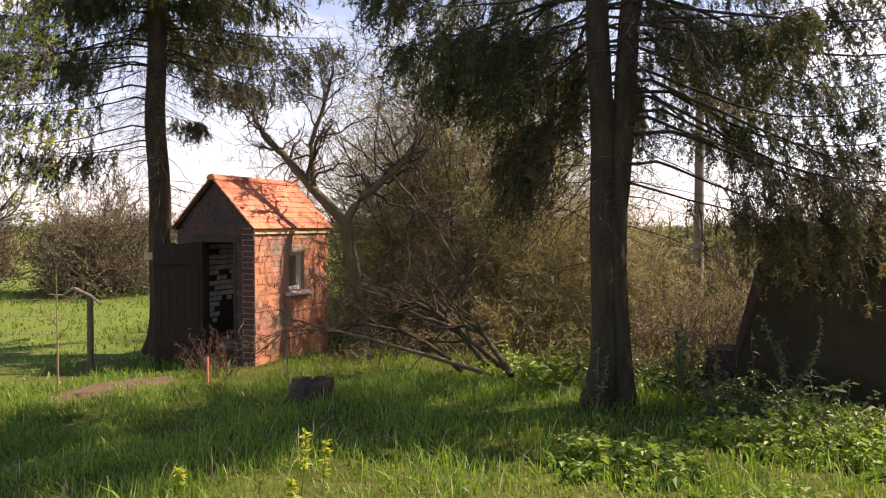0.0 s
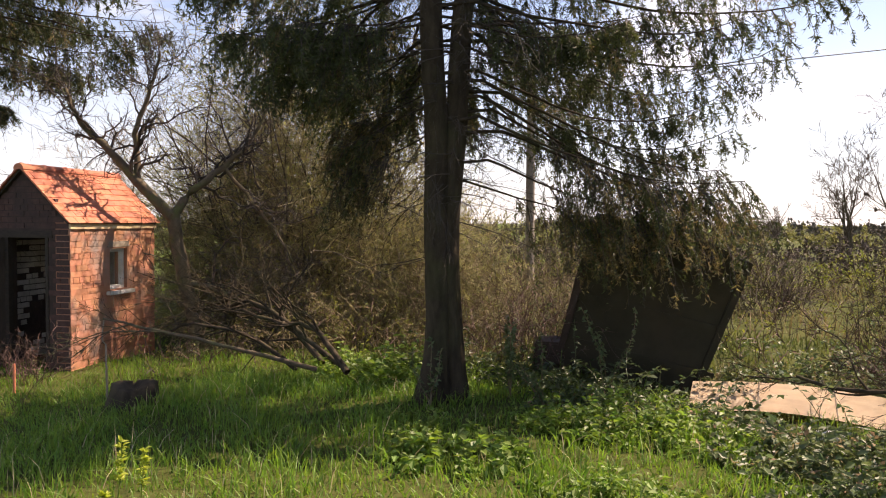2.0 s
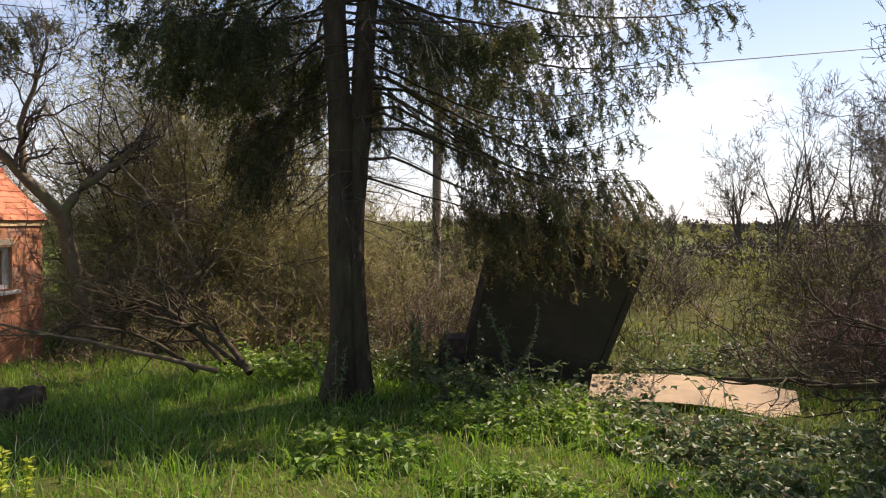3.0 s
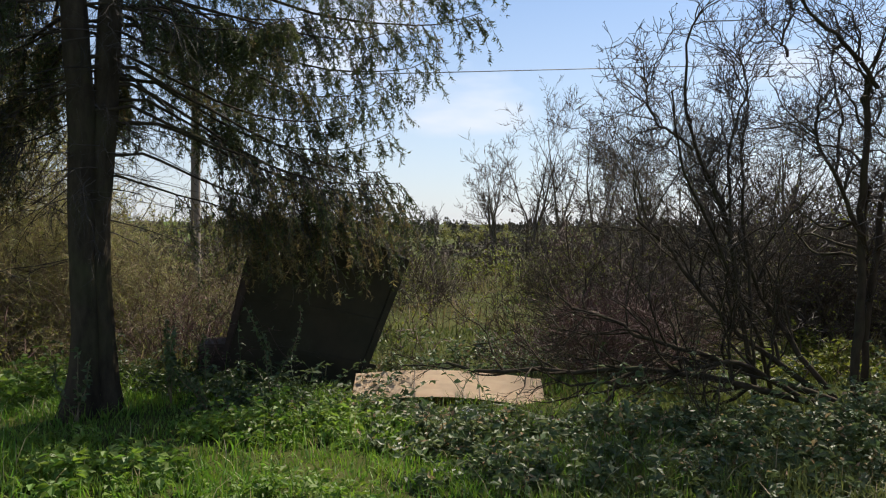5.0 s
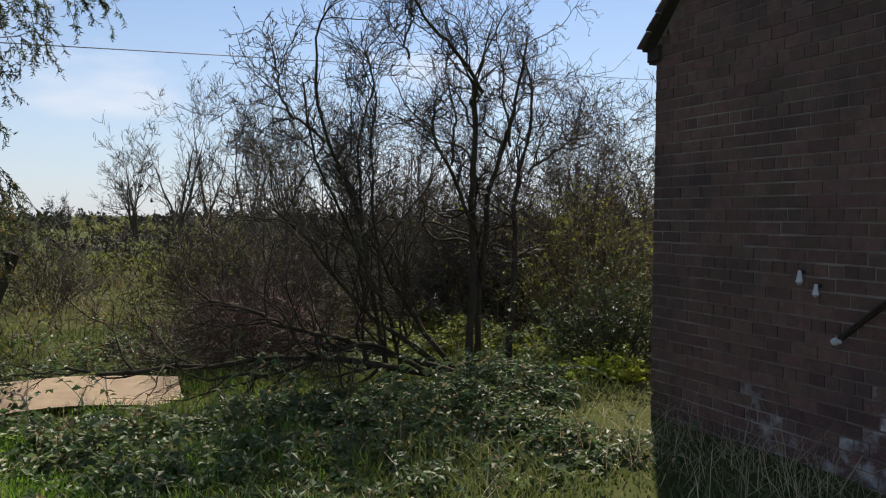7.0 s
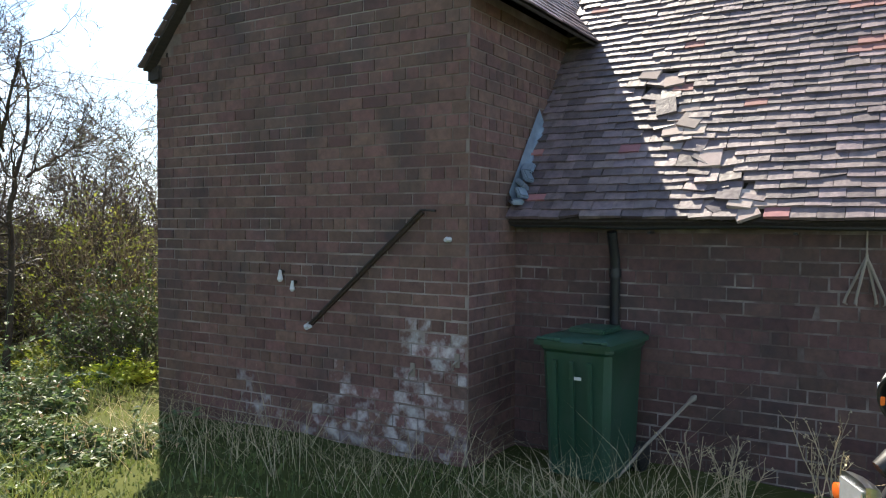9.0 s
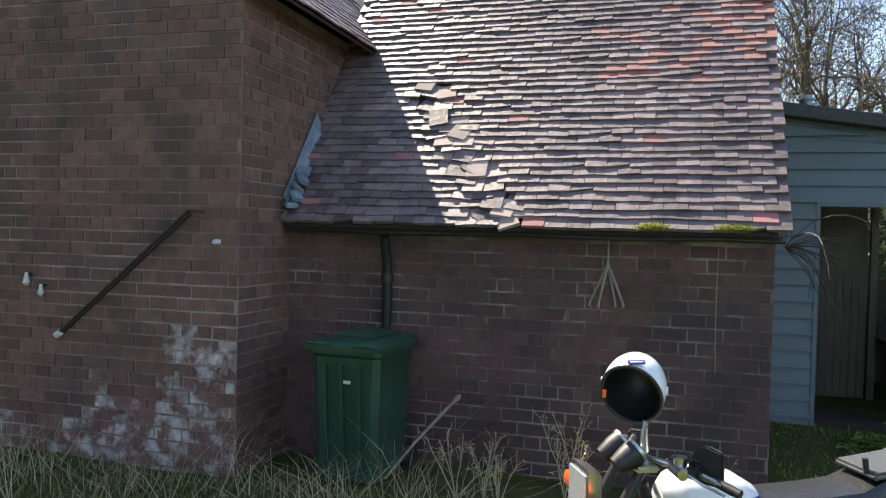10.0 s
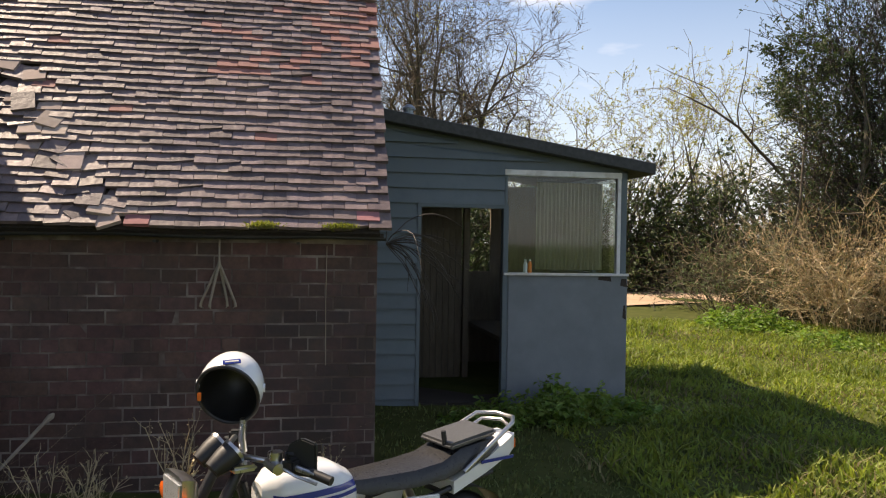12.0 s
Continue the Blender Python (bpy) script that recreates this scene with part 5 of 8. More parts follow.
# ---------- things in the garden ----------
def build_garden():
    g = lambda x, y: float(ground_z(x, y))
    # the big dark board body, tilted on a block
    t = thing("tilted_trailer_body", "large dark weathered trailer body tilted on its side", "trailer body", (-1.72, 9.1, g(-1.72, 9.1)), rz=9)
    pts = [(-0.68, 0.3), (0.62, -0.15), (1.22, 1.44), (0.95, 1.6), (-0.22, 1.93), (-0.42, 1.3)]
    part("board", prism(pts, (0, 0.07), "y", 0.01), M_OLIVE, t)
    part("side", prism([(0.62, -0.15), (0.68, -0.17), (1.29, 1.43), (1.22, 1.46)], (-0.05, 0.9), "y", 0.01), M_OLIVE, t)
    part("end_board", prism([(-0.72, 0.28), (-0.66, 0.3), (-0.2, 1.93), (-0.28, 1.94), (-0.48, 1.3)], (-0.03, 0.85), "y", 0.01), M_RUST, t)
    part("back", prism(pts, (0.85, 0.9), "y", 0.01), M_OLIVE, t)
    part("rail", prism([(-0.43, 1.3), (-0.22, 1.93), (-0.2, 2.0), (-0.48, 1.32)], (-0.04, 0.04), "y", 0.006), M_OLIVE, t)
    part("prop", box(-0.95, -0.66, 0.05, 0.6, -0.15, 0.52, 0.02), M_RUST, t)
    for z in (0.45, 0.95):
        part("batten", box(-0.6, 0.9, -0.025, -0.002, -0.03, 0.03, 0.004, pose(0.05, 0, z, 0, 12, 0)), M_OLIVE, t)
    # pale sheet lying arched over a heap
    p = thing("plywood_sheet", "pale weathered plywood sheet lying arched over low brambles", "plywood sheet", (0.05, 8.1, g(0.05, 8.1)), rz=2)
    def sheet(u, v):
        x = -0.95 + 1.82 * u
        y = -0.08 + 0.5 * v * (1 - 0.4 * max(0, u - 0.6))
        z = 0.0 + 0.07 * math.sin(math.pi * u) - 0.02 * u + 0.17 * v + 0.01 * math.sin(5 * u + 2 * v)
        return x, y, z
    top = [[sheet(u / 18, v / 6) for v in range(7)] for u in range(19)]
    bm = bmesh.new()
    vs = [[bm.verts.new(c) for c in r] for r in top]
    for i in range(18):
        for j in range(6):
            bm.faces.new((vs[i][j], vs[i + 1][j], vs[i + 1][j + 1], vs[i][j + 1]))
    bmesh.ops.solidify(bm, geom=list(bm.faces), thickness=0.015)
    part("sheet", bm, M_PLY, p)
    for u in (0.32, 0.66):
        part("seam", pipe([Vector(sheet(u, v / 6)) + Vector((0, 0, 0.004)) for v in range(7)], 0.005, 6), M_GREYWOOD, p)
    s = thing("white_sack", "crumpled white plastic sack among brambles", "sack", (0.22, 7.45, g(0.22, 7.45) - 0.01))
    bm = bmesh.new()
    bmesh.ops.create_icosphere(bm, subdivisions=3, radius=1)
    for v in bm.verts:
        n = noise.noise(v.co * 2.2) * 0.28 + noise.noise(v.co * 6) * 0.08
        v.co = Vector((v.co.x * 0.1, v.co.y * 0.08, v.co.z * 0.07 + 0.06)) * (1 + n)
    part("sack_body", bm, M_STONE, s, smooth=True)
    # pallet under the sheet edge
    pl = thing("pallet", "old slatted pallet half sunk in brambles", "pallet", (-0.55, 7.75, g(-0.55, 7.75) - 0.04))
    for k in range(5):
        part("slat", box(-0.4, 0.4, -0.25 + k * 0.1, -0.17 + k * 0.1, 0.05, 0.07, 0.003), M_GREYWOOD, pl)
    for x in (-0.36, 0.0, 0.36):
        part("bearer", box(x - 0.03, x + 0.03, -0.25, 0.25, -0.03, 0.05, 0.003), M_GREYWOOD, pl)
    # bare earth scraped up beside the outhouse
    eb = thing("earth_bank", "low bank of bare reddish earth beside the outhouse", "earth", (-8.5, 5.8, g(-8.5, 5.8)), kind="stuff")
    rows = []
    for k in range(25):
        u = -1 + k / 12
        hx, hy = -0.25 * u, 0.95 * u
        row = []
        for j in range(13):
            v = -1 + j / 6
            e = max(0.0, 1 - u * u) * max(0.0, 1 - v * v)
            x, y = hx + 0.34 * v, hy + 0.1 * v
            row.append((x, y, g(-8.5 + x, 5.8 + y) - g(-8.5, 5.8) - 0.03 + 0.09 * e ** 0.6 + 0.03 * noise.noise((x * 5, y * 5, 2)) * (e > 0)))
        rows.append(row)
    part("earth", loft(rows, closed=False, caps=False), M_EARTH, eb, smooth=True)
    # tree stump and fallen timber
    st = thing("tree_stump", "dark weathered tree stump in long grass", "stump", (-5.6, 6.15, g(-5.6, 6.15)))
    rings = []
    for z, r in ((-0.05, 0.27), (0.05, 0.23), (0.15, 0.2), (0.2, 0.19), (0.225, 0.13), (0.22, 0.02)):
        rings.append([(r * (1 + 0.12 * math.sin(5 * a + z * 9) + 0.05 * math.sin(11 * a)) * math.cos(a), r * (1 + 0.12 * math.sin(5 * a + z * 9)) * math.sin(a), z + 0.03 * math.sin(2 * a) * (z > 0.1)) for a in [2 * math.pi * k / 22 for k in range(22)]])
    part("bole", loft(rings), M_FIRBARK, st, smooth=True)
    rng = np.random.default_rng(77)

    def fallen(name, label, a, b, r, seed, side=5, lift=0.1, bark=M_LOG):
        rg = np.random.default_rng(seed)
        a, b = np.array(a, float), np.array(b, float)
        o = thing(name, label, "fallen branch", tuple(a))
        k = 12
        f = np.linspace(0, 1, k + 1)[:, None]
        pth = (b - a) * f + np.cumsum(rg.normal(0, 0.018 if r < 0.0275 else 0.05, (k + 1, 3)), 0) * np.linspace(0, 1, k + 1)[:, None]
        pth[:, 2] += np.sin(np.pi * f[:, 0]) * lift
        p0, r0 = pth[None], (r * np.linspace(1, 0.4, k + 1))[None]
        part("stem", mesh_np("stem", [tubes(p0, r0, 10)]), bark, o, smooth=True)
        if side:
            s_, w_, q_ = shoots(rg, p0, r0, side, 0.2, 1.0, 0.8, 0.25, 0.15)
            p1, r1 = grow(rg, s_, w_, rg.uniform(0.5, 1.5, side), q_ * 0.6, 8, 0.2, 0.03, 0.25)
            s_, w_, q_ = shoots(rg, p1, r1, 8, 0.15, 1.0, 0.7, 0.3)
            p2, r2 = grow(rg, s_, w_, rg.uniform(0.12, 0.5, len(s_)), np.maximum(q_ * 0.6, 0.003), 5, 0.22, 0.02, 0.4)
            s_, w_, q_ = shoots(rg, p2, r2, 5, 0.2, 1.0, 0.7, 0.3)
            p3, r3 = grow(rg, s_, w_, rg.uniform(0.06, 0.22, len(s_)), 0.002, 2, 0.25, 0.02, 0.6)
            part("side_limb", mesh_np("side_limb", [tubes(p1, r1, 6), tubes(p2, r2, 4), tubes(p3, r3, 3)]), bark, o)["kind"] = "stuff"
        return o

    fallen("fallen_pole", "long straight dead branch propped above the grass", (-4.5, 7.5, 0.12), (-6.25, 6.4, 0.62), 0.027, 1, 2, 0.02, M_LOG)
    fallen("prop_stick", "short upright stick under the dead branch", (-6.27, 6.42, g(-6.27, 6.42)), (-6.25, 6.4, 0.6), 0.012, 2, 0, 0.0, M_GREYWOOD)
    for j, (a, b, r, sd) in enumerate((((-4.7, 7.9, 0.1), (-6.9, 8.6, 0.8), 0.055, 6), ((-4.6, 8.0, 0.1), (-7.0, 8.4, 0.55), 0.05, 7), ((-4.4, 7.8, 0.12), (-6.6, 8.2, 0.5), 0.045, 7), ((-4.9, 7.7, 0.05), (-6.4, 7.3, 0.4), 0.04, 5), ((-4.2, 7.6, 0.1), (-5.6, 8.3, 0.3), 0.055, 4))):
        fallen("fallen_branch", "mossy fallen apple branch in a tangled heap", a, b, r * 0.66, 20 + j, sd + 2, 0.26, M_FIRBARK)
    fallen("fallen_limb", "long bare limb split from the tree, lying in brambles", (3.4, 7.7, 0.08), (0.2, 7.75, 0.32), 0.036, 31, 16, 0.1, M_FIRBARK)
    fallen("fallen_limb", "bare forked limb arching over the brambles", (3.45, 7.8, 0.1), (0.9, 7.95, 0.95), 0.034, 32, 14, 0.05, M_FIRBARK)
    fallen("fallen_limb", "bare limb leaning low to the ground", (3.2, 7.7, 0.1), (1.5, 7.3, 0.6), 0.028, 33, 12, 0.1, M_FIRBARK)
    fallen("fallen_limb", "slanting bare limb rising from the split base", (3.4, 7.85, 0.1), (1.7, 8.15, 1.45), 0.032, 34, 12, -0.06, M_FIRBARK)
    fallen("fallen_limb", "steep bare limb rising from the split base", (3.5, 7.9, 0.1), (2.35, 8.1, 1.8), 0.03, 35, 12, -0.06, M_FIRBARK)
    # post, sapling and wire fence before the field
    for x, y, h, r in ((-10.1, 6.33, 1.05, 0.045), (-13.5, 4.6, 1.1, 0.05), (-17.2, 2.6, 1.1, 0.05)):
        po = thing("fence_post", "weathered wooden fence post at the field edge", "fence post", (x, y, g(x, y)), group="fence posts")
        part("post", pipe([(0, 0, -0.2), (0.01, 0, h * 0.6), (0.0, 0.01, h - 0.02), (0, 0.01, h)], [r, r * 0.95, r * 0.9, r * 0.6], 10), M_LOG, po)
    wf = thing("fence_wire", "thin rusty fence wires strung between posts", "wire", (-10.1, 6.33, g(-10.1, 6.33)))
    for z in (0.25, 0.5, 0.75, 0.98):
        part("wire", pipe([(0, 0, z), (-1.7, -0.87, z - 0.03), (-3.4, -1.73, z), (-5.2, -2.7, z - 0.03), (-7.1, -3.73, z)], 0.003, 5), M_GREYWOOD, wf)
    bt = thing("broken_branch", "crooked dead branch hooked on the fence post", "branch", (-10.1, 6.33, g(-10.1, 6.33) + 1.02))
    part("stem", pipe([(0.12, 0.1, -0.1), (0.02, 0.0, 0.02), (-0.15, -0.12, 0.12), (-0.3, -0.22, 0.02), (-0.5, -0.3, 0.03)], [0.015, 0.02, 0.02, 0.014, 0.006], 8), M_GREYWOOD, bt)
    sp = thing("sapling", "thin bare sapling with protective stake", "sapling", (-8.98, 5.32, g(-8.98, 5.32)))
    part("stem", pipe([(0, 0, -0.05), (0.01, 0, 0.5), (-0.01, 0.01, 1.0), (0.0, 0.0, 1.45)], [0.014, 0.011, 0.008, 0.003], 8), M_TWIG, sp)
    for z, dx in ((0.6, 0.18), (0.75, -0.16), (0.95, 0.12)):
        part("side_shoot", pipe([(0, 0, z), (dx * 0.6, dx * 0.4, z + 0.15), (dx, dx * 0.5, z + 0.32)], [0.006, 0.004, 0.002], 6), M_TWIG, sp)
    pk = thing("marker_stick", "short pale pink-topped stick in the grass", "stick", (-7.9, 6.6, g(-7.9, 6.6)))
    part("stick", pipe([(0, 0, -0.05), (0.0, 0.0, 0.32)], 0.014, 8), M_OTILE, pk)
    # telegraph pole and line
    LINE_A, LINE_B = (-5.16, 16.2, 4.41), (16.47, 26.04, 6.99)
    tp = thing("telegraph_pole", "grey wooden telegraph pole behind the scrub", "telegraph pole", (-5.08, 16.0, g(-5.08, 16)))
    hp = 4.62
    part("pole", pipe([(0, 0, -0.3), (0, 0, 3.0), (0, 0, hp + 0.15)], [0.1, 0.09, 0.075], 12), M_GREYWOOD, tp)
    part("cross_arm", box(-0.4, 0.4, -0.05, 0.05, hp - 0.12, hp - 0.03, 0.01), M_GREYWOOD, tp)
    for x in (-0.35, 0.35):
        part("insulator", pipe([(x, 0, hp - 0.03), (x, 0, hp + 0.02), (x, 0, hp + 0.05)], [0.02, 0.035, 0.02], 10), M_STONE, tp)
    ln = thing("overhead_line", "thin black overhead cable across the sky", "cable", (-5.08, 16.0, LINE_A[2]))
    d = Vector(LINE_B) - Vector(LINE_A)
    part("cable", pipe([d * (k / 40 * 1.3) for k in range(41)], 0.011, 5), M_BLACK, ln)
    # flowering spikes in the lawn
    for j, (x, y, h) in enumerate(((-3.4, 3.95, 0.42), (-3.25, 3.98, 0.38), (-3.3, 3.8, 0.2), (-3.95, 3.5, 0.2))):
        rg = np.random.default_rng(500 + j)
        w = thing("flower_spike", "yellow-green leafy flower spike in the lawn", "weed", (x, y, g(x, y)), group="flower spikes")
        pp, rr = grow(rg, np.zeros((1, 3)), [[0.03, 0, 1]], h, 0.005, 6, 0.05, 0, 0.6)
        part("stem", mesh_np("stem", [tubes(pp, rr, 6)]), M_NETTLE, w)
        pos, way = along(rg, pp, 70, 0.45)
        wy = rg.normal(0, 1, (70, 3)) * np.array([1, 1, 0.3]) + np.array([0, 0, 0.4])
        part("leaf_whorl", mesh_np("leaf_whorl", [leaves(rg, pos, wy, 0.045, 0.5)]), M_SPIKE, w)["kind"] = "stuff"
    # slab and rotten block near the gable
    sl = thing("stone_slab", "grey stone slab sunk in the grass", "slab", (3.2, 5.35, g(3.2, 5.35)), rz=30)
    part("slab", box(-0.15, 0.15, -0.08, 0.08, -0.04, 0.03, 0.012), M_GREYWOOD, sl)
    bl = thing("oil_tank", "dark weathered low tank in the undergrowth", "tank", (5.75, 8.8, g(5.75, 8.8)), rz=20)
    part("drum", box(-0.4, 0.4, -0.25, 0.25, 0.0, 0.4, 0.08), M_OLIVE, bl)
    part("cap", pipe([(0.1, 0, 0.39), (0.1, 0, 0.44)], 0.06, 12), M_RUST, bl)
    # dead stalks standing by the low wall
    for j, (x, y, h) in enumerate(((4.5, 1.35, 0.42), (4.6, 1.2, 0.36), (4.3, 1.05, 0.3), (4.55, 0.62, 0.6), (4.6, 0.7, 0.5), (4.5, -0.1, 0.4))):
        rg = np.random.default_rng(600 + j)
        w = thing("dead_weed", "dry dead weed stalk by the wall", "weed", (x, y, g(x, y)), group="dead weeds")
        pp, rr = grow(rg, np.zeros((5, 3)), rg.normal(0, 0.25, (5, 3)) + np.array([0, 0, 1]), h, 0.004, 6, 0.08, 0, 0.5)
        s_, w_, q_ = shoots(rg, pp, rr, 6, 0.4, 1.0, 0.6, 0.2)
        p2, r2 = grow(rg, s_, w_, 0.1, 0.002, 3, 0.2, 0.05, 0.6)
        part("stalk", mesh_np("stalk", [tubes(pp, rr, 5), tubes(p2, r2, 3)]), M_STRAW, w)["kind"] = "stuff"
        pos, way = along(rg, p2, 60, 0.5)
        part("seed_head", mesh_np("seed_head", [leaves(rg, pos, rg.normal(0, 1, (60, 3)), 0.018, 0.6)]), M_STRAW, w)["kind"] = "stuff"


def soften(names, degrees=38):
    """Round shading on turned and moulded parts, hard edges kept."""
    for ob in bpy.data.objects:
        top = ob
        while top.parent:
            top = top.parent
        if ob.type == "MESH" and top.name.split(".")[0] in names:
            ob.data.polygons.foreach_set("use_smooth", [True] * len(ob.data.polygons))
            ob.data.set_sharp_from_angle(angle=radians(degrees))


build_bin()
build_house_bits()
build_bike()
build_garden()
soften({"motorcycle", "crash_helmet", "wheeled_bin", "downpipe", "vent_cowl", "telegraph_pole", "hanging_grapple", "wall_lamp", "porcelain_insulator", "small_bottle", "lead_flashing"})


# ---------- growing things ----------
def plant(name, label, category, at, group="", kind=""):
    return thing(name, label, category, (at[0], at[1], float(ground_z(at[0], at[1])) if len(at) < 3 else at[2]), group, kind)


def bare_tree(name, label, at, height, seed, stems=1, lean=0.25, trunk_r=0.09, limbs=7, branches=7, twigs=6, fine=4, limb_len=0.45, lift=0.06, bark=None, twig=None, buds=0, bud_size=0.02, bud_mat=None, group="", limb_lo=0.3, curl=0.22, lean_way=(0, 0), thin=1.0, category="tree"):
    bark, twig = bark or M_BARK, twig or M_TWIGDARK
    rng = np.random.default_rng(seed)
    t = plant(name, label, category, at, group)
    an = rng.uniform(0, 2 * np.pi, stems)
    d = np.stack([np.cos(an) * lean + lean_way[0], np.sin(an) * lean + lean_way[1], np.ones(stems)], 1)
    st = np.stack([np.cos(an) * 0.08 * (stems > 1), np.sin(an) * 0.08 * (stems > 1), np.full(stems, -0.1)], 1)
    hs = height * rng.uniform(0.75, 1.0, stems)
    p0, r0 = grow(rng, st, d, hs, trunk_r * rng.uniform(0.7, 1.0, stems), 12, 0.1, 0.04, 0.05)
    part("trunk", mesh_np("trunk", [tubes(p0, r0, 9)]), bark, t, smooth=True)
    s, w, r = shoots(rng, p0, r0, limbs, limb_lo, 0.98, 0.75, 0.25)
    p1, r1 = grow(rng, s, w, height * limb_len * rng.uniform(0.5, 1.0, len(s)), r * 0.6, 8, curl * 0.7, lift, 0.2)
    part("limbwork", mesh_np("limbwork", [tubes(p1, r1, 6)]), bark, t, smooth=True)
    s, w, r = shoots(rng, p1, r1, branches, 0.2, 1.0, 0.7, 0.25)
    p2, r2 = grow(rng, s, w, height * limb_len * 0.42 * rng.uniform(0.4, 1.1, len(s)), np.maximum(r * 0.6, 0.004), 5, curl, lift, 0.3)
    s, w, r = shoots(rng, p2, r2, twigs, 0.15, 1.0, 0.7, 0.3)
    p3, r3 = grow(rng, s, w, height * limb_len * 0.2 * rng.uniform(0.4, 1.2, len(s)), np.maximum(r * 0.6, 0.0025 * thin), 3, curl, lift, 0.5)
    chunks = [tubes(p2, r2, 4), tubes(p3, r3, 3)]
    tips = p3
    if fine:
        s, w, r = shoots(rng, p3, r3, fine, 0.1, 1.0, 0.6, 0.3)
        p4, r4 = grow(rng, s, w, height * limb_len * 0.09 * rng.uniform(0.4, 1.3, len(s)), 0.0018 * thin, 1, curl, lift, 0.7)
        chunks.append(thorns(rng, p4, 0.006 * thin))
        tips = p4
    part("twigwork", mesh_np("twigwork", chunks), twig, t)
    if buds:
        pos, way = along(rng, tips, buds, 0.2)
        part("bud_foliage", mesh_np("bud_foliage", [leaves(rng, pos, way + rng.normal(0, 0.6, way.shape), bud_size, 0.5)]), bud_mat or M_BUD, t)
    return t


def thicket(name, label, at, size, height, seed, stems=60, branches=9, twigs=5, twig=None, leaf=0, leaf_size=0.03, leaf_mat=None, arch=-0.05, r=0.008, group="", category="bush", spread=0.9, fine_r=0.0022, dome=False):
    """A tangle of arching stems, wider than it is bare."""
    rng = np.random.default_rng(seed)
    t = plant(name, label, category, at, group)
    an, q = rng.uniform(0, 2 * np.pi, stems), np.sqrt(rng.uniform(0, 1, stems))
    st = np.stack([np.cos(an) * q * size[0] * 0.8, np.sin(an) * q * size[1] * 0.8, np.zeros(stems)], 1)
    wx = ground_z(at[0] + st[:, 0], at[1] + st[:, 1]) - ground_z(at[0], at[1])
    st[:, 2] = wx - 0.05
    d = np.stack([np.cos(an) * q * spread * 0.6, np.sin(an) * q * spread * 0.6, np.ones(stems)], 1) + rng.normal(0, 0.2, (stems, 3))
    ln = height * rng.uniform(0.7, 1.2, stems) * (1.15 - 0.35 * q)
    if dome:
        st[:, :2] *= 0.55
        el = np.arcsin(rng.uniform(0.05, 1.0, stems))
        d = np.stack([np.cos(an) * np.cos(el), np.sin(an) * np.cos(el), np.sin(el) + 0.25], 1)
        ln = np.hypot(np.cos(el) * max(size), np.sin(el) * height) * rng.uniform(0.75, 1.2, stems)
    p1, r1 = grow(rng, st, d, ln, r * rng.uniform(0.6, 1.4, stems), 8, 0.14, arch, 0.3)
    s, w, rr = shoots(rng, p1, r1, branches, 0.12, 1.0, 0.75, 0.3)
    p2, r2 = grow(rng, s, w, height * 0.3 * rng.uniform(0.3, 1.2, len(s)), np.maximum(rr * 0.55, fine_r * 1.2), 3, 0.25, 0.02, 0.4)
    s, w, rr = shoots(rng, p2, r2, twigs, 0.1, 1.0, 0.7, 0.3)
    p3, r3 = grow(rng, s, w, height * 0.11 * rng.uniform(0.3, 1.3, len(s)), fine_r, 1, 0.3, 0.02, 0.6)
    part("stemwork", mesh_np("stemwork", [tubes(p1, r1, 4), tubes(p2, r2, 3), thorns(rng, p3, fine_r * 2.6)]), twig or M_TWIG, t)
    if leaf:
        pos, way = along(rng, p3, leaf, 0.0)
        part("foliage", mesh_np("foliage", [leaves(rng, pos, way + rng.normal(0, 0.7, way.shape), leaf_size, 0.55)]), leaf_mat or M_BUD, t)
    return t


def thorns(rng, pts, wide):
    """The finest twigs: slivers from first to last point."""
    a, b = pts[:, 0], pts[:, -1]
    side = unit(np.cross(b - a, rng.normal(0, 1, a.shape))) * (wide * 0.5)
    v = np.stack([a - side, a + side, b], 1)
    return v.reshape(-1, 3), np.arange(len(a))[:, None] * 3 + np.array([[0, 1, 2]])


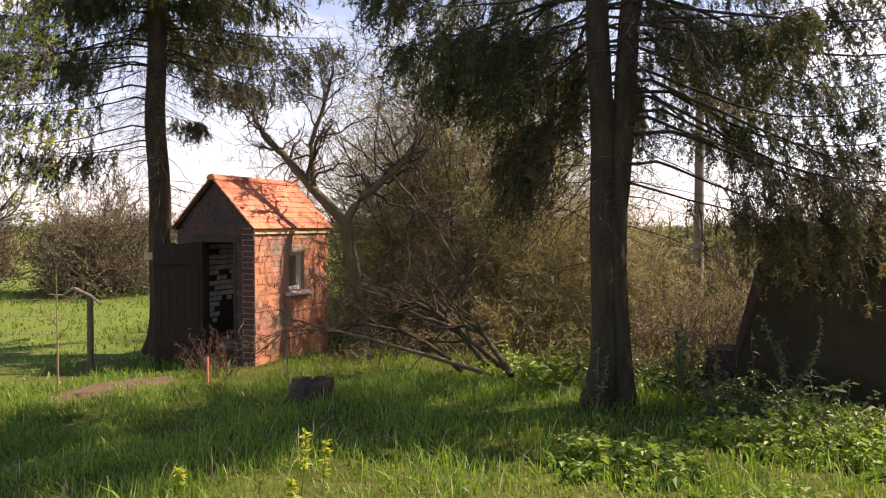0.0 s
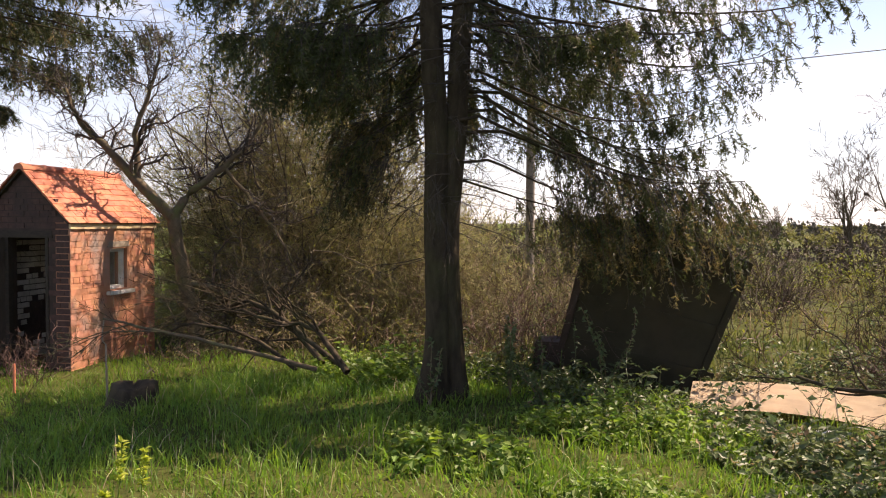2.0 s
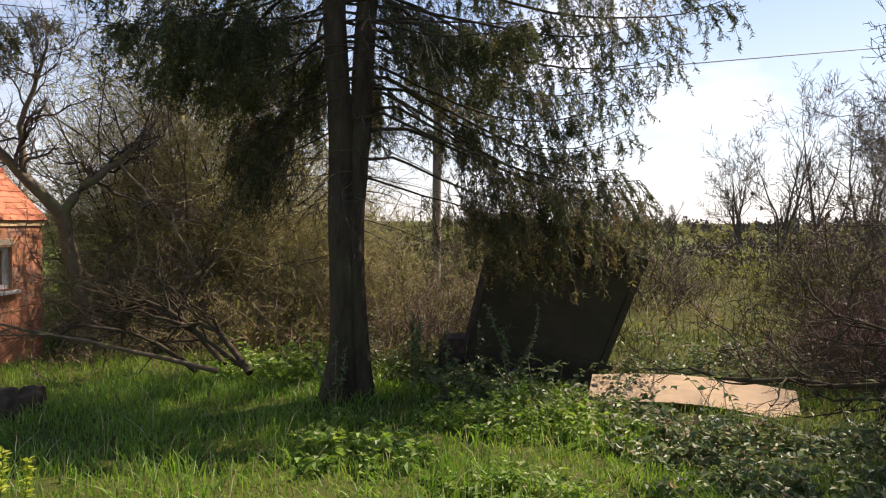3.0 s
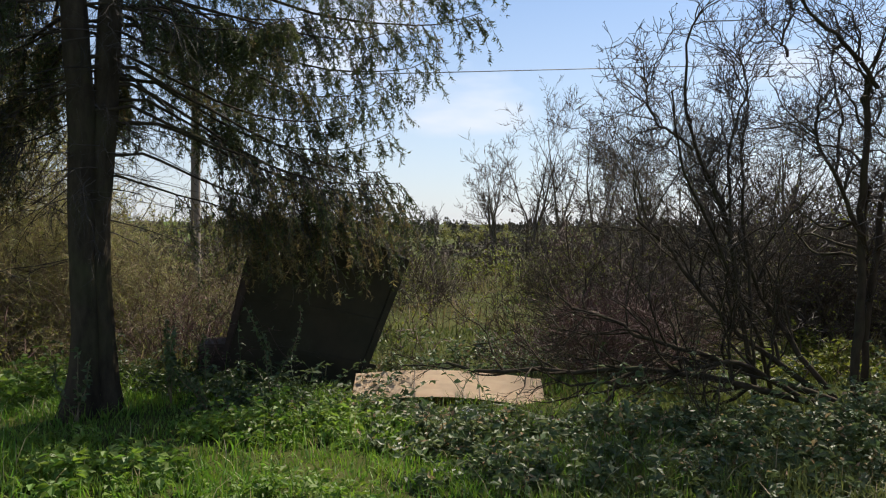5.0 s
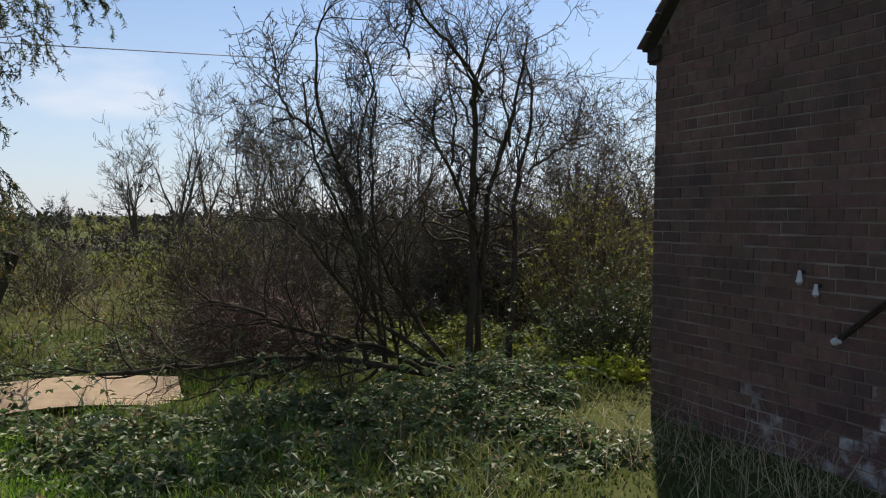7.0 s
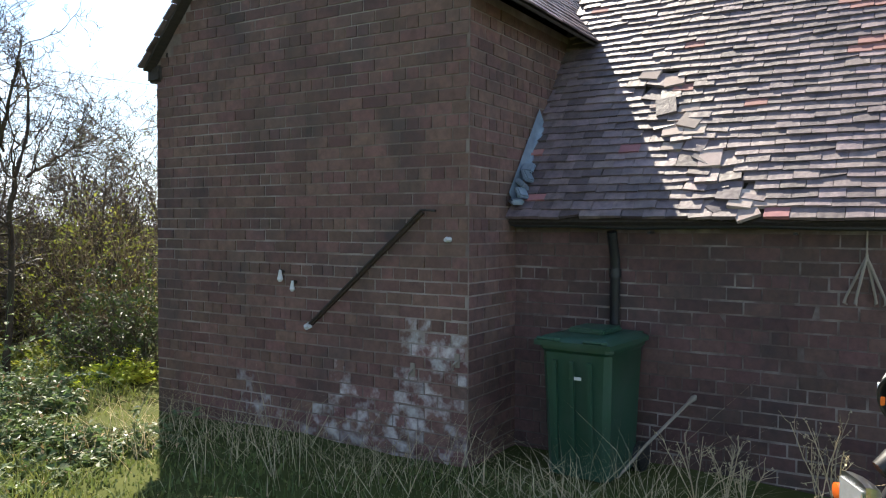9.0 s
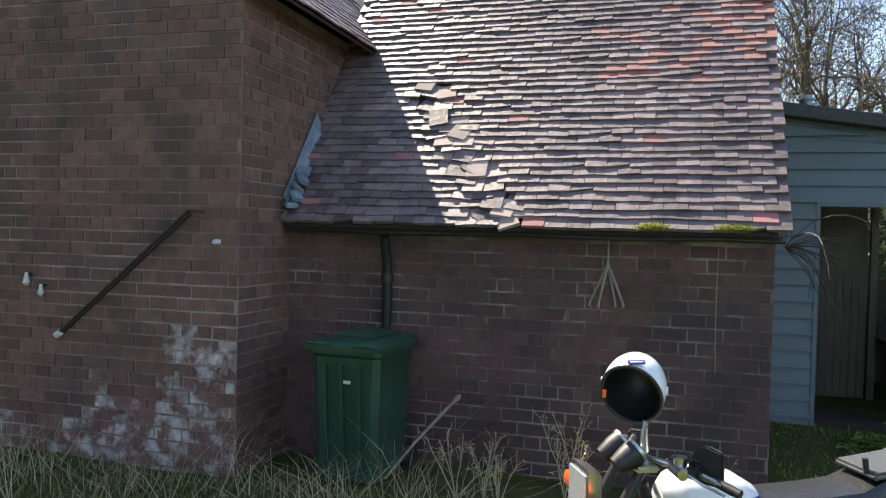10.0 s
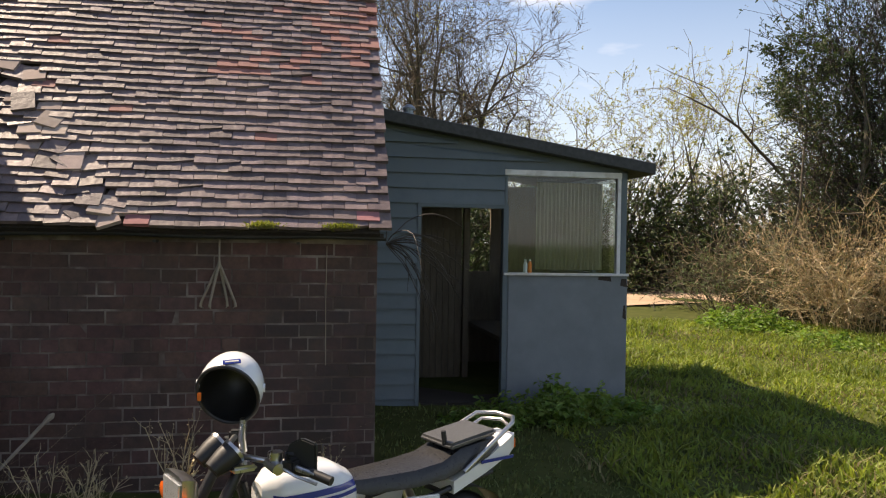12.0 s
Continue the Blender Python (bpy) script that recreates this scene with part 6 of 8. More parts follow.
def fir(name, label, at, height, seed, stems, toward, near_low, low, spread, boughs, count=60, fine=1.0, group=""):
    """A spruce: furrowed stems, boughs that slope down and lift at the tip, and shoots hanging from them like curtains.
    stems: rows of (dx, dy, radius, lean x, lean y, base height). boughs: rows of (height, heading, length, slope, lift,
    where the shoots begin, how far they hang, share of brown) for the low ones; the rest of the crown is filled above low."""
    rng = np.random.default_rng(seed)
    t = plant(name, label, "conifer", at, group)
    trunks = []
    for i, (dx, dy, rad, lx, ly, z0) in enumerate(stems):
        k = 34
        z = np.concatenate([np.linspace(z0, 4.0, 24), np.linspace(4.4, height * (1 - 0.06 * i), 10)])
        f = (z - z0) / (height - z0)
        wob = 0.025 * np.sin(z * 1.3 + i * 2) + 0.012 * np.sin(z * 3.1)
        p = np.stack([dx + lx * np.maximum(z - 0.9, 0) + wob, dy + ly * np.maximum(z - 0.9, 0) + wob * 0.6, z], 1)[None]
        r = (rad * (1 - f) ** 0.8 + 0.012 + 0.05 * np.exp(-np.maximum(z, 0) * 4))[None]
        v, fc = tubes(p, r, 28)
        # furrowed, uneven bark with a flared foot
        vv = v.reshape(k, 28, 3)
        an = np.arange(28) * 2 * np.pi / 28
        foot = np.exp(-np.maximum(z, 0) * 4)[:, None]
        ridge = 0.045 * np.sin(an * 9 + np.sin(z * 1.1)[:, None]) + 0.04 * np.sin(an * 5 + 1.7 * np.sin(z * 0.7)[:, None])
        bulge = 1 + ridge + rng.normal(0, 0.022, (k, 28)) + 0.35 * foot * np.maximum(0, np.cos(an * 2.5 + i))[None]
        vv = p[0][:, None] + (vv - p[0][:, None]) * bulge[..., None]
        trunks.append(p[0])
        part("trunk", mesh_np("trunk", [(vv.reshape(-1, 3), fc)]), M_FIRBARK, t, smooth=True)
    # boughs of the crown above the low ones
    toward = np.array([*toward, 0.0])
    rows = [list(b) for b in boughs]
    for z in np.concatenate([rng.uniform(low, 5.6, count), 5.6 + (height * 0.97 - 5.6) * rng.uniform(0, 1, 165) ** 1.4]):
        a = rng.uniform(0, 2 * np.pi)
        if math.cos(a) * toward[0] + math.sin(a) * toward[1] > 0.3 and z < near_low:
            continue
        thin = 0.5 if math.cos(a) * 0.785 - math.sin(a) * 0.62 > 0.2 and z < 7.5 else 1.0
        rows.append([z, a, thin * spread * max(1.1 - z / height, 0.06) ** 0.7 * rng.uniform(0.65, 1.1), rng.uniform(-0.3, -0.08), 0.3, rng.uniform(0.1, 0.3), rng.uniform(0.5, 0.9), 0.1])
    z, a, ln, slope, up, first, hang, brown = np.array(rows, float).T
    n = len(z)
    which = rng.integers(0, len(trunks), n)
    st = np.stack([np.array([np.interp(zz, trunks[w][:, 2], trunks[w][:, c]) for zz, w in zip(z, which)]) for c in range(2)] + [z], 1)
    k = 14
    pts = np.zeros((n, k + 1, 3))
    pts[:, 0] = st
    head = a.copy()
    for i in range(k):
        f = i / (k - 1)
        head += rng.normal(0, 0.085, n)
        rise = np.where(f < 0.12, 0.1, slope * (1 - f * f) + up * f ** 3) + rng.normal(0, 0.05, n)
        pts[:, i + 1] = pts[:, i] + unit(np.stack([np.cos(head), np.sin(head), rise], 1)) * (ln / k)[:, None]
    rb = (0.005 + 0.005 * ln)[:, None] * np.linspace(1, 0.3, k + 1)[None] ** 1.4
    part("boughwork", mesh_np("boughwork", [tubes(pts, rb, 6)]), M_FIRBARK, t, smooth=True)

    def sprays(sel, per, sub, needles, size, name_, core):
        pp, m = pts[sel], int(sel.sum())
        if not m:
            return
        own = np.repeat(np.arange(m), per)
        u = first[sel][own] + (1 - first[sel][own]) * rng.uniform(0, 1, m * per) ** 0.85
        i = np.minimum((u * k).astype(int), k - 1)
        f = (u * k - i)[:, None]
        p0, p1 = pp[own, i], pp[own, i + 1]
        ahead = unit(p1 - p0)
        side = unit(np.cross(ahead, np.array([0, 0, 1.0]))) * rng.choice([-1, 1], len(own))[:, None]
        w = ahead * rng.uniform(0.2, 0.9, (len(own), 1)) + side * rng.uniform(0.1, 0.8, (len(own), 1)) + np.array([0, 0, -0.55])
        length = np.clip(hang[sel][own] * rng.uniform(0.35, 1.1, len(own)) * (1.1 - 0.45 * u), 0.1, 1.3)
        q2, r2 = grow(rng, p0 * (1 - f) + p1 * f, w, length, 0.0042, 6, 0.13, -0.26, 0.35)
        s, w3, _ = shoots(rng, q2, r2, sub, 0.04, 1.0, 0.62, 0.22)
        w3 = unit(w3 * np.array([1, 1, 0.7]) + np.array([0, 0, -0.35]))
        q3, r3 = grow(rng, s, w3, rng.uniform(0.05, 0.13, len(s)) * size / 0.04, 0.0018, 2, 0.14, -0.12, 0.3)
        dead = np.repeat(rng.random(len(own)) < brown[sel][own], sub)
        bare = rng.random(len(q3)) < np.where(dead, 0.25, 0.0)
        for mask, nm, mt in ((~dead, name_, M_NEEDLE), (dead & ~bare, "brown_foliage", M_DEADNEEDLE)):
            if not mask.any():
                continue
            g = q3[mask]
            pos, way = along(rng, g, int(len(g) * needles), 0.0)
            out = unit(way * 0.75 + unit(np.cross(way, rng.normal(0, 1, way.shape))))
            part(nm, mesh_np(nm, [thorns(rng, g, core), spikes(rng, pos, out, size, 0.27)]), mt, t)
        part("shootwork", mesh_np("shootwork", [tubes(q2, r2, 3), thorns(rng, q3[bare], 0.004)]), M_TWIGDARK, t)

    low_z = z < 5.6
    sprays(low_z, int(54 * fine), 11, 7.5 if fine >= 1 else 5.5, 0.045 if fine >= 1 else 0.058, "needle_foliage", 0.006 if fine >= 1 else 0.012)
    mid_z = ~low_z & (z < 7.2)
    sprays(mid_z, 18, 10, 2.5, 0.065, "needle_foliage", 0.03)
    sprays(~low_z & ~mid_z, 16, 8, 0.3, 0.075, "upper_foliage", 0.19)
    # bare dead twigs round the trunk
    m = 90
    zz = rng.uniform(1.3, 4.5, m)
    an = rng.uniform(0, 2 * np.pi, m)
    st = np.stack([np.interp(zz, trunks[-1][:, 2], trunks[-1][:, 0]), np.interp(zz, trunks[-1][:, 2], trunks[-1][:, 1]), zz], 1)
    p, r = grow(rng, st, np.stack([np.cos(an), np.sin(an), np.full(m, -0.15)], 1), rng.uniform(0.4, 1.5, m), 0.006, 8, 0.14, -0.05, 0.2)
    s, w, rr = shoots(rng, p, r, 9, 0.2, 1, 0.9, 0.3)
    p2, r2 = grow(rng, s, w, rng.uniform(0.1, 0.5, len(s)), 0.0022, 4, 0.22, -0.22, 0.5)
    s, w, rr = shoots(rng, p2, r2, 4, 0.2, 1, 0.8, 0.3)
    p3, r3 = grow(rng, s, w, rng.uniform(0.05, 0.15, len(s)), 0.0015, 1, 0.2, -0.1, 0.6)
    part("dead_twigwork", mesh_np("dead_twigwork", [tubes(p, r, 4), tubes(p2, r2, 3), thorns(rng, p3, 0.004)]), M_TWIGDARK, t)
    return t


def limbed_tree(name, label, at, right, limbs, seed, bark, twig, per=14, branch=0.8, bud=0.02, buds=6000, bud_mat=None, lift=0.1, group=""):
    """A bare tree from its main limbs, each (start radius, end radius, (along, height) ...), with crooked side branches,
    spurs and fat buds."""
    rng = np.random.default_rng(seed)
    t = plant(name, label, "tree", at, group)
    rt = np.array([*right, 0.0])
    back = np.array([-right[1], right[0], 0.0])
    ps, rs = [], []
    for j, (r0, r1, rows) in enumerate(limbs):
        c = np.array([rt * u + back * (0.22 * math.sin(j * 2.1 + z * 0.9) + 0.12 * (j % 3 - 1) * min(z, 2)) + np.array([0, 0, z]) for u, z in rows])
        f = np.linspace(0, len(c) - 1, 22)
        p = np.stack([np.interp(f, np.arange(len(c)), c[:, q]) for q in range(3)], 1)
        p[1:-1] = (p[:-2] + 2 * p[1:-1] + p[2:]) / 4
        p[1:] += np.cumsum(rng.normal(0, 0.013, (21, 3)), 0)
        r = np.linspace(r0, r1, 22) * 0.72 * (1 + rng.normal(0, 0.05, 22))
        part("trunk" if rows[0][1] < 0.3 else "limb", mesh_np("limb", [tubes(p[None], r[None], 9)]), bark, t, smooth=True)
        ps.append(p)
        rs.append(r)
    p0, r0 = np.stack(ps), np.stack(rs)
    s, w, q = shoots(rng, p0, r0, per, 0.1, 1.0, 0.85, 0.3, lift)
    p1, r1 = grow(rng, s, w, branch * rng.uniform(0.35, 1.1, len(s)), np.clip(q * 0.5, 0.006, 0.02), 9, 0.34, lift * 0.6, 0.35)
    part("limbwork", mesh_np("limbwork", [tubes(p1, r1, 5)]), bark, t, smooth=True)
    s, w, q = shoots(rng, p1, r1, 7, 0.12, 1.0, 0.8, 0.3, 0.1)
    p2, r2 = grow(rng, s, w, branch * 0.36 * rng.uniform(0.3, 1.1, len(s)), np.clip(q * 0.6, 0.0032, 0.008), 5, 0.34, lift * 0.5, 0.6)
    s, w, q = shoots(rng, p2, r2, 4, 0.1, 1.0, 0.9, 0.3, 0.15)
    p3, r3 = grow(rng, s, w, branch * 0.1 * rng.uniform(0.3, 1.2, len(s)), 0.0028, 2, 0.3, 0.1, 0.8)
    part("twigwork", mesh_np("twigwork", [tubes(p2, r2, 3), tubes(p3, r3, 3)]), twig, t)
    if buds:
        n = len(p3)
        pick = rng.integers(0, n, buds)
        pos = p3[pick, -1]
        way = unit(p3[pick, -1] - p3[pick, -2]) + rng.normal(0, 0.35, (buds, 3))
        part("bud_foliage", mesh_np("bud_foliage", [leaves(rng, pos, way, bud, 0.5)]), bud_mat or twig, t)
    return t


def crown_bush(name, label, at, size, height, seed, clusters, twig=None, leaf=0, leaf_size=0.03, leaf_mat=None, r=0.004, skirt=0.0, group="", category="bush", stems=14, reach=0.34, per=5, fine=3, bark=None, ragged=0.18, kind="", segs=1, kink=0.25, loose=0.65, stem_r=0.012):
    """A dense rounded mass of twigs: stems, then sprays filling an uneven dome."""
    rng = np.random.default_rng(seed)
    t = plant(name, label, category, at, group, kind)
    an, q = rng.uniform(0, 2 * np.pi, clusters), rng.uniform(0, 1, clusters) ** 0.4
    el = np.arcsin(rng.uniform(skirt, 1, clusters))
    lump = 1 + ragged * (np.sin(an * 3 + seed) * np.cos(el * 4 + seed) + 0.6 * np.sin(an * 7 + el * 5))
    q = q * lump
    c = np.stack([np.cos(an) * np.cos(el) * size[0] * q, np.sin(an) * np.cos(el) * size[1] * q, np.sin(el) * height * 0.93 * q], 1)
    c[:, 2] = np.maximum(c[:, 2], 0.1)
    way = unit(c / np.array([size[0], size[1], height]) + np.array([0, 0, 0.5]))
    m = clusters * per
    p1, r1 = grow(rng, np.repeat(c, per, 0) + rng.normal(0, 0.08, (m, 3)), np.repeat(way, per, 0) + rng.normal(0, loose, (m, 3)), height * 0.1 + reach * rng.uniform(0.4, 1.2, m), r * 1.3, segs, kink, 0.0, 0.5)
    chunks = [tubes(p1, r1, 3)]
    tips = p1
    if fine:
        s, w, rr = shoots(rng, p1, r1, fine, 0.1, 1, 0.8, 0.3)
        p2, r2 = grow(rng, s, w, reach * rng.uniform(0.2, 0.8, len(s)), r, 1, 0.3, 0.0, 0.6)
        chunks.append(thorns(rng, p2, r * 2.6))
        tips = p2
    part("twigwork", mesh_np("twigwork", chunks), twig or M_TWIG, t)
    if stems:
        an = rng.uniform(0, 2 * np.pi, stems)
        el = rng.uniform(0.5, 1.4, stems)
        d = np.stack([np.cos(an) * np.cos(el), np.sin(an) * np.cos(el), np.sin(el)], 1)
        p0, r0 = grow(rng, np.stack([np.cos(an) * 0.2 * size[0], np.sin(an) * 0.2 * size[1], np.full(stems, -0.05)], 1), d, np.hypot(np.cos(el) * max(size), np.sin(el) * height) * 0.85, stem_r * height, 10, 0.17, 0.0, 0.3)
        s, w, rr = shoots(rng, p0, r0, 7, 0.2, 1, 0.7, 0.3)
        pb, rb = grow(rng, s, w, height * 0.32 * rng.uniform(0.4, 1.1, len(s)), rr * 0.6, 5, 0.2, 0.02, 0.3)
        part("stemwork", mesh_np("stemwork", [tubes(p0, r0, 6), tubes(pb, rb, 4)]), bark or M_BARK, t, smooth=True)
    if leaf:
        pos, wy = along(rng, tips, leaf, 0.0)
        part("foliage", mesh_np("foliage", [leaves(rng, pos, wy + rng.normal(0, 0.7, wy.shape), leaf_size, 0.55)]), leaf_mat or M_BUD, t)
    return t


def leaf_clump(name, label, at, size, height, seed, count, leaf_size, material, stems=0, category="weeds", kind="", width=0.6):
    """Low leafy growth, uneven on top."""
    rng = np.random.default_rng(seed)
    t = plant(name, label, category, at, kind=kind)
    n = stems or max(count // 22, 8)
    an, q = rng.uniform(0, 2 * np.pi, n), np.sqrt(rng.uniform(0, 1, n))
    x, y = np.cos(an) * q * size[0], np.sin(an) * q * size[1]
    z = ground_z(at[0] + x, at[1] + y) - float(ground_z(at[0], at[1]))
    h = height * (0.35 + 0.65 * (1 - q ** 2)) * rng.uniform(0.5, 1.15, n)
    p, r = grow(rng, np.stack([x, y, z - 0.03], 1), np.stack([np.cos(an) * q * 0.5, np.sin(an) * q * 0.5, np.ones(n)], 1) + rng.normal(0, 0.25, (n, 3)), h, 0.004, 5, 0.16, -0.05, 0.5)
    part("stalkwork", mesh_np("stalkwork", [tubes(p, r, 3)]), M_BRAMBLE if material is M_BRAMBLE else M_NETTLE, t)
    pos, way = along(rng, p, count, 0.15)
    an = rng.uniform(0, 2 * np.pi, count)
    w = np.stack([np.cos(an), np.sin(an), rng.normal(-0.05, 0.35, count)], 1)
    part("foliage", mesh_np("foliage", [leaves(rng, pos + w * 0.02, w, leaf_size, width, 0.3, 0.5)]), material, t)
    if material is M_BRAMBLE:
        pos, way = along(rng, p, count // 6, 0.0)
        part("foliage", mesh_np("foliage", [leaves(rng, pos, rng.normal(0, 1, way.shape), leaf_size * 0.8, width)]), M_DEADLEAF, t, "withered brown leaves")
        a, b, e = grow_canes(rng, size, height, at)
        part("stalkwork", mesh_np("stalkwork", [tubes(a, b, 3), leaves(rng, e[0], e[1], leaf_size, width, 0.3, 0.5)]), M_BRAMBLE, t, "arching bramble canes")
    return t


def grow_canes(rng, size, height, at):
    """Bramble canes that arch out of a patch, and the leaves along them."""
    m = 14
    an, q = rng.uniform(0, 2 * np.pi, m), rng.uniform(0.2, 0.9, m)
    x, y = np.cos(an) * q * size[0], np.sin(an) * q * size[1]
    z = ground_z(at[0] + x, at[1] + y) - float(ground_z(at[0], at[1]))
    p, r = grow(rng, np.stack([x, y, z], 1), rng.normal(0, 0.6, (m, 3)) + np.array([0, 0, 1.1]), height * rng.uniform(1.2, 2.4, m), 0.0035, 9, 0.1, -0.16, 0.5)
    pos, way = along(rng, p, m * 14, 0.15)
    return p, r, (pos, rng.normal(0, 1, way.shape) * np.array([1, 1, 0.4]))


def grass_patch(name, label, material, count, region, seed, h0, h1, width=0.006, mask=None, lean=0.35):
    """Blades on the ground, region (x0, x1, y0, y1); mask(x, y) gives the share that stays."""
    rng = np.random.default_rng(seed)
    x, y = rng.uniform(region[0], region[1], count), rng.uniform(region[2], region[3], count)
    if mask is not None:
        keep = rng.random(count) < mask(x, y)
        x, y = x[keep], y[keep]
    n = len(x)
    z = ground_z(x, y)
    tuft = 0.55 + 0.45 * np.sin(x * 3.1 + 1.7 * np.sin(y * 2.3)) * np.sin(y * 2.7 + 1.3 * np.sin(x * 1.9))
    h = rng.uniform(h0, h1, n) * (0.3 + 0.95 * tuft)
    an = rng.uniform(0, 2 * np.pi, n)
    side = np.stack([np.cos(an), np.sin(an), np.zeros(n)], 1) * (width * rng.uniform(0.6, 1.4, n))[:, None]
    an2 = rng.uniform(0, 2 * np.pi, n)
    bend = np.stack([np.cos(an2), np.sin(an2), np.zeros(n)], 1) * (h * np.abs(rng.normal(0, lean, n)))[:, None]
    b = np.stack([x, y, z - 0.01], 1)
    up = np.array([0, 0, 1.0])
    m = b + up * (h * 0.55)[:, None] + bend * 0.35
    tp = b + up * h[:, None] * 0.95 + bend
    v = np.stack([b - side, b + side, m + side * 0.75, m - side * 0.75, tp], 1).reshape(-1, 3)
    i = np.arange(n)[:, None] * 5
    ob = link(name, mesh_np(name, [(v, i + np.array([[0, 1, 2, 3]]))]), material)
    # tips share the blades' mesh
    me = mesh_np(name, [(v, i + np.array([[0, 1, 2, 3]])), (v.reshape(n, 5, 3)[:, 2:5].reshape(-1, 3), np.arange(n)[:, None] * 3 + np.array([[0, 2, 1]]))])
    me.materials.append(material)
    old = ob.data
    ob.data = me
    bpy.data.meshes.remove(old)
    return tagged(ob, label, "grass", kind="stuff")


def off_house(x, y):
    house = (x > 4.4) & (y > -0.6) & (y < 6.4)
    shed = (x > 7.6) & (y < -0.3) & (y > -3.5)
    c, s = math.cos(radians(14)), math.sin(radians(14))
    lx, ly = (x + 8.36) * c + (y - 7.71) * s, -(x + 8.36) * s + (y - 7.71) * c
    out = (lx > -1.35) & (lx < 0.03) & (ly > -0.03) & (ly < 1.95)
    lane = np.abs((x - 19.5) * 0.95 + (y + 8.0) * 0.32) < 1.7
    return ~(house | shed | out | lane)


FAR_TREES = ((2.2, 44, 5.4, 1.3), (4.0, 43.5, 6.8, 1.5), (5.9, 43, 7.6, 1.6), (7.7, 42, 7.2, 1.6), (9.6, 41, 7.0, 1.8), (12.5, 39, 7.0, 2.0), (15.5, 38, 6.6, 2.2), (-1.5, 60, 2.6, 1.6), (-14, 50, 4.0, 2.0))


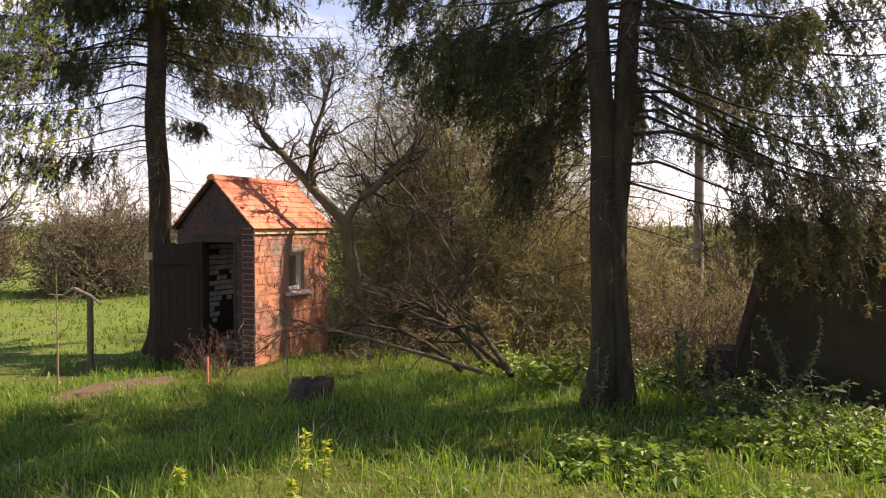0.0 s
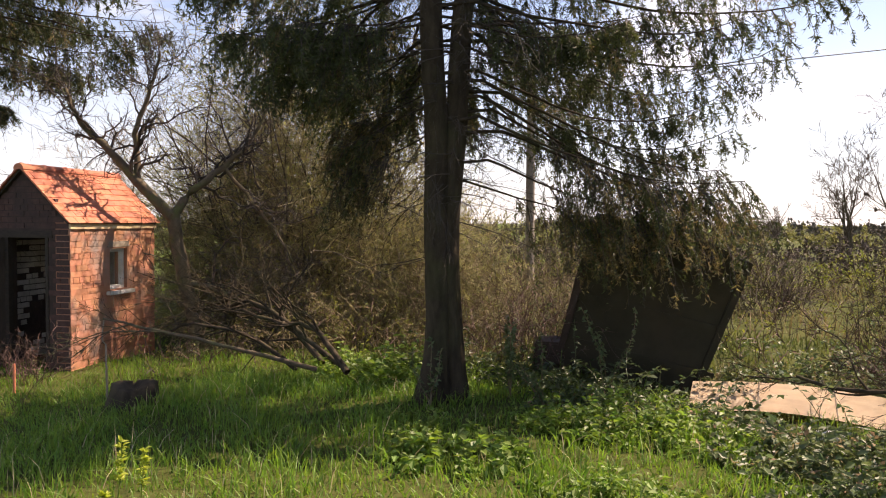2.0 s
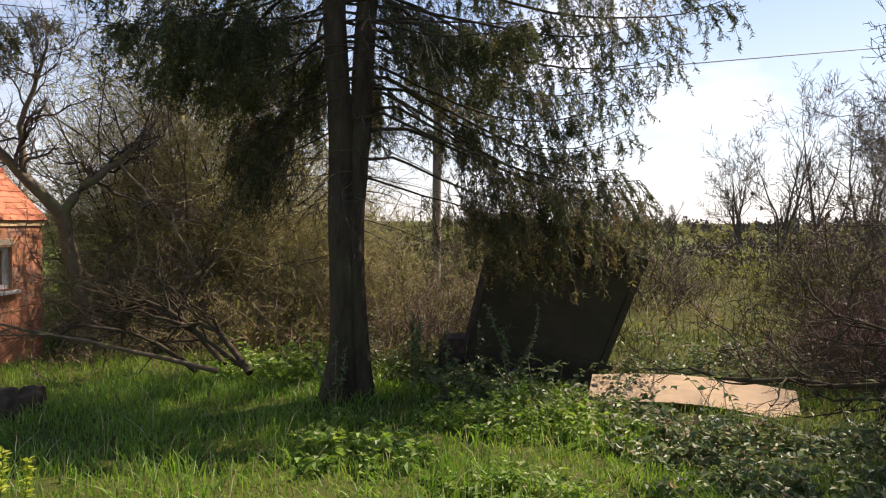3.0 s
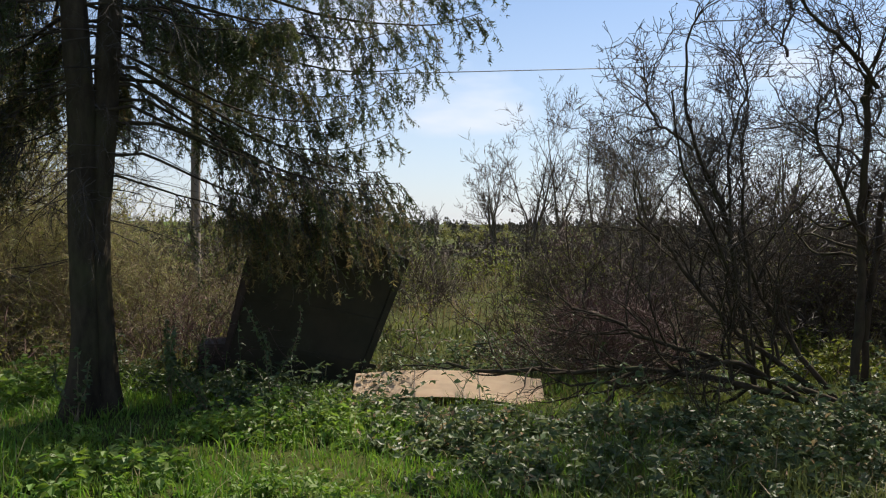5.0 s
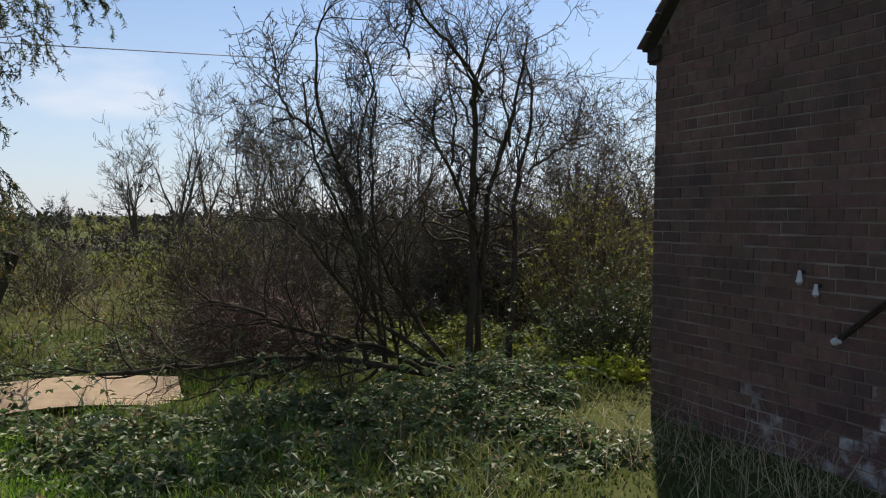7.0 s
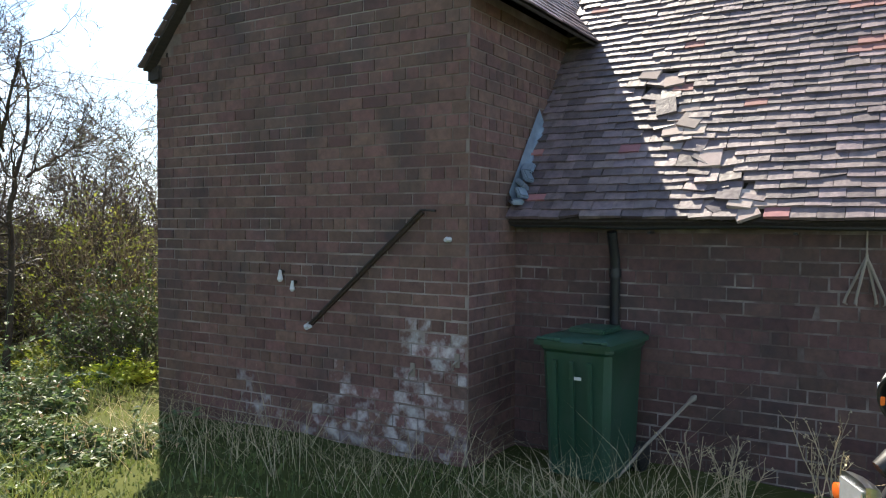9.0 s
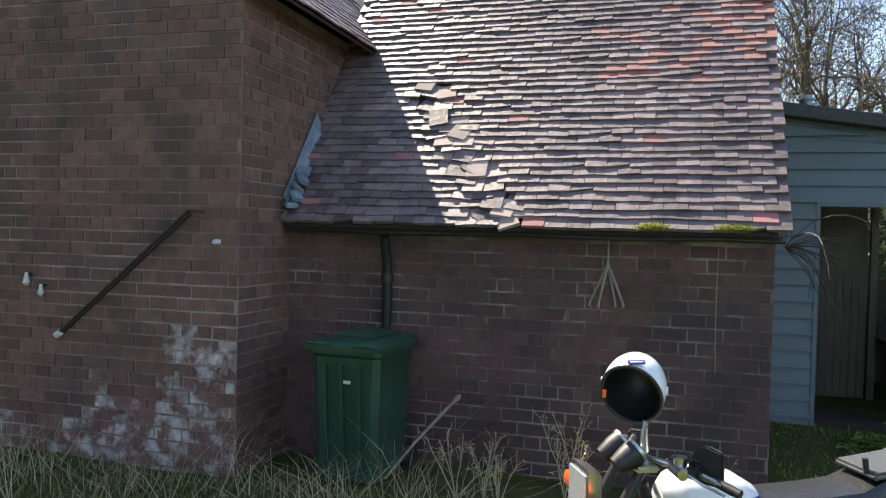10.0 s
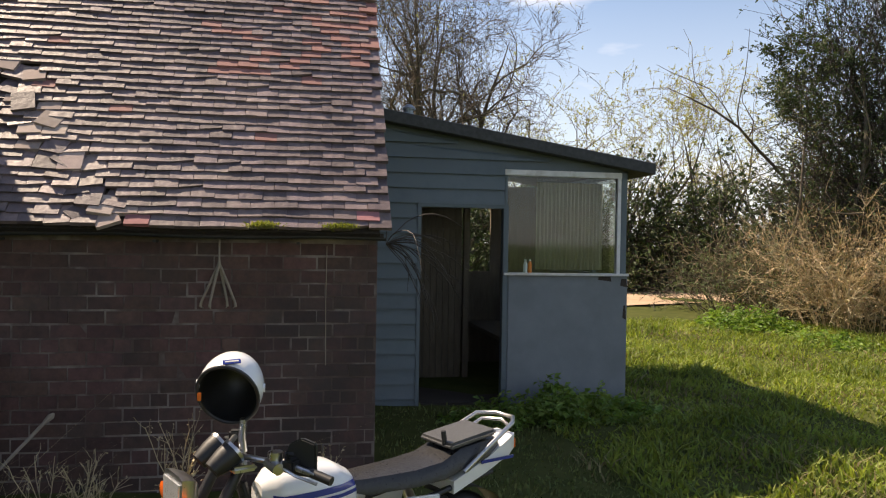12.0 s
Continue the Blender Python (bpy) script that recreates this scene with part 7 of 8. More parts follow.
def build_plants():
    # the pair-stemmed conifer and the one beyond the outhouse
    fir("spruce_tree", "tall double-stemmed dark green spruce with drooping boughs", (-3.02, 7.31), 14.0, 31,
        [(-0.03, -0.04, 0.108, -0.004, -0.002, -0.15), (0.06, 0.06, 0.1, 0.04, 0.018, -0.1)], (0.39, -0.92), 4.6, 3.35, 3.6,
        [(2.85, 0.62, 2.9, -0.5, 0.55, 0.3, 0.45, 0.1), (3.0, 0.3, 2.7, -0.42, 0.5, 0.25, 0.5, 0.1),
         (2.45, 0.5, 3.0, -0.46, 0.0, 0.36, 1.35, 0.5), (2.75, 0.62, 2.9, -0.6, -0.1, 0.34, 1.3, 0.5), (2.2, 0.7, 2.3, -0.42, -0.1, 0.36, 1.2, 0.6), (2.65, 0.8, 2.4, -0.55, -0.1, 0.36, 1.25, 0.5), (2.9, 0.45, 3.1, -0.62, 0.1, 0.42, 1.2, 0.4), (2.0, 0.6, 1.9, -0.3, -0.2, 0.4, 1.0, 0.7), (2.55, 0.35, 2.8, -0.5, 0.0, 0.42, 1.3, 0.45),
         (2.9, 1.4, 2.2, -0.4, 0.2, 0.1, 0.7, 0.2), (3.1, 1.8, 2.2, -0.4, 0.2, 0.1, 0.7, 0.2), (3.2, 2.2, 2.2, -0.4, 0.2, 0.1, 0.7, 0.2), (3.0, 2.6, 2.0, -0.4, 0.2, 0.15, 0.7, 0.3), (3.3, 2.9, 2.0, -0.4, 0.2, 0.15, 0.7, 0.2),
         (3.3, 0.75, 3.1, -0.34, 0.4, 0.1, 0.7, 0.08), (3.45, 0.55, 3.2, -0.3, 0.4, 0.1, 0.7, 0.08), (3.6, 0.3, 2.9, -0.3, 0.4, 0.12, 0.75, 0.06), (3.7, 0.85, 3.4, -0.26, 0.4, 0.1, 0.75, 0.06), (3.9, 0.6, 3.6, -0.24, 0.4, 0.08, 0.75, 0.06), (3.6, 1.1, 2.9, -0.3, 0.4, 0.1, 0.8, 0.1), (4.1, 0.4, 3.5, -0.2, 0.4, 0.08, 0.75, 0.06), (4.2, 0.75, 3.7, -0.2, 0.4, 0.08, 0.75, 0.06), (3.4, 0.05, 1.8, -0.3, 0.3, 0.2, 0.6, 0.1), (4.4, 0.55, 3.6, -0.15, 0.4, 0.08, 0.75, 0.06), (3.25, 1.0, 2.4, -0.3, 0.3, 0.1, 0.8, 0.15),
         (3.2, 3.4, 1.9, -0.3, 0.2, 0.45, 0.7, 0.15), (3.4, 3.7, 2.2, -0.3, 0.2, 0.4, 0.75, 0.15), (3.6, 3.2, 2.1, -0.25, 0.3, 0.35, 0.7, 0.15), (2.75, 3.5, 1.3, -0.5, -0.2, 0.55, 0.9, 0.65), (2.5, 3.3, 1.15, -0.55, -0.3, 0.5, 0.95, 0.75), (2.9, 3.0, 1.4, -0.4, -0.1, 0.5, 0.8, 0.6), (3.8, 3.6, 2.4, -0.25, 0.3, 0.3, 0.8, 0.1), (3.5, 3.95, 1.9, -0.3, 0.2, 0.3, 0.8, 0.1), (4.2, 3.4, 2.4, -0.2, 0.3, 0.25, 0.8, 0.1)], 60, 1.0, "spruces")
    fir("spruce_tree", "tall single-stemmed spruce with ragged drooping boughs beside the outhouse", (-10.49, 7.66), 14.0, 37,
        [(0, 0, 0.17, 0.0, 0.0, -0.15)], (0.83, -0.56), 5.2, 4.3, 3.4,
        [(4.3, 4.2, 2.8, -0.32, 0.1, 0.2, 0.8, 0.15), (4.0, 4.0, 2.6, -0.34, 0.1, 0.25, 0.8, 0.2), (3.8, 4.5, 2.2, -0.36, 0.0, 0.25, 0.8, 0.2), (3.4, 4.1, 2.3, -0.36, 0.1, 0.3, 0.85, 0.2), (3.2, 3.7, 2.0, -0.3, 0.1, 0.3, 0.8, 0.3), (3.1, 4.3, 1.6, -0.25, 0.1, 0.2, 0.8, 0.25), (4.6, 4.4, 2.9, -0.25, 0.1, 0.2, 0.8, 0.15), (4.7, 3.9, 3.0, -0.25, 0.1, 0.2, 0.8, 0.15),
         (4.5, 0.9, 2.5, -0.25, 0.2, 0.15, 0.7, 0.15), (4.7, 0.6, 2.7, -0.22, 0.2, 0.15, 0.8, 0.15), (4.9, 1.1, 2.8, -0.2, 0.2, 0.15, 0.8, 0.1), (4.2, 1.2, 1.3, -0.3, 0.1, 0.2, 0.5, 0.4), (3.6, 0.9, 0.7, -0.3, 0.0, 0.3, 0.4, 0.7), (4.4, 1.3, 2.2, -0.25, 0.1, 0.15, 0.8, 0.15), (5.0, 0.8, 2.8, -0.2, 0.2, 0.1, 0.8, 0.1), (5.1, 4.2, 2.8, -0.2, 0.2, 0.1, 0.8, 0.1)], 40, 0.6, "spruces")
    # rounded thorn bush behind the fallen boughs
    crown_bush("thorn_bush", "big rounded bare olive-brown thorn bush coming into bud", (-8.2, 12.4), (2.85, 2.0), 5.95, 41, 2300, M_THORN, 30000, 0.052, M_WILLOW, 0.0043, 0.0, stems=60, reach=0.42, per=4, fine=4, bark=M_BARK, segs=2, kink=0.5, loose=1.0, stem_r=0.0045)
    crown_bush("thorn_bush", "low brown skirt of a thorn bush beside the spruce", (-5.2, 11.6), (1.5, 1.1), 2.3, 44, 560, M_THORN, 8000, 0.032, M_WILLOW, 0.0034, 0.0, stems=30, reach=0.38, per=4, fine=5, bark=M_TWIG, segs=3, kink=0.5, loose=1.0, stem_r=0.006)
    # old apple tree: leaning bole, one limb to the field side, one over the bush
    rng = np.random.default_rng(43)
    apple = plant("apple_tree", "old leaning bare apple tree with mossy limbs", "tree", (-7.85, 9.3))
    rt = np.array([0.747, 0.665, 0.0])
    bend = lambda rows: np.array([rt * u + np.array([0.06 * math.sin(3 * u + z), 0.05 * math.cos(2 * z), z + 0.35 * min(max(z, 0) / 1.5, 1)]) for u, z in rows])
    def limb(rows, r0, r1, nm):
        c = bend(rows)
        f = np.linspace(0, len(c) - 1, 16)
        p = np.stack([np.interp(f, np.arange(len(c)), c[:, j]) for j in range(3)], 1)
        p[1:-1] = (p[:-2] + 2 * p[1:-1] + p[2:]) / 4
        p += rng.normal(0, 0.012, p.shape)
        r = np.linspace(r0, r1, 16)
        part(nm, mesh_np(nm, [tubes(p[None], r[None], 10)]), M_LOG, apple, smooth=True)
        return p[None], r[None]
    limbs = [limb(((0.05, -0.15), (0.0, 0.5), (-0.15, 1.1), (-0.25, 1.7)), 0.115, 0.09, "trunk"),
             limb(((-0.25, 1.65), (-0.7, 2.15), (-1.1, 2.6), (-1.45, 2.95), (-1.6, 3.4)), 0.085, 0.02, "limb"),
             limb(((-0.7, 2.15), (-0.78, 2.8), (-0.6, 3.4), (-0.4, 3.95)), 0.05, 0.015, "limb"),
             limb(((-0.25, 1.65), (0.05, 2.1), (0.5, 2.4), (0.8, 2.65), (1.0, 3.2)), 0.07, 0.015, "limb"),
             limb(((0.45, 2.4), (0.9, 1.9), (1.3, 1.4), (1.6, 0.8)), 0.03, 0.012, "limb"),
             limb(((-0.1, 0.9), (0.4, 0.75), (0.9, 0.55), (1.4, 0.2)), 0.05, 0.02, "limb")]
    p0, r0 = np.concatenate([q[0] for q in limbs[1:]]), np.concatenate([q[1] for q in limbs[1:]])
    s, w, q = shoots(rng, p0, r0, 18, 0.2, 1.0, 0.8, 0.3, 0.25)
    p1, r1 = grow(rng, s, w, rng.uniform(0.4, 1.3, len(s)), np.maximum(q * 0.45, 0.006), 9, 0.36, 0.03, 0.3)
    s, w, q = shoots(rng, p1, r1, 8, 0.15, 1.0, 0.8, 0.3)
    p2, r2 = grow(rng, s, w, rng.uniform(0.12, 0.5, len(s)), np.maximum(q * 0.6, 0.004), 4, 0.26, 0.04, 0.5)
    s, w, q = shoots(rng, p2, r2, 5, 0.15, 1.0, 0.8, 0.3)
    p3, r3 = grow(rng, s, w, rng.uniform(0.05, 0.22, len(s)), 0.003, 1, 0.25, 0.04, 0.6)
    part("twigwork", mesh_np("twigwork", [tubes(p1, r1, 5), tubes(p2, r2, 3), tubes(p3, r3, 3)]), M_TWIGDARK, apple)
    # bare trees seen past the outhouse roof
    for j, (x, y, h) in enumerate(((-13.5, 16.5, 5.2), (-15.5, 15.5, 4.6), (-12.2, 18.0, 5.0))):
        bare_tree("bare_tree", "slender bare tree behind the outhouse", (x, y), h, 46 + j, 3, 0.3, 0.06, 8, 7, 5, 0, 0.42, 0.08, M_BARK, M_TWIG, group="trees behind the outhouse", thin=2.4)
    # brown brush beside and behind the spruce
    thicket("bramble_thicket", "tangled dry brown bramble thicket", (-4.2, 11.6), (1.9, 1.0), 1.7, 51, 130, 10, 5, M_TWIG, 5000, 0.03, M_BUD, -0.12, 0.006)
    thicket("bramble_thicket", "low red-stemmed bare brush behind the spruce", (-2.7, 9.6), (0.9, 0.6), 1.15, 52, 70, 10, 5, M_TWIGRED, 1500, 0.03, M_BRAMBLE, -0.1, 0.005)
    thicket("bramble_thicket", "tangled dry brown bramble thicket", (-5.7, 10.0), (1.4, 0.7), 1.0, 53, 60, 10, 5, M_TWIG, 2500, 0.03, M_BUD, -0.12, 0.006)
    # rough land behind: olive and brown scrub
    rng = np.random.default_rng(7)
    k = 0
    for i in range(30):
        a = rng.uniform(-0.62, 0.7)
        dist = rng.uniform(11.5, 27)
        x, y = dist * math.sin(a), 0.9 + dist * math.cos(a)
        if x > 3.5 and y < 8.5 or x < -4.0 and dist < 15:
            continue
        h = rng.uniform(0.9, 1.7)
        crown_bush("scrub_bush", ("brown leafless scrub in rough grass", "olive budding scrub in rough grass", "red-brown bare scrub in rough grass")[k % 3], (x, y), (h * rng.uniform(0.7, 1.1), h * rng.uniform(0.6, 0.9)), h, 100 + i, 85,
                   (M_SCRUB, M_SCRUB, M_TWIGRED)[k % 3], (500, 1800, 200)[k % 3], 0.035, (M_BUD, M_BUD, M_BRAMBLE)[k % 3], 0.0032 + dist * 0.00014, 0.0, "scrub", stems=6, reach=0.3, per=5, fine=2, ragged=0.3)
        k += 1
    crown_bush("bramble_thicket", "reddish bare bramble tangle beyond the plywood", (1.7, 9.2), (1.1, 0.6), 0.8, 54, 260, M_TWIGRED, 500, 0.03, M_BRAMBLE, 0.0025, 0.0, stems=14, reach=0.4, fine=3, ragged=0.35)
    crown_bush("bramble_thicket", "tall dark tangle of bare stems behind the slender trees", (2.6, 11.2), (0.9, 0.7), 1.3, 55, 200, M_SCRUB, 900, 0.03, M_BUD, 0.003, 0.0, stems=16, reach=0.4, fine=3, ragged=0.35)
    crown_bush("bramble_thicket", "dark tangle of bare stems by the house corner", (5.2, 11.6), (1.1, 0.7), 1.9, 56, 300, M_SCRUB, 1500, 0.035, M_BUD, 0.003, 0.0, stems=16, reach=0.4, fine=3, ragged=0.35)
    # continuous low brush between the bushes
    rng = np.random.default_rng(23)
    n = 3600
    a, dist = rng.uniform(-0.8, 0.75, n), np.sqrt(rng.uniform(9.0 ** 2, 30 ** 2, n))
    x, y = dist * np.sin(a), 0.9 + dist * np.cos(a)
    ok = off_house(x, y) & ~((np.abs(x + 0.2) < 2.6) & (y < 9.9)) & ~((x > 3.6) & (y < 8.6))
    x, y, dist = x[ok], y[ok], dist[ok]
    n = len(x)
    c = np.array([0, 18.0, float(ground_z(0, 18))])
    st = np.stack([x, y, ground_z(x, y) - 0.05], 1) - c
    t = plant("low_brush", "low brown brush and brambles over rough ground", "brush", (0, 18), kind="stuff")
    hh = rng.uniform(0.4, 1.25, n) * np.clip(0.6 + 0.4 * np.sin(x * 0.8) * np.sin(y * 0.6 + 1), 0.3, 1)
    p, r = grow(rng, st, rng.normal(0, 0.5, (n, 3)) + np.array([0, 0, 1]), hh, 0.004 + dist * 0.0002, 3, 0.2, -0.08, 0.4)
    s, w, q = shoots(rng, p, r, 7, 0.1, 1.0, 0.8, 0.3)
    p2, r2 = grow(rng, s, w, rng.uniform(0.1, 0.4, len(s)), np.repeat(0.0016 + dist * 0.00018, 7), 1, 0.3, 0.0, 0.6)
    half = n // 2
    part("stemwork", mesh_np("stemwork", [tubes(p[:half], r[:half], 3), thorns(rng, p2[:half * 7], 0.014)]), M_SCRUB, t)
    part("stemwork", mesh_np("stemwork", [tubes(p[half:], r[half:], 3), thorns(rng, p2[half * 7:], 0.014)]), M_TWIGRED, t)
    pos, way = along(rng, p2, 22000, 0.0)
    part("foliage", mesh_np("foliage", [leaves(rng, pos, way + rng.normal(0, 0.8, way.shape), 0.05, 0.6)]), M_BUD, t)
    for j, (x, y, w, h, n) in enumerate(((6.6, 12.0, 1.4, 3.0, 420), (8.6, 12.2, 1.4, 3.4, 420))):
        crown_bush("ivied_thicket", "dark tangled thicket hung with ivy behind the bare trees", (x, y), (w, 0.8), h, 140 + j, n, M_SCRUB, 1800, 0.05, M_BRAMBLE, 0.0045, 0.0, "ivied thickets", "bush", stems=10, reach=0.4, per=4, fine=3, ragged=0.4, segs=2, kink=0.5, loose=1.0, stem_r=0.007)
    # the multi-stemmed tree with swelling buds, crooked limbs reaching over the brambles
    limbed_tree("bare_tree", "multi-stemmed bare tree with crooked limbs and swelling dark buds", (3.72, 8.0), (0.913, 0.409),
        [(0.06, 0.03, ((0.02, -0.1), (0.0, 1.0), (-0.04, 1.9), (-0.08, 2.75), (-0.12, 2.95))), (0.03, 0.01, ((-0.1, 2.9), (-0.4, 3.15), (-0.7, 3.38), (-1.0, 3.65), (-1.3, 3.95), (-1.4, 4.2))), (0.02, 0.008, ((-0.5, 3.25), (-0.52, 3.5), (-0.4, 3.75), (-0.45, 4.1))),
         (0.055, 0.012, ((0.12, -0.1), (0.18, 1.0), (0.28, 1.8), (0.42, 2.6), (0.52, 3.1), (0.55, 3.5))), (0.02, 0.008, ((0.4, 2.4), (0.25, 2.8), (0.3, 3.2), (0.2, 3.5))),
         (0.055, 0.012, ((0.38, -0.1), (0.55, 0.8), (0.8, 1.85), (1.0, 2.25), (1.4, 2.8), (1.55, 3.3), (1.45, 3.7))), (0.025, 0.008, ((0.95, 2.15), (1.4, 2.35), (1.85, 2.6), (2.0, 2.9))),
         (0.03, 0.01, ((0.0, 1.5), (-0.35, 2.0), (-0.75, 2.4), (-0.65, 2.8), (-0.5, 2.85))), (0.02, 0.008, ((-0.05, 2.2), (0.15, 2.7), (0.05, 3.2), (0.15, 3.5)))],
        61, M_FIRBARK, M_TWIGDARK, 17, 0.95, 0.02, 4500, lift=0.12)
    limbed_tree("bare_tree", "slender leaning bare tree with knobbly twigs among brambles", (2.9, 7.95), (0.913, 0.409),
        [(0.036, 0.01, ((-0.05, -0.1), (-0.22, 0.7), (-0.45, 1.5), (-0.65, 1.9), (-0.95, 2.3), (-1.1, 2.7), (-1.15, 3.1), (-1.0, 3.45))), (0.03, 0.01, ((0.3, -0.05), (0.0, 0.6), (-0.5, 1.2), (-0.9, 1.8), (-1.2, 2.2), (-1.35, 2.7))),
         (0.025, 0.008, ((-0.3, 0.9), (-0.25, 1.7), (-0.1, 2.4), (0.1, 2.9), (-0.1, 3.3))), (0.02, 0.008, ((-0.95, 2.3), (-1.3, 2.5), (-1.5, 2.9))), (0.02, 0.008, ((-0.5, 1.5), (-0.6, 2.3), (-0.4, 2.8), (-0.55, 3.2)))],
        62, M_FIRBARK, M_TWIGDARK, 17, 0.9, 0.02, 3500, lift=0.12)
    for j, (x, y, h) in enumerate(((4.4, 12.2, 3.5), (6.4, 12.3, 3.8), (8.2, 13.3, 4.1), (5.6, 14.6, 4.3), (9.3, 11.5, 3.8), (2.9, 12.8, 2.8), (7.2, 11.0, 3.4), (4.0, 15.5, 3.6))):
        bare_tree("bare_tree", "tangled bare tree behind the garden", (x, y), h, 70 + j, 5, 0.45, 0.04, 8, 6, 4, 3, 0.46, 0.04, M_BARK, M_SCRUB, 500, 0.035, M_BUD, "trees behind the garden", 0.1, 0.3, thin=1.7)
    # far bare trees
    for j, (x, y, h, w) in enumerate(FAR_TREES):
        bare_tree("far_tree", "distant bare rounded field tree", (x, y), h, 90 + j, 3, 0.2, 0.11, 8, 6, 4, 2, 0.42, 0.1, M_BARK, M_SCRUB, 0, group="far trees", limb_lo=0.12, curl=0.14, thin=4.6)
    # hedges and woods in the distance
    rng = np.random.default_rng(17)
    def hedge(name, label, x0, y0, x1, y1, n, h, seed, material, lm, leaf=0.16, per=24):
        r = np.random.default_rng(seed)
        t = plant(name, label, "hedge", ((x0 + x1) / 2, (y0 + y1) / 2))
        c = np.array([(x0 + x1) / 2, (y0 + y1) / 2, float(ground_z((x0 + x1) / 2, (y0 + y1) / 2))])
        f = r.uniform(0, 1, n)
        st = np.stack([x0 + (x1 - x0) * f, y0 + (y1 - y0) * f, np.zeros(n)], 1) + r.normal(0, 1.0, (n, 3)) * np.array([1.5, 1.5, 0])
        st[:, 2] = ground_z(st[:, 0], st[:, 1])
        prof = 0.55 + 0.3 * np.sin(f * 37 + seed) * np.sin(f * 17) + 0.25 * np.sin(f * 90 + 2 * seed) * np.sin(f * 53)
        p, rr = grow(r, st - c, r.normal(0, 0.35, (n, 3)) + np.array([0, 0, 1]), h * prof * r.uniform(0.6, 1.1, n), 0.012 + 0.004 * h, 4, 0.15, 0.03, 0.3)
        s, w, q = shoots(r, p, rr, 8, 0.2, 1, 0.8, 0.3)
        p2, r2 = grow(r, s, w, h * 0.3 * r.uniform(0.4, 1.1, len(s)), 0.006 + 0.003 * h, 2, 0.25, 0.03, 0.5)
        part("stemwork", mesh_np("stemwork", [tubes(p, rr, 3), thorns(r, p2, 0.02 + 0.008 * h)]), material, t)
        pos, way = along(r, p2, n * per * 3 // 4, 0)
        part("foliage", mesh_np("foliage", [leaves(r, pos, way + r.normal(0, 0.7, way.shape), leaf, 0.7)]), lm, t)
    hedge("field_hedge", "olive hedge of budding trees across the field", -52, 12, -34, 36, 260, 4.0, 1, M_SCRUB, M_OLIVELEAF, 0.16, 80)
    hedge("field_hedge", "brown leafless hedge beyond the field", -30, 40, -8, 62, 240, 4.0, 2, M_SCRUB, M_OLIVELEAF, 0.16, 60)
    hedge("far_wood", "distant low brown wood on the skyline", -90, 120, 60, 130, 320, 3.5, 3, M_FIELD, M_FIELD, 0.5, 60)
    hedge("far_wood", "distant low brown wood on the skyline", -120, 30, -90, 120, 300, 3.6, 4, M_FIELD, M_FIELD, 0.45, 60)
    hedge("scrub_belt", "belt of grey-brown scrub before the far trees", -22, 30, 18, 27, 320, 1.9, 5, M_SCRUB, M_SCRUB, 0.12, 60)
    hedge("scrub_belt", "belt of olive-brown scrub in the middle distance", -16, 21, 10, 20, 260, 1.4, 9, M_SCRUB, M_BUD, 0.07, 50)
    hedge("scrub_belt", "belt of dark bare brush behind the garden trees", 4, 19, 16, 15, 200, 3.2, 6, M_SCRUB, M_SCRUB, 0.1, 50)
    hedge("scrub_belt", "belt of brown leafless scrub across the rough land", -24, 40, 24, 38, 300, 1.7, 12, M_SCRUB, M_SCRUB, 0.15, 60)
    hedge("scrub_belt", "belt of dull olive scrub below the skyline", -34, 56, 34, 54, 300, 2.0, 13, M_SCRUB, M_OLIVELEAF, 0.2, 60)
    hedge("scrub_belt", "far brown thicket below the skyline", -50, 84, 46, 80, 300, 2.2, 14, M_FIELD, M_FIELD, 0.3, 60)
    # rounded trees at the edge of the field
    crown_bush("field_tree", "rounded olive field tree coming into bud", (-20.9, 12.7), (2.0, 1.8), 2.9, 58, 700, M_SCRUB, 9000, 0.07, M_OLIVELEAF, 0.007, 0.0, "field trees", "tree", stems=10, reach=0.4, ragged=0.25)
    crown_bush("field_tree", "rounded bare brown field tree", (-24.5, 10.2), (1.9, 1.8), 3.1, 59, 500, M_SCRUB, 3000, 0.07, M_OLIVELEAF, 0.008, 0.1, "field trees", "tree", stems=10, reach=0.4, ragged=0.3)
    # low leafy growth
    leaf_clump("laurel_bush", "low glossy green laurel under the spruce", (-4.0, 8.0), (0.75, 0.5), 0.62, 201, 1700, 0.075, M_NETTLE, category="bush")
    for j, (x, y, a, h, n) in enumerate(((-3.6, 8.7, 0.6, 0.6, 1500), (-2.5, 8.3, 0.55, 0.55, 1400), (-1.7, 8.5, 0.6, 0.5, 1400), (-0.75, 8.5, 0.5, 0.4, 1100), (-1.9, 7.9, 0.5, 0.3, 900))):
        leaf_clump("ivy_clump", "dark ivy and bramble undergrowth in the shade of the spruce", (x, y), (a, 0.35), h, 260 + j, n, 0.06, M_IVY, category="ivy")
    leaf_clump("nettle_patch", "fresh green nettle clump in the grass", (-2.1, 5.7), (0.5, 0.4), 0.34, 202, 1300, 0.075, M_NETTLE)
    leaf_clump("nettle_patch", "fresh green nettles at the foot of the spruce", (-2.75, 6.4), (0.5, 0.3), 0.22, 203, 700, 0.06, M_NETTLE)
    leaf_clump("nettle_patch", "bright nettles in front of the dark board", (-1.1, 6.9), (0.95, 0.45), 0.42, 204, 2600, 0.06, M_NETTLE)
    leaf_clump("nettle_patch", "low nettles spreading in the lawn", (-0.9, 5.2), (0.7, 0.45), 0.22, 205, 1500, 0.055, M_NETTLE)
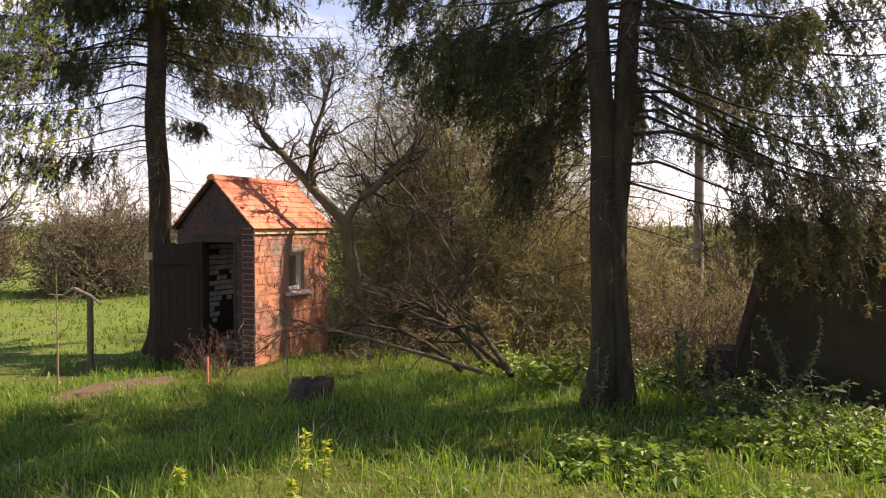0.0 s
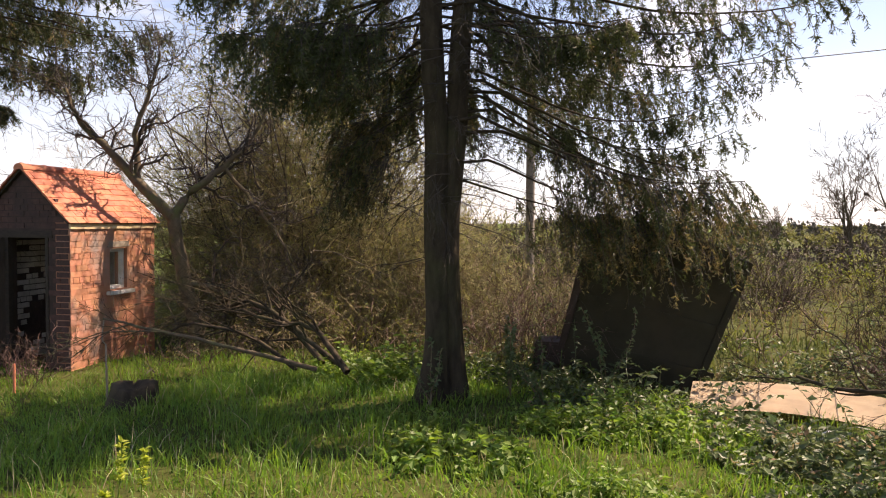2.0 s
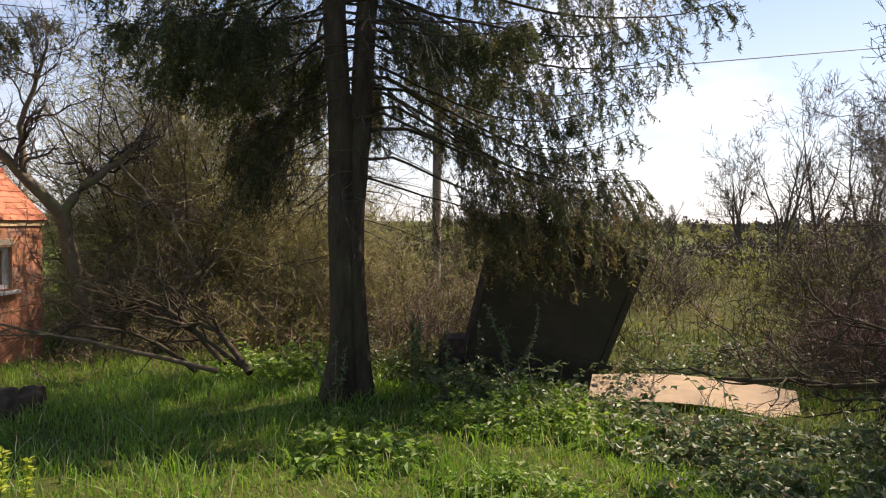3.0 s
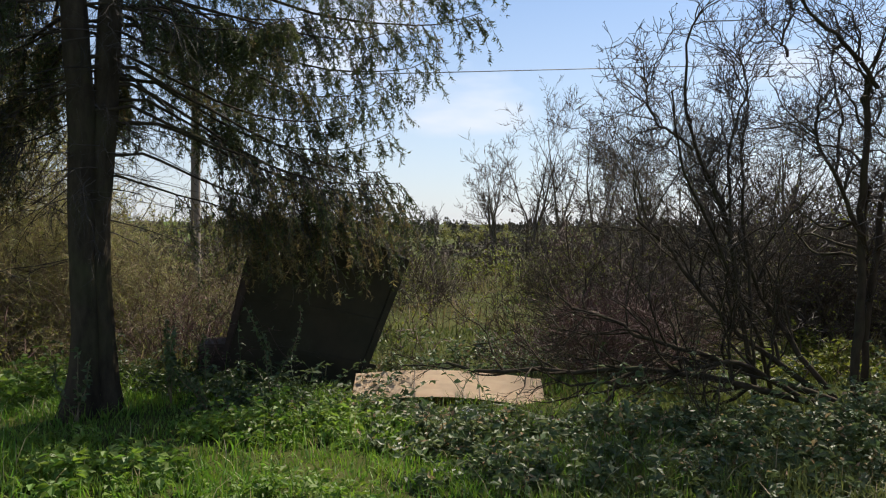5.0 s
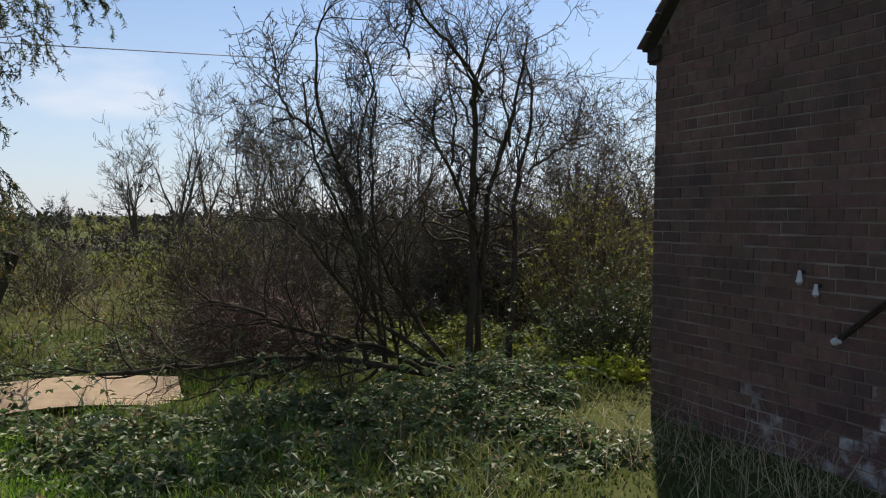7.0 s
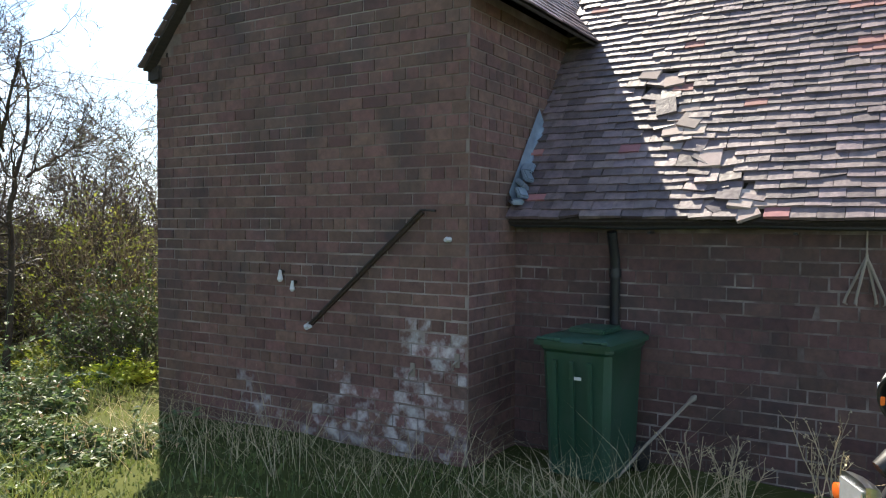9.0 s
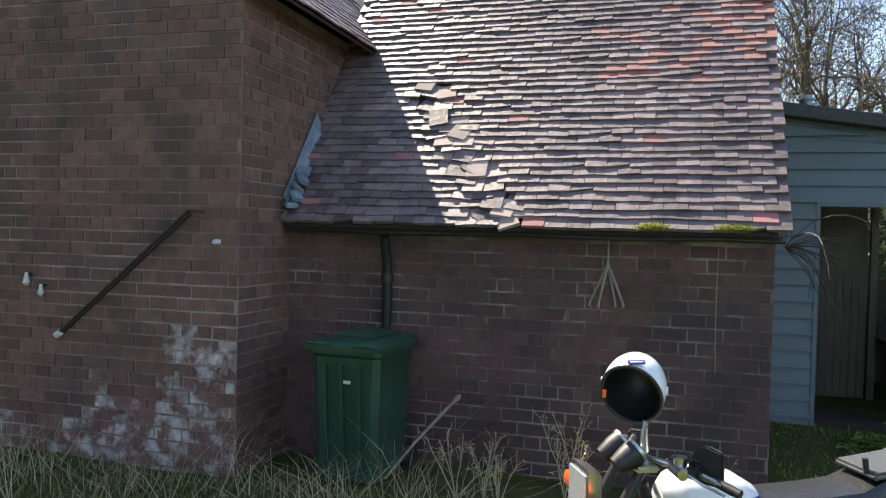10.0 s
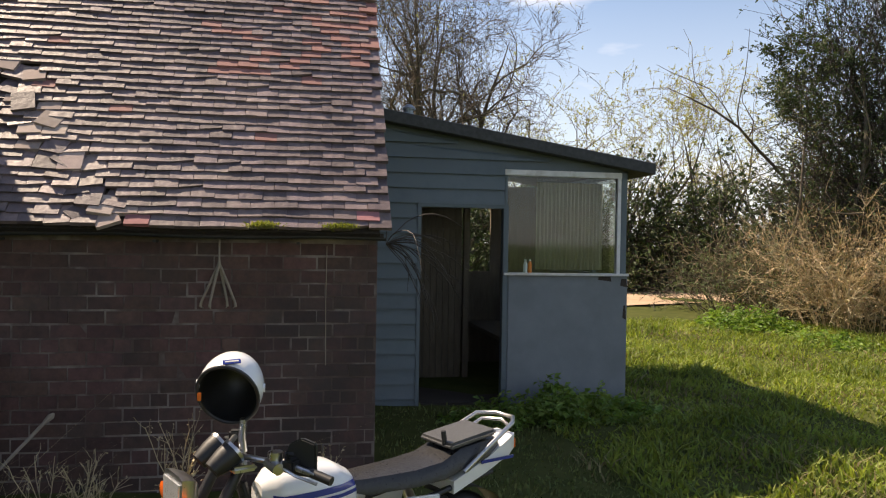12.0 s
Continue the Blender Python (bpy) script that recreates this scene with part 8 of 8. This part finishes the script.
    for j, (x, y, a, b, h, n) in enumerate(((0.25, 6.7, 0.85, 0.5, 0.42, 3000), (1.5, 6.9, 0.9, 0.45, 0.4, 3000), (2.6, 6.6, 0.9, 0.5, 0.45, 3000), (3.5, 6.9, 0.7, 0.45, 0.5, 2600), (0.9, 6.0, 0.9, 0.4, 0.25, 2200), (2.1, 5.9, 0.9, 0.4, 0.25, 2200), (3.1, 6.0, 0.6, 0.4, 0.3, 1600), (4.0, 7.6, 0.5, 0.4, 0.5, 1500), (0.9, 9.2, 1.1, 0.5, 0.3, 2200), (-0.4, 9.6, 0.8, 0.6, 0.35, 1800), (2.4, 9.0, 0.9, 0.5, 0.35, 2000), (1.2, 10.6, 1.4, 0.7, 0.4, 2400), (3.4, 5.3, 0.55, 0.5, 0.24, 1300), (2.3, 5.1, 0.7, 0.4, 0.18, 1200), (1.2, 5.2, 0.6, 0.35, 0.16, 900), (0.3, 5.7, 0.6, 0.35, 0.2, 900), (-0.6, 7.5, 0.6, 0.35, 0.3, 1100), (-1.6, 7.4, 0.5, 0.3, 0.35, 900))):
        leaf_clump("bramble_patch", "low dark green bramble patch", (x, y), (a, b), h, 220 + j, n * 3 // 4, 0.066, M_BRAMBLE, category="brambles")
    for j, (x, y, a, h, n) in enumerate(((3.4, 9.6, 0.9, 0.45, 1500), (4.6, 9.4, 0.8, 0.5, 1500), (5.3, 8.6, 0.5, 0.45, 900), (2.2, 10.2, 1.0, 0.4, 1300), (4.2, 10.6, 1.0, 0.5, 1300))):
        leaf_clump("weed_patch", "sunlit yellow-green weeds behind the slender trees", (x, y), (a, 0.5), h, 245 + j, n, 0.07, M_BUD)
    leaf_clump("leafy_shrub", "bright yellow-green low shrub by the house corner", (4.97, 7.4), (0.4, 0.3), 0.42, 240, 1200, 0.07, M_SPIKE, category="bush")
    thicket("ivy_bank", "dark ivy-covered bank beside the gable", (5.6, 7.7), (0.6, 0.5), 1.1, 241, 60, 8, 4, M_TWIGDARK, 6000, 0.05, M_IVY, -0.05)
    thicket("scrub_bush", "tall dark shrub beyond the house corner", (6.4, 9.6), (0.9, 0.8), 2.2, 242, 60, 10, 5, M_TWIG, 3500, 0.05, M_BUD, -0.03)
    # ivy sprays standing up in front of the board
    for j, (x, y, h, n) in enumerate(((-2.4, 7.55, 0.95, 260), (-2.15, 7.6, 0.75, 200), (-1.6, 7.9, 0.95, 200), (-2.0, 7.3, 0.45, 120), (-2.95, 7.0, 0.8, 150))):
        rng = np.random.default_rng(300 + j)
        t = plant("ivy_spray", "upright ivy spray with small grey-green leaves", "ivy", (x, y), group="ivy sprays")
        p, r = grow(rng, np.zeros((3, 3)), rng.normal(0, 0.25, (3, 3)) + np.array([0, 0, 1]), h * rng.uniform(0.7, 1, 3), 0.006, 8, 0.12, 0.02, 0.4)
        part("stem", mesh_np("stem", [tubes(p, r, 4)]), M_TWIG, t)
        pos, way = along(rng, p, n, 0.25)
        part("foliage", mesh_np("foliage", [leaves(rng, pos, rng.normal(0, 1, way.shape), 0.05, 0.6)]), M_BRAMBLE, t)
    # the leafing branch at the edge of the garden
    bare_tree("hawthorn", "young hawthorn in fresh yellow-green leaf", (-7.72, 3.87), 4.0, 311, 1, 0.02, 0.05, 14, 8, 5, 2, 0.36, 0.05, M_BARK, M_TWIG, 2600, 0.05, M_SPIKE, limb_lo=0.45, lean_way=(-0.02, -0.02))
    # lane side: ivy-clad trees, brush bank and far trees
    crown_bush("holly_tree", "tall dense dark ivy-clad evergreen tree", (14.9, -12.3), (1.8, 1.7), 8.8, 321, 1100, M_TWIGDARK, 38000, 0.083, M_IVY, 0.006, 0.0, category="tree", stems=7, reach=0.45, per=4, fine=3, ragged=0.3, stem_r=0.008)
    bare_tree("holly_sapling", "slender tree with scattered dark glossy leaves", (14.9, -10.0), 6.4, 322, 1, 0.05, 0.07, 14, 8, 5, 3, 0.26, 0.03, M_BARK, M_TWIGDARK, 8000, 0.075, M_IVY, limb_lo=0.35, thin=1.5)
    for j, (x, y, a, b, h, lf, m1, m2, st) in enumerate(((15.0, -10.4, 1.5, 1.2, 2.5, 5000, M_TWIG, M_BRAMBLE, 110), (13.2, -10.6, 1.4, 1.2, 2.5, 6500, M_STRAW, M_DEADLEAF, 120), (16.4, -9.6, 1.0, 0.9, 1.9, 3600, M_SCRUB, M_BRAMBLE, 80), (12.4, -11.8, 1.3, 1.2, 3.2, 6000, M_TWIG, M_IVY, 100))):
        thicket("brush_bank", "brushy bank of bare stems and brambles by the lane", (x, y), (a, b), h, 330 + j, st, 8, 4, m1, lf, 0.06, m2, -0.08, 0.008, group="lane bank", fine_r=0.004)
    leaf_clump("nettle_patch", "lush green weeds on the lane bank", (13.6, -8.4), (1.0, 0.8), 0.6, 340, 3200, 0.09, M_NETTLE)
    leaf_clump("nettle_patch", "dock and nettles beside the shed corner", (7.1, -2.4), (0.45, 1.0), 0.42, 341, 2600, 0.075, M_NETTLE)
    leaf_clump("nettle_patch", "low weeds beside the lane bank", (11.4, -8.6), (1.1, 0.8), 0.3, 342, 1800, 0.07, M_NETTLE)
    for j, (x, y, h) in enumerate(((31, -4.6, 12.5), (34.5, -7.0, 12), (37, -2.5, 12))):
        bare_tree("lane_tree", "tall bare tree beyond the lane", (x, y), h, 350 + j, 3, 0.22, 0.26, 11, 8, 6, 3, 0.45, 0.05, M_BARK, M_SCRUB, 500, 0.1, M_WILLOW, group="trees beyond the lane", thin=3.4, curl=0.34)
    for j, (x, y, h) in enumerate(((33, -10.5, 8.8), (31, -13.5, 7.8), (29.5, -16.5, 8.6), (35, -6.5, 7.0), (28, -19.5, 8.0))):
        bare_tree("budding_tree", "spreading yellow-green budding tree beyond the lane", (x, y), h, 380 + j, 4, 0.4, 0.13, 7, 6, 4, 2, 0.5, 0.04, M_BARK, M_TWIG, 10000, 0.085, M_WILLOW, group="budding trees", limb_lo=0.12, thin=3.2, curl=0.3)
    for j, (x, y, h) in enumerate(((24.5, -5.5, 3.0), (24.3, -8.0, 3.7), (24.0, -10.5, 4.0), (23.2, -13.0, 4.0), (22.4, -15.5, 3.6), (21.5, -18.0, 3.2))):
        crown_bush("lane_hedge", "dark evergreen hedge bush beyond the lane", (x, y), (1.9, 1.9), h, 390 + j, 260, M_TWIGDARK, 8500, 0.16, M_IVY, 0.008, 0.0, "evergreen hedge", "hedge", stems=5, reach=0.4, per=4, fine=2, ragged=0.25)
    # reddish suckers before the outhouse and dead stalks by the house
    thicket("sucker_shoots", "bare reddish suckers growing before the outhouse", (-8.45, 7.1), (0.5, 0.3), 0.62, 360, 46, 5, 3, M_TWIGRED, 0, arch=0.02, r=0.005)
    thicket("dead_weeds", "dry dead weed stalks by the outhouse wall", (-7.25, 9.0), (0.35, 0.5), 0.45, 361, 36, 6, 3, M_TWIG, 500, 0.03, M_BRAMBLE, 0.0, 0.004)


def build_grass():
    def lawn(x, y):
        m = off_house(x, y)
        bare = 0.5 + 0.5 * np.sin(x * 0.9 + 2 * np.sin(y * 0.5))
        return m * np.clip(0.55 + 0.5 * bare, 0, 1)
    def near(x, y):
        d = np.hypot(x, y - 0.6)
        return lawn(x, y) * np.clip(1.25 - d / 13, 0.12, 1) * (d > 1.6) * np.where((x > 2.9) & (y < 6.6), 0.12, 1.0)
    grass_patch("lawn_grass", "lush tufted green grass", M_BLADE, 122000, (-9.5, 2.2, 2.0, 9.0), 401, 0.06, 0.19, 0.005, lambda x, y: near(x, y) * np.clip((2.2 - x) / 2.0, 0, 1), lean=0.75)
    grass_patch("lawn_grass", "dull tufted grass before the brambles", M_ROUGH, 42000, (0.0, 4.8, 2.0, 9.0), 411, 0.06, 0.2, 0.0065, lambda x, y: near(x, y) * np.clip(x / 1.6, 0, 1), lean=0.8)
    grass_patch("lawn_grass", "uneven tufted grass beside the shed", M_LAWN, 70000, (4.5, 14.5, -10, -2.2), 408, 0.05, 0.15, 0.012, lambda x, y: lawn(x, y) * np.clip(1.4 - np.hypot(x, y) / 20, 0.2, 1), lean=0.9)
    grass_patch("dry_grass", "brown dead grass in the lawn by the shed", M_DRYROUGH, 14000, (4.0, 13, -9, -2), 409, 0.04, 0.14, 0.009, lambda x, y: off_house(x, y) * (np.sin(x * 1.1 + y) * np.sin(y * 1.6 - x) > 0.2), lean=1.1)
    grass_patch("lawn_grass", "short dull grass in front of the house", M_ROUGH, 60000, (2.2, 9, -6, 6.6), 402, 0.025, 0.09, 0.009, lambda x, y: lawn(x, y) * np.clip(1.3 - np.hypot(x, y) / 18, 0.12, 1), lean=0.5)
    grass_patch("field_grass", "bright green field grass", M_BLADE, 20000, (-26, -8.5, 3, 20), 403, 0.05, 0.12, 0.014, lambda x, y: off_house(x, y) * np.clip(1.5 + x / 40, 0.2, 1))
    grass_patch("rough_grass", "dull dry rough grass among the scrub", M_DRYROUGH, 15000, (-10, 12, 9.0, 26), 404, 0.15, 0.45, 0.01, lambda x, y: off_house(x, y) * np.clip(0.3 + 0.7 * np.sin(x * 0.7 + y), 0.05, 1), lean=0.6)
    grass_patch("rough_grass", "dull green rough grass among the scrub", M_ROUGH, 12000, (-6, 6, 8.0, 13), 405, 0.05, 0.14, 0.012, lambda x, y: off_house(x, y))
    grass_patch("lawn_grass", "thin green grass where the path is trodden", M_BLADE, 18000, (-8, 3, -5, 2.3), 410, 0.03, 0.08, 0.012, lambda x, y: off_house(x, y) * (np.hypot(x, y - 0.4) > 0.5), lean=0.7)
    grass_patch("dry_grass", "dry bent grass at the foot of the gable", M_STRAW, 1900, (3.0, 4.5, 1.0, 5.6), 406, 0.2, 0.65, 0.0019, lambda x, y: off_house(x, y) * np.clip((x - 3.0) / 1.3, 0, 1), lean=1.5)
    grass_patch("dry_grass", "scattered dead stalks in the lawn", M_STRAW, 1000, (-6, 4, 2.5, 7.5), 407, 0.1, 0.3, 0.003, lambda x, y: off_house(x, y), lean=0.6)


build_plants()
build_grass()
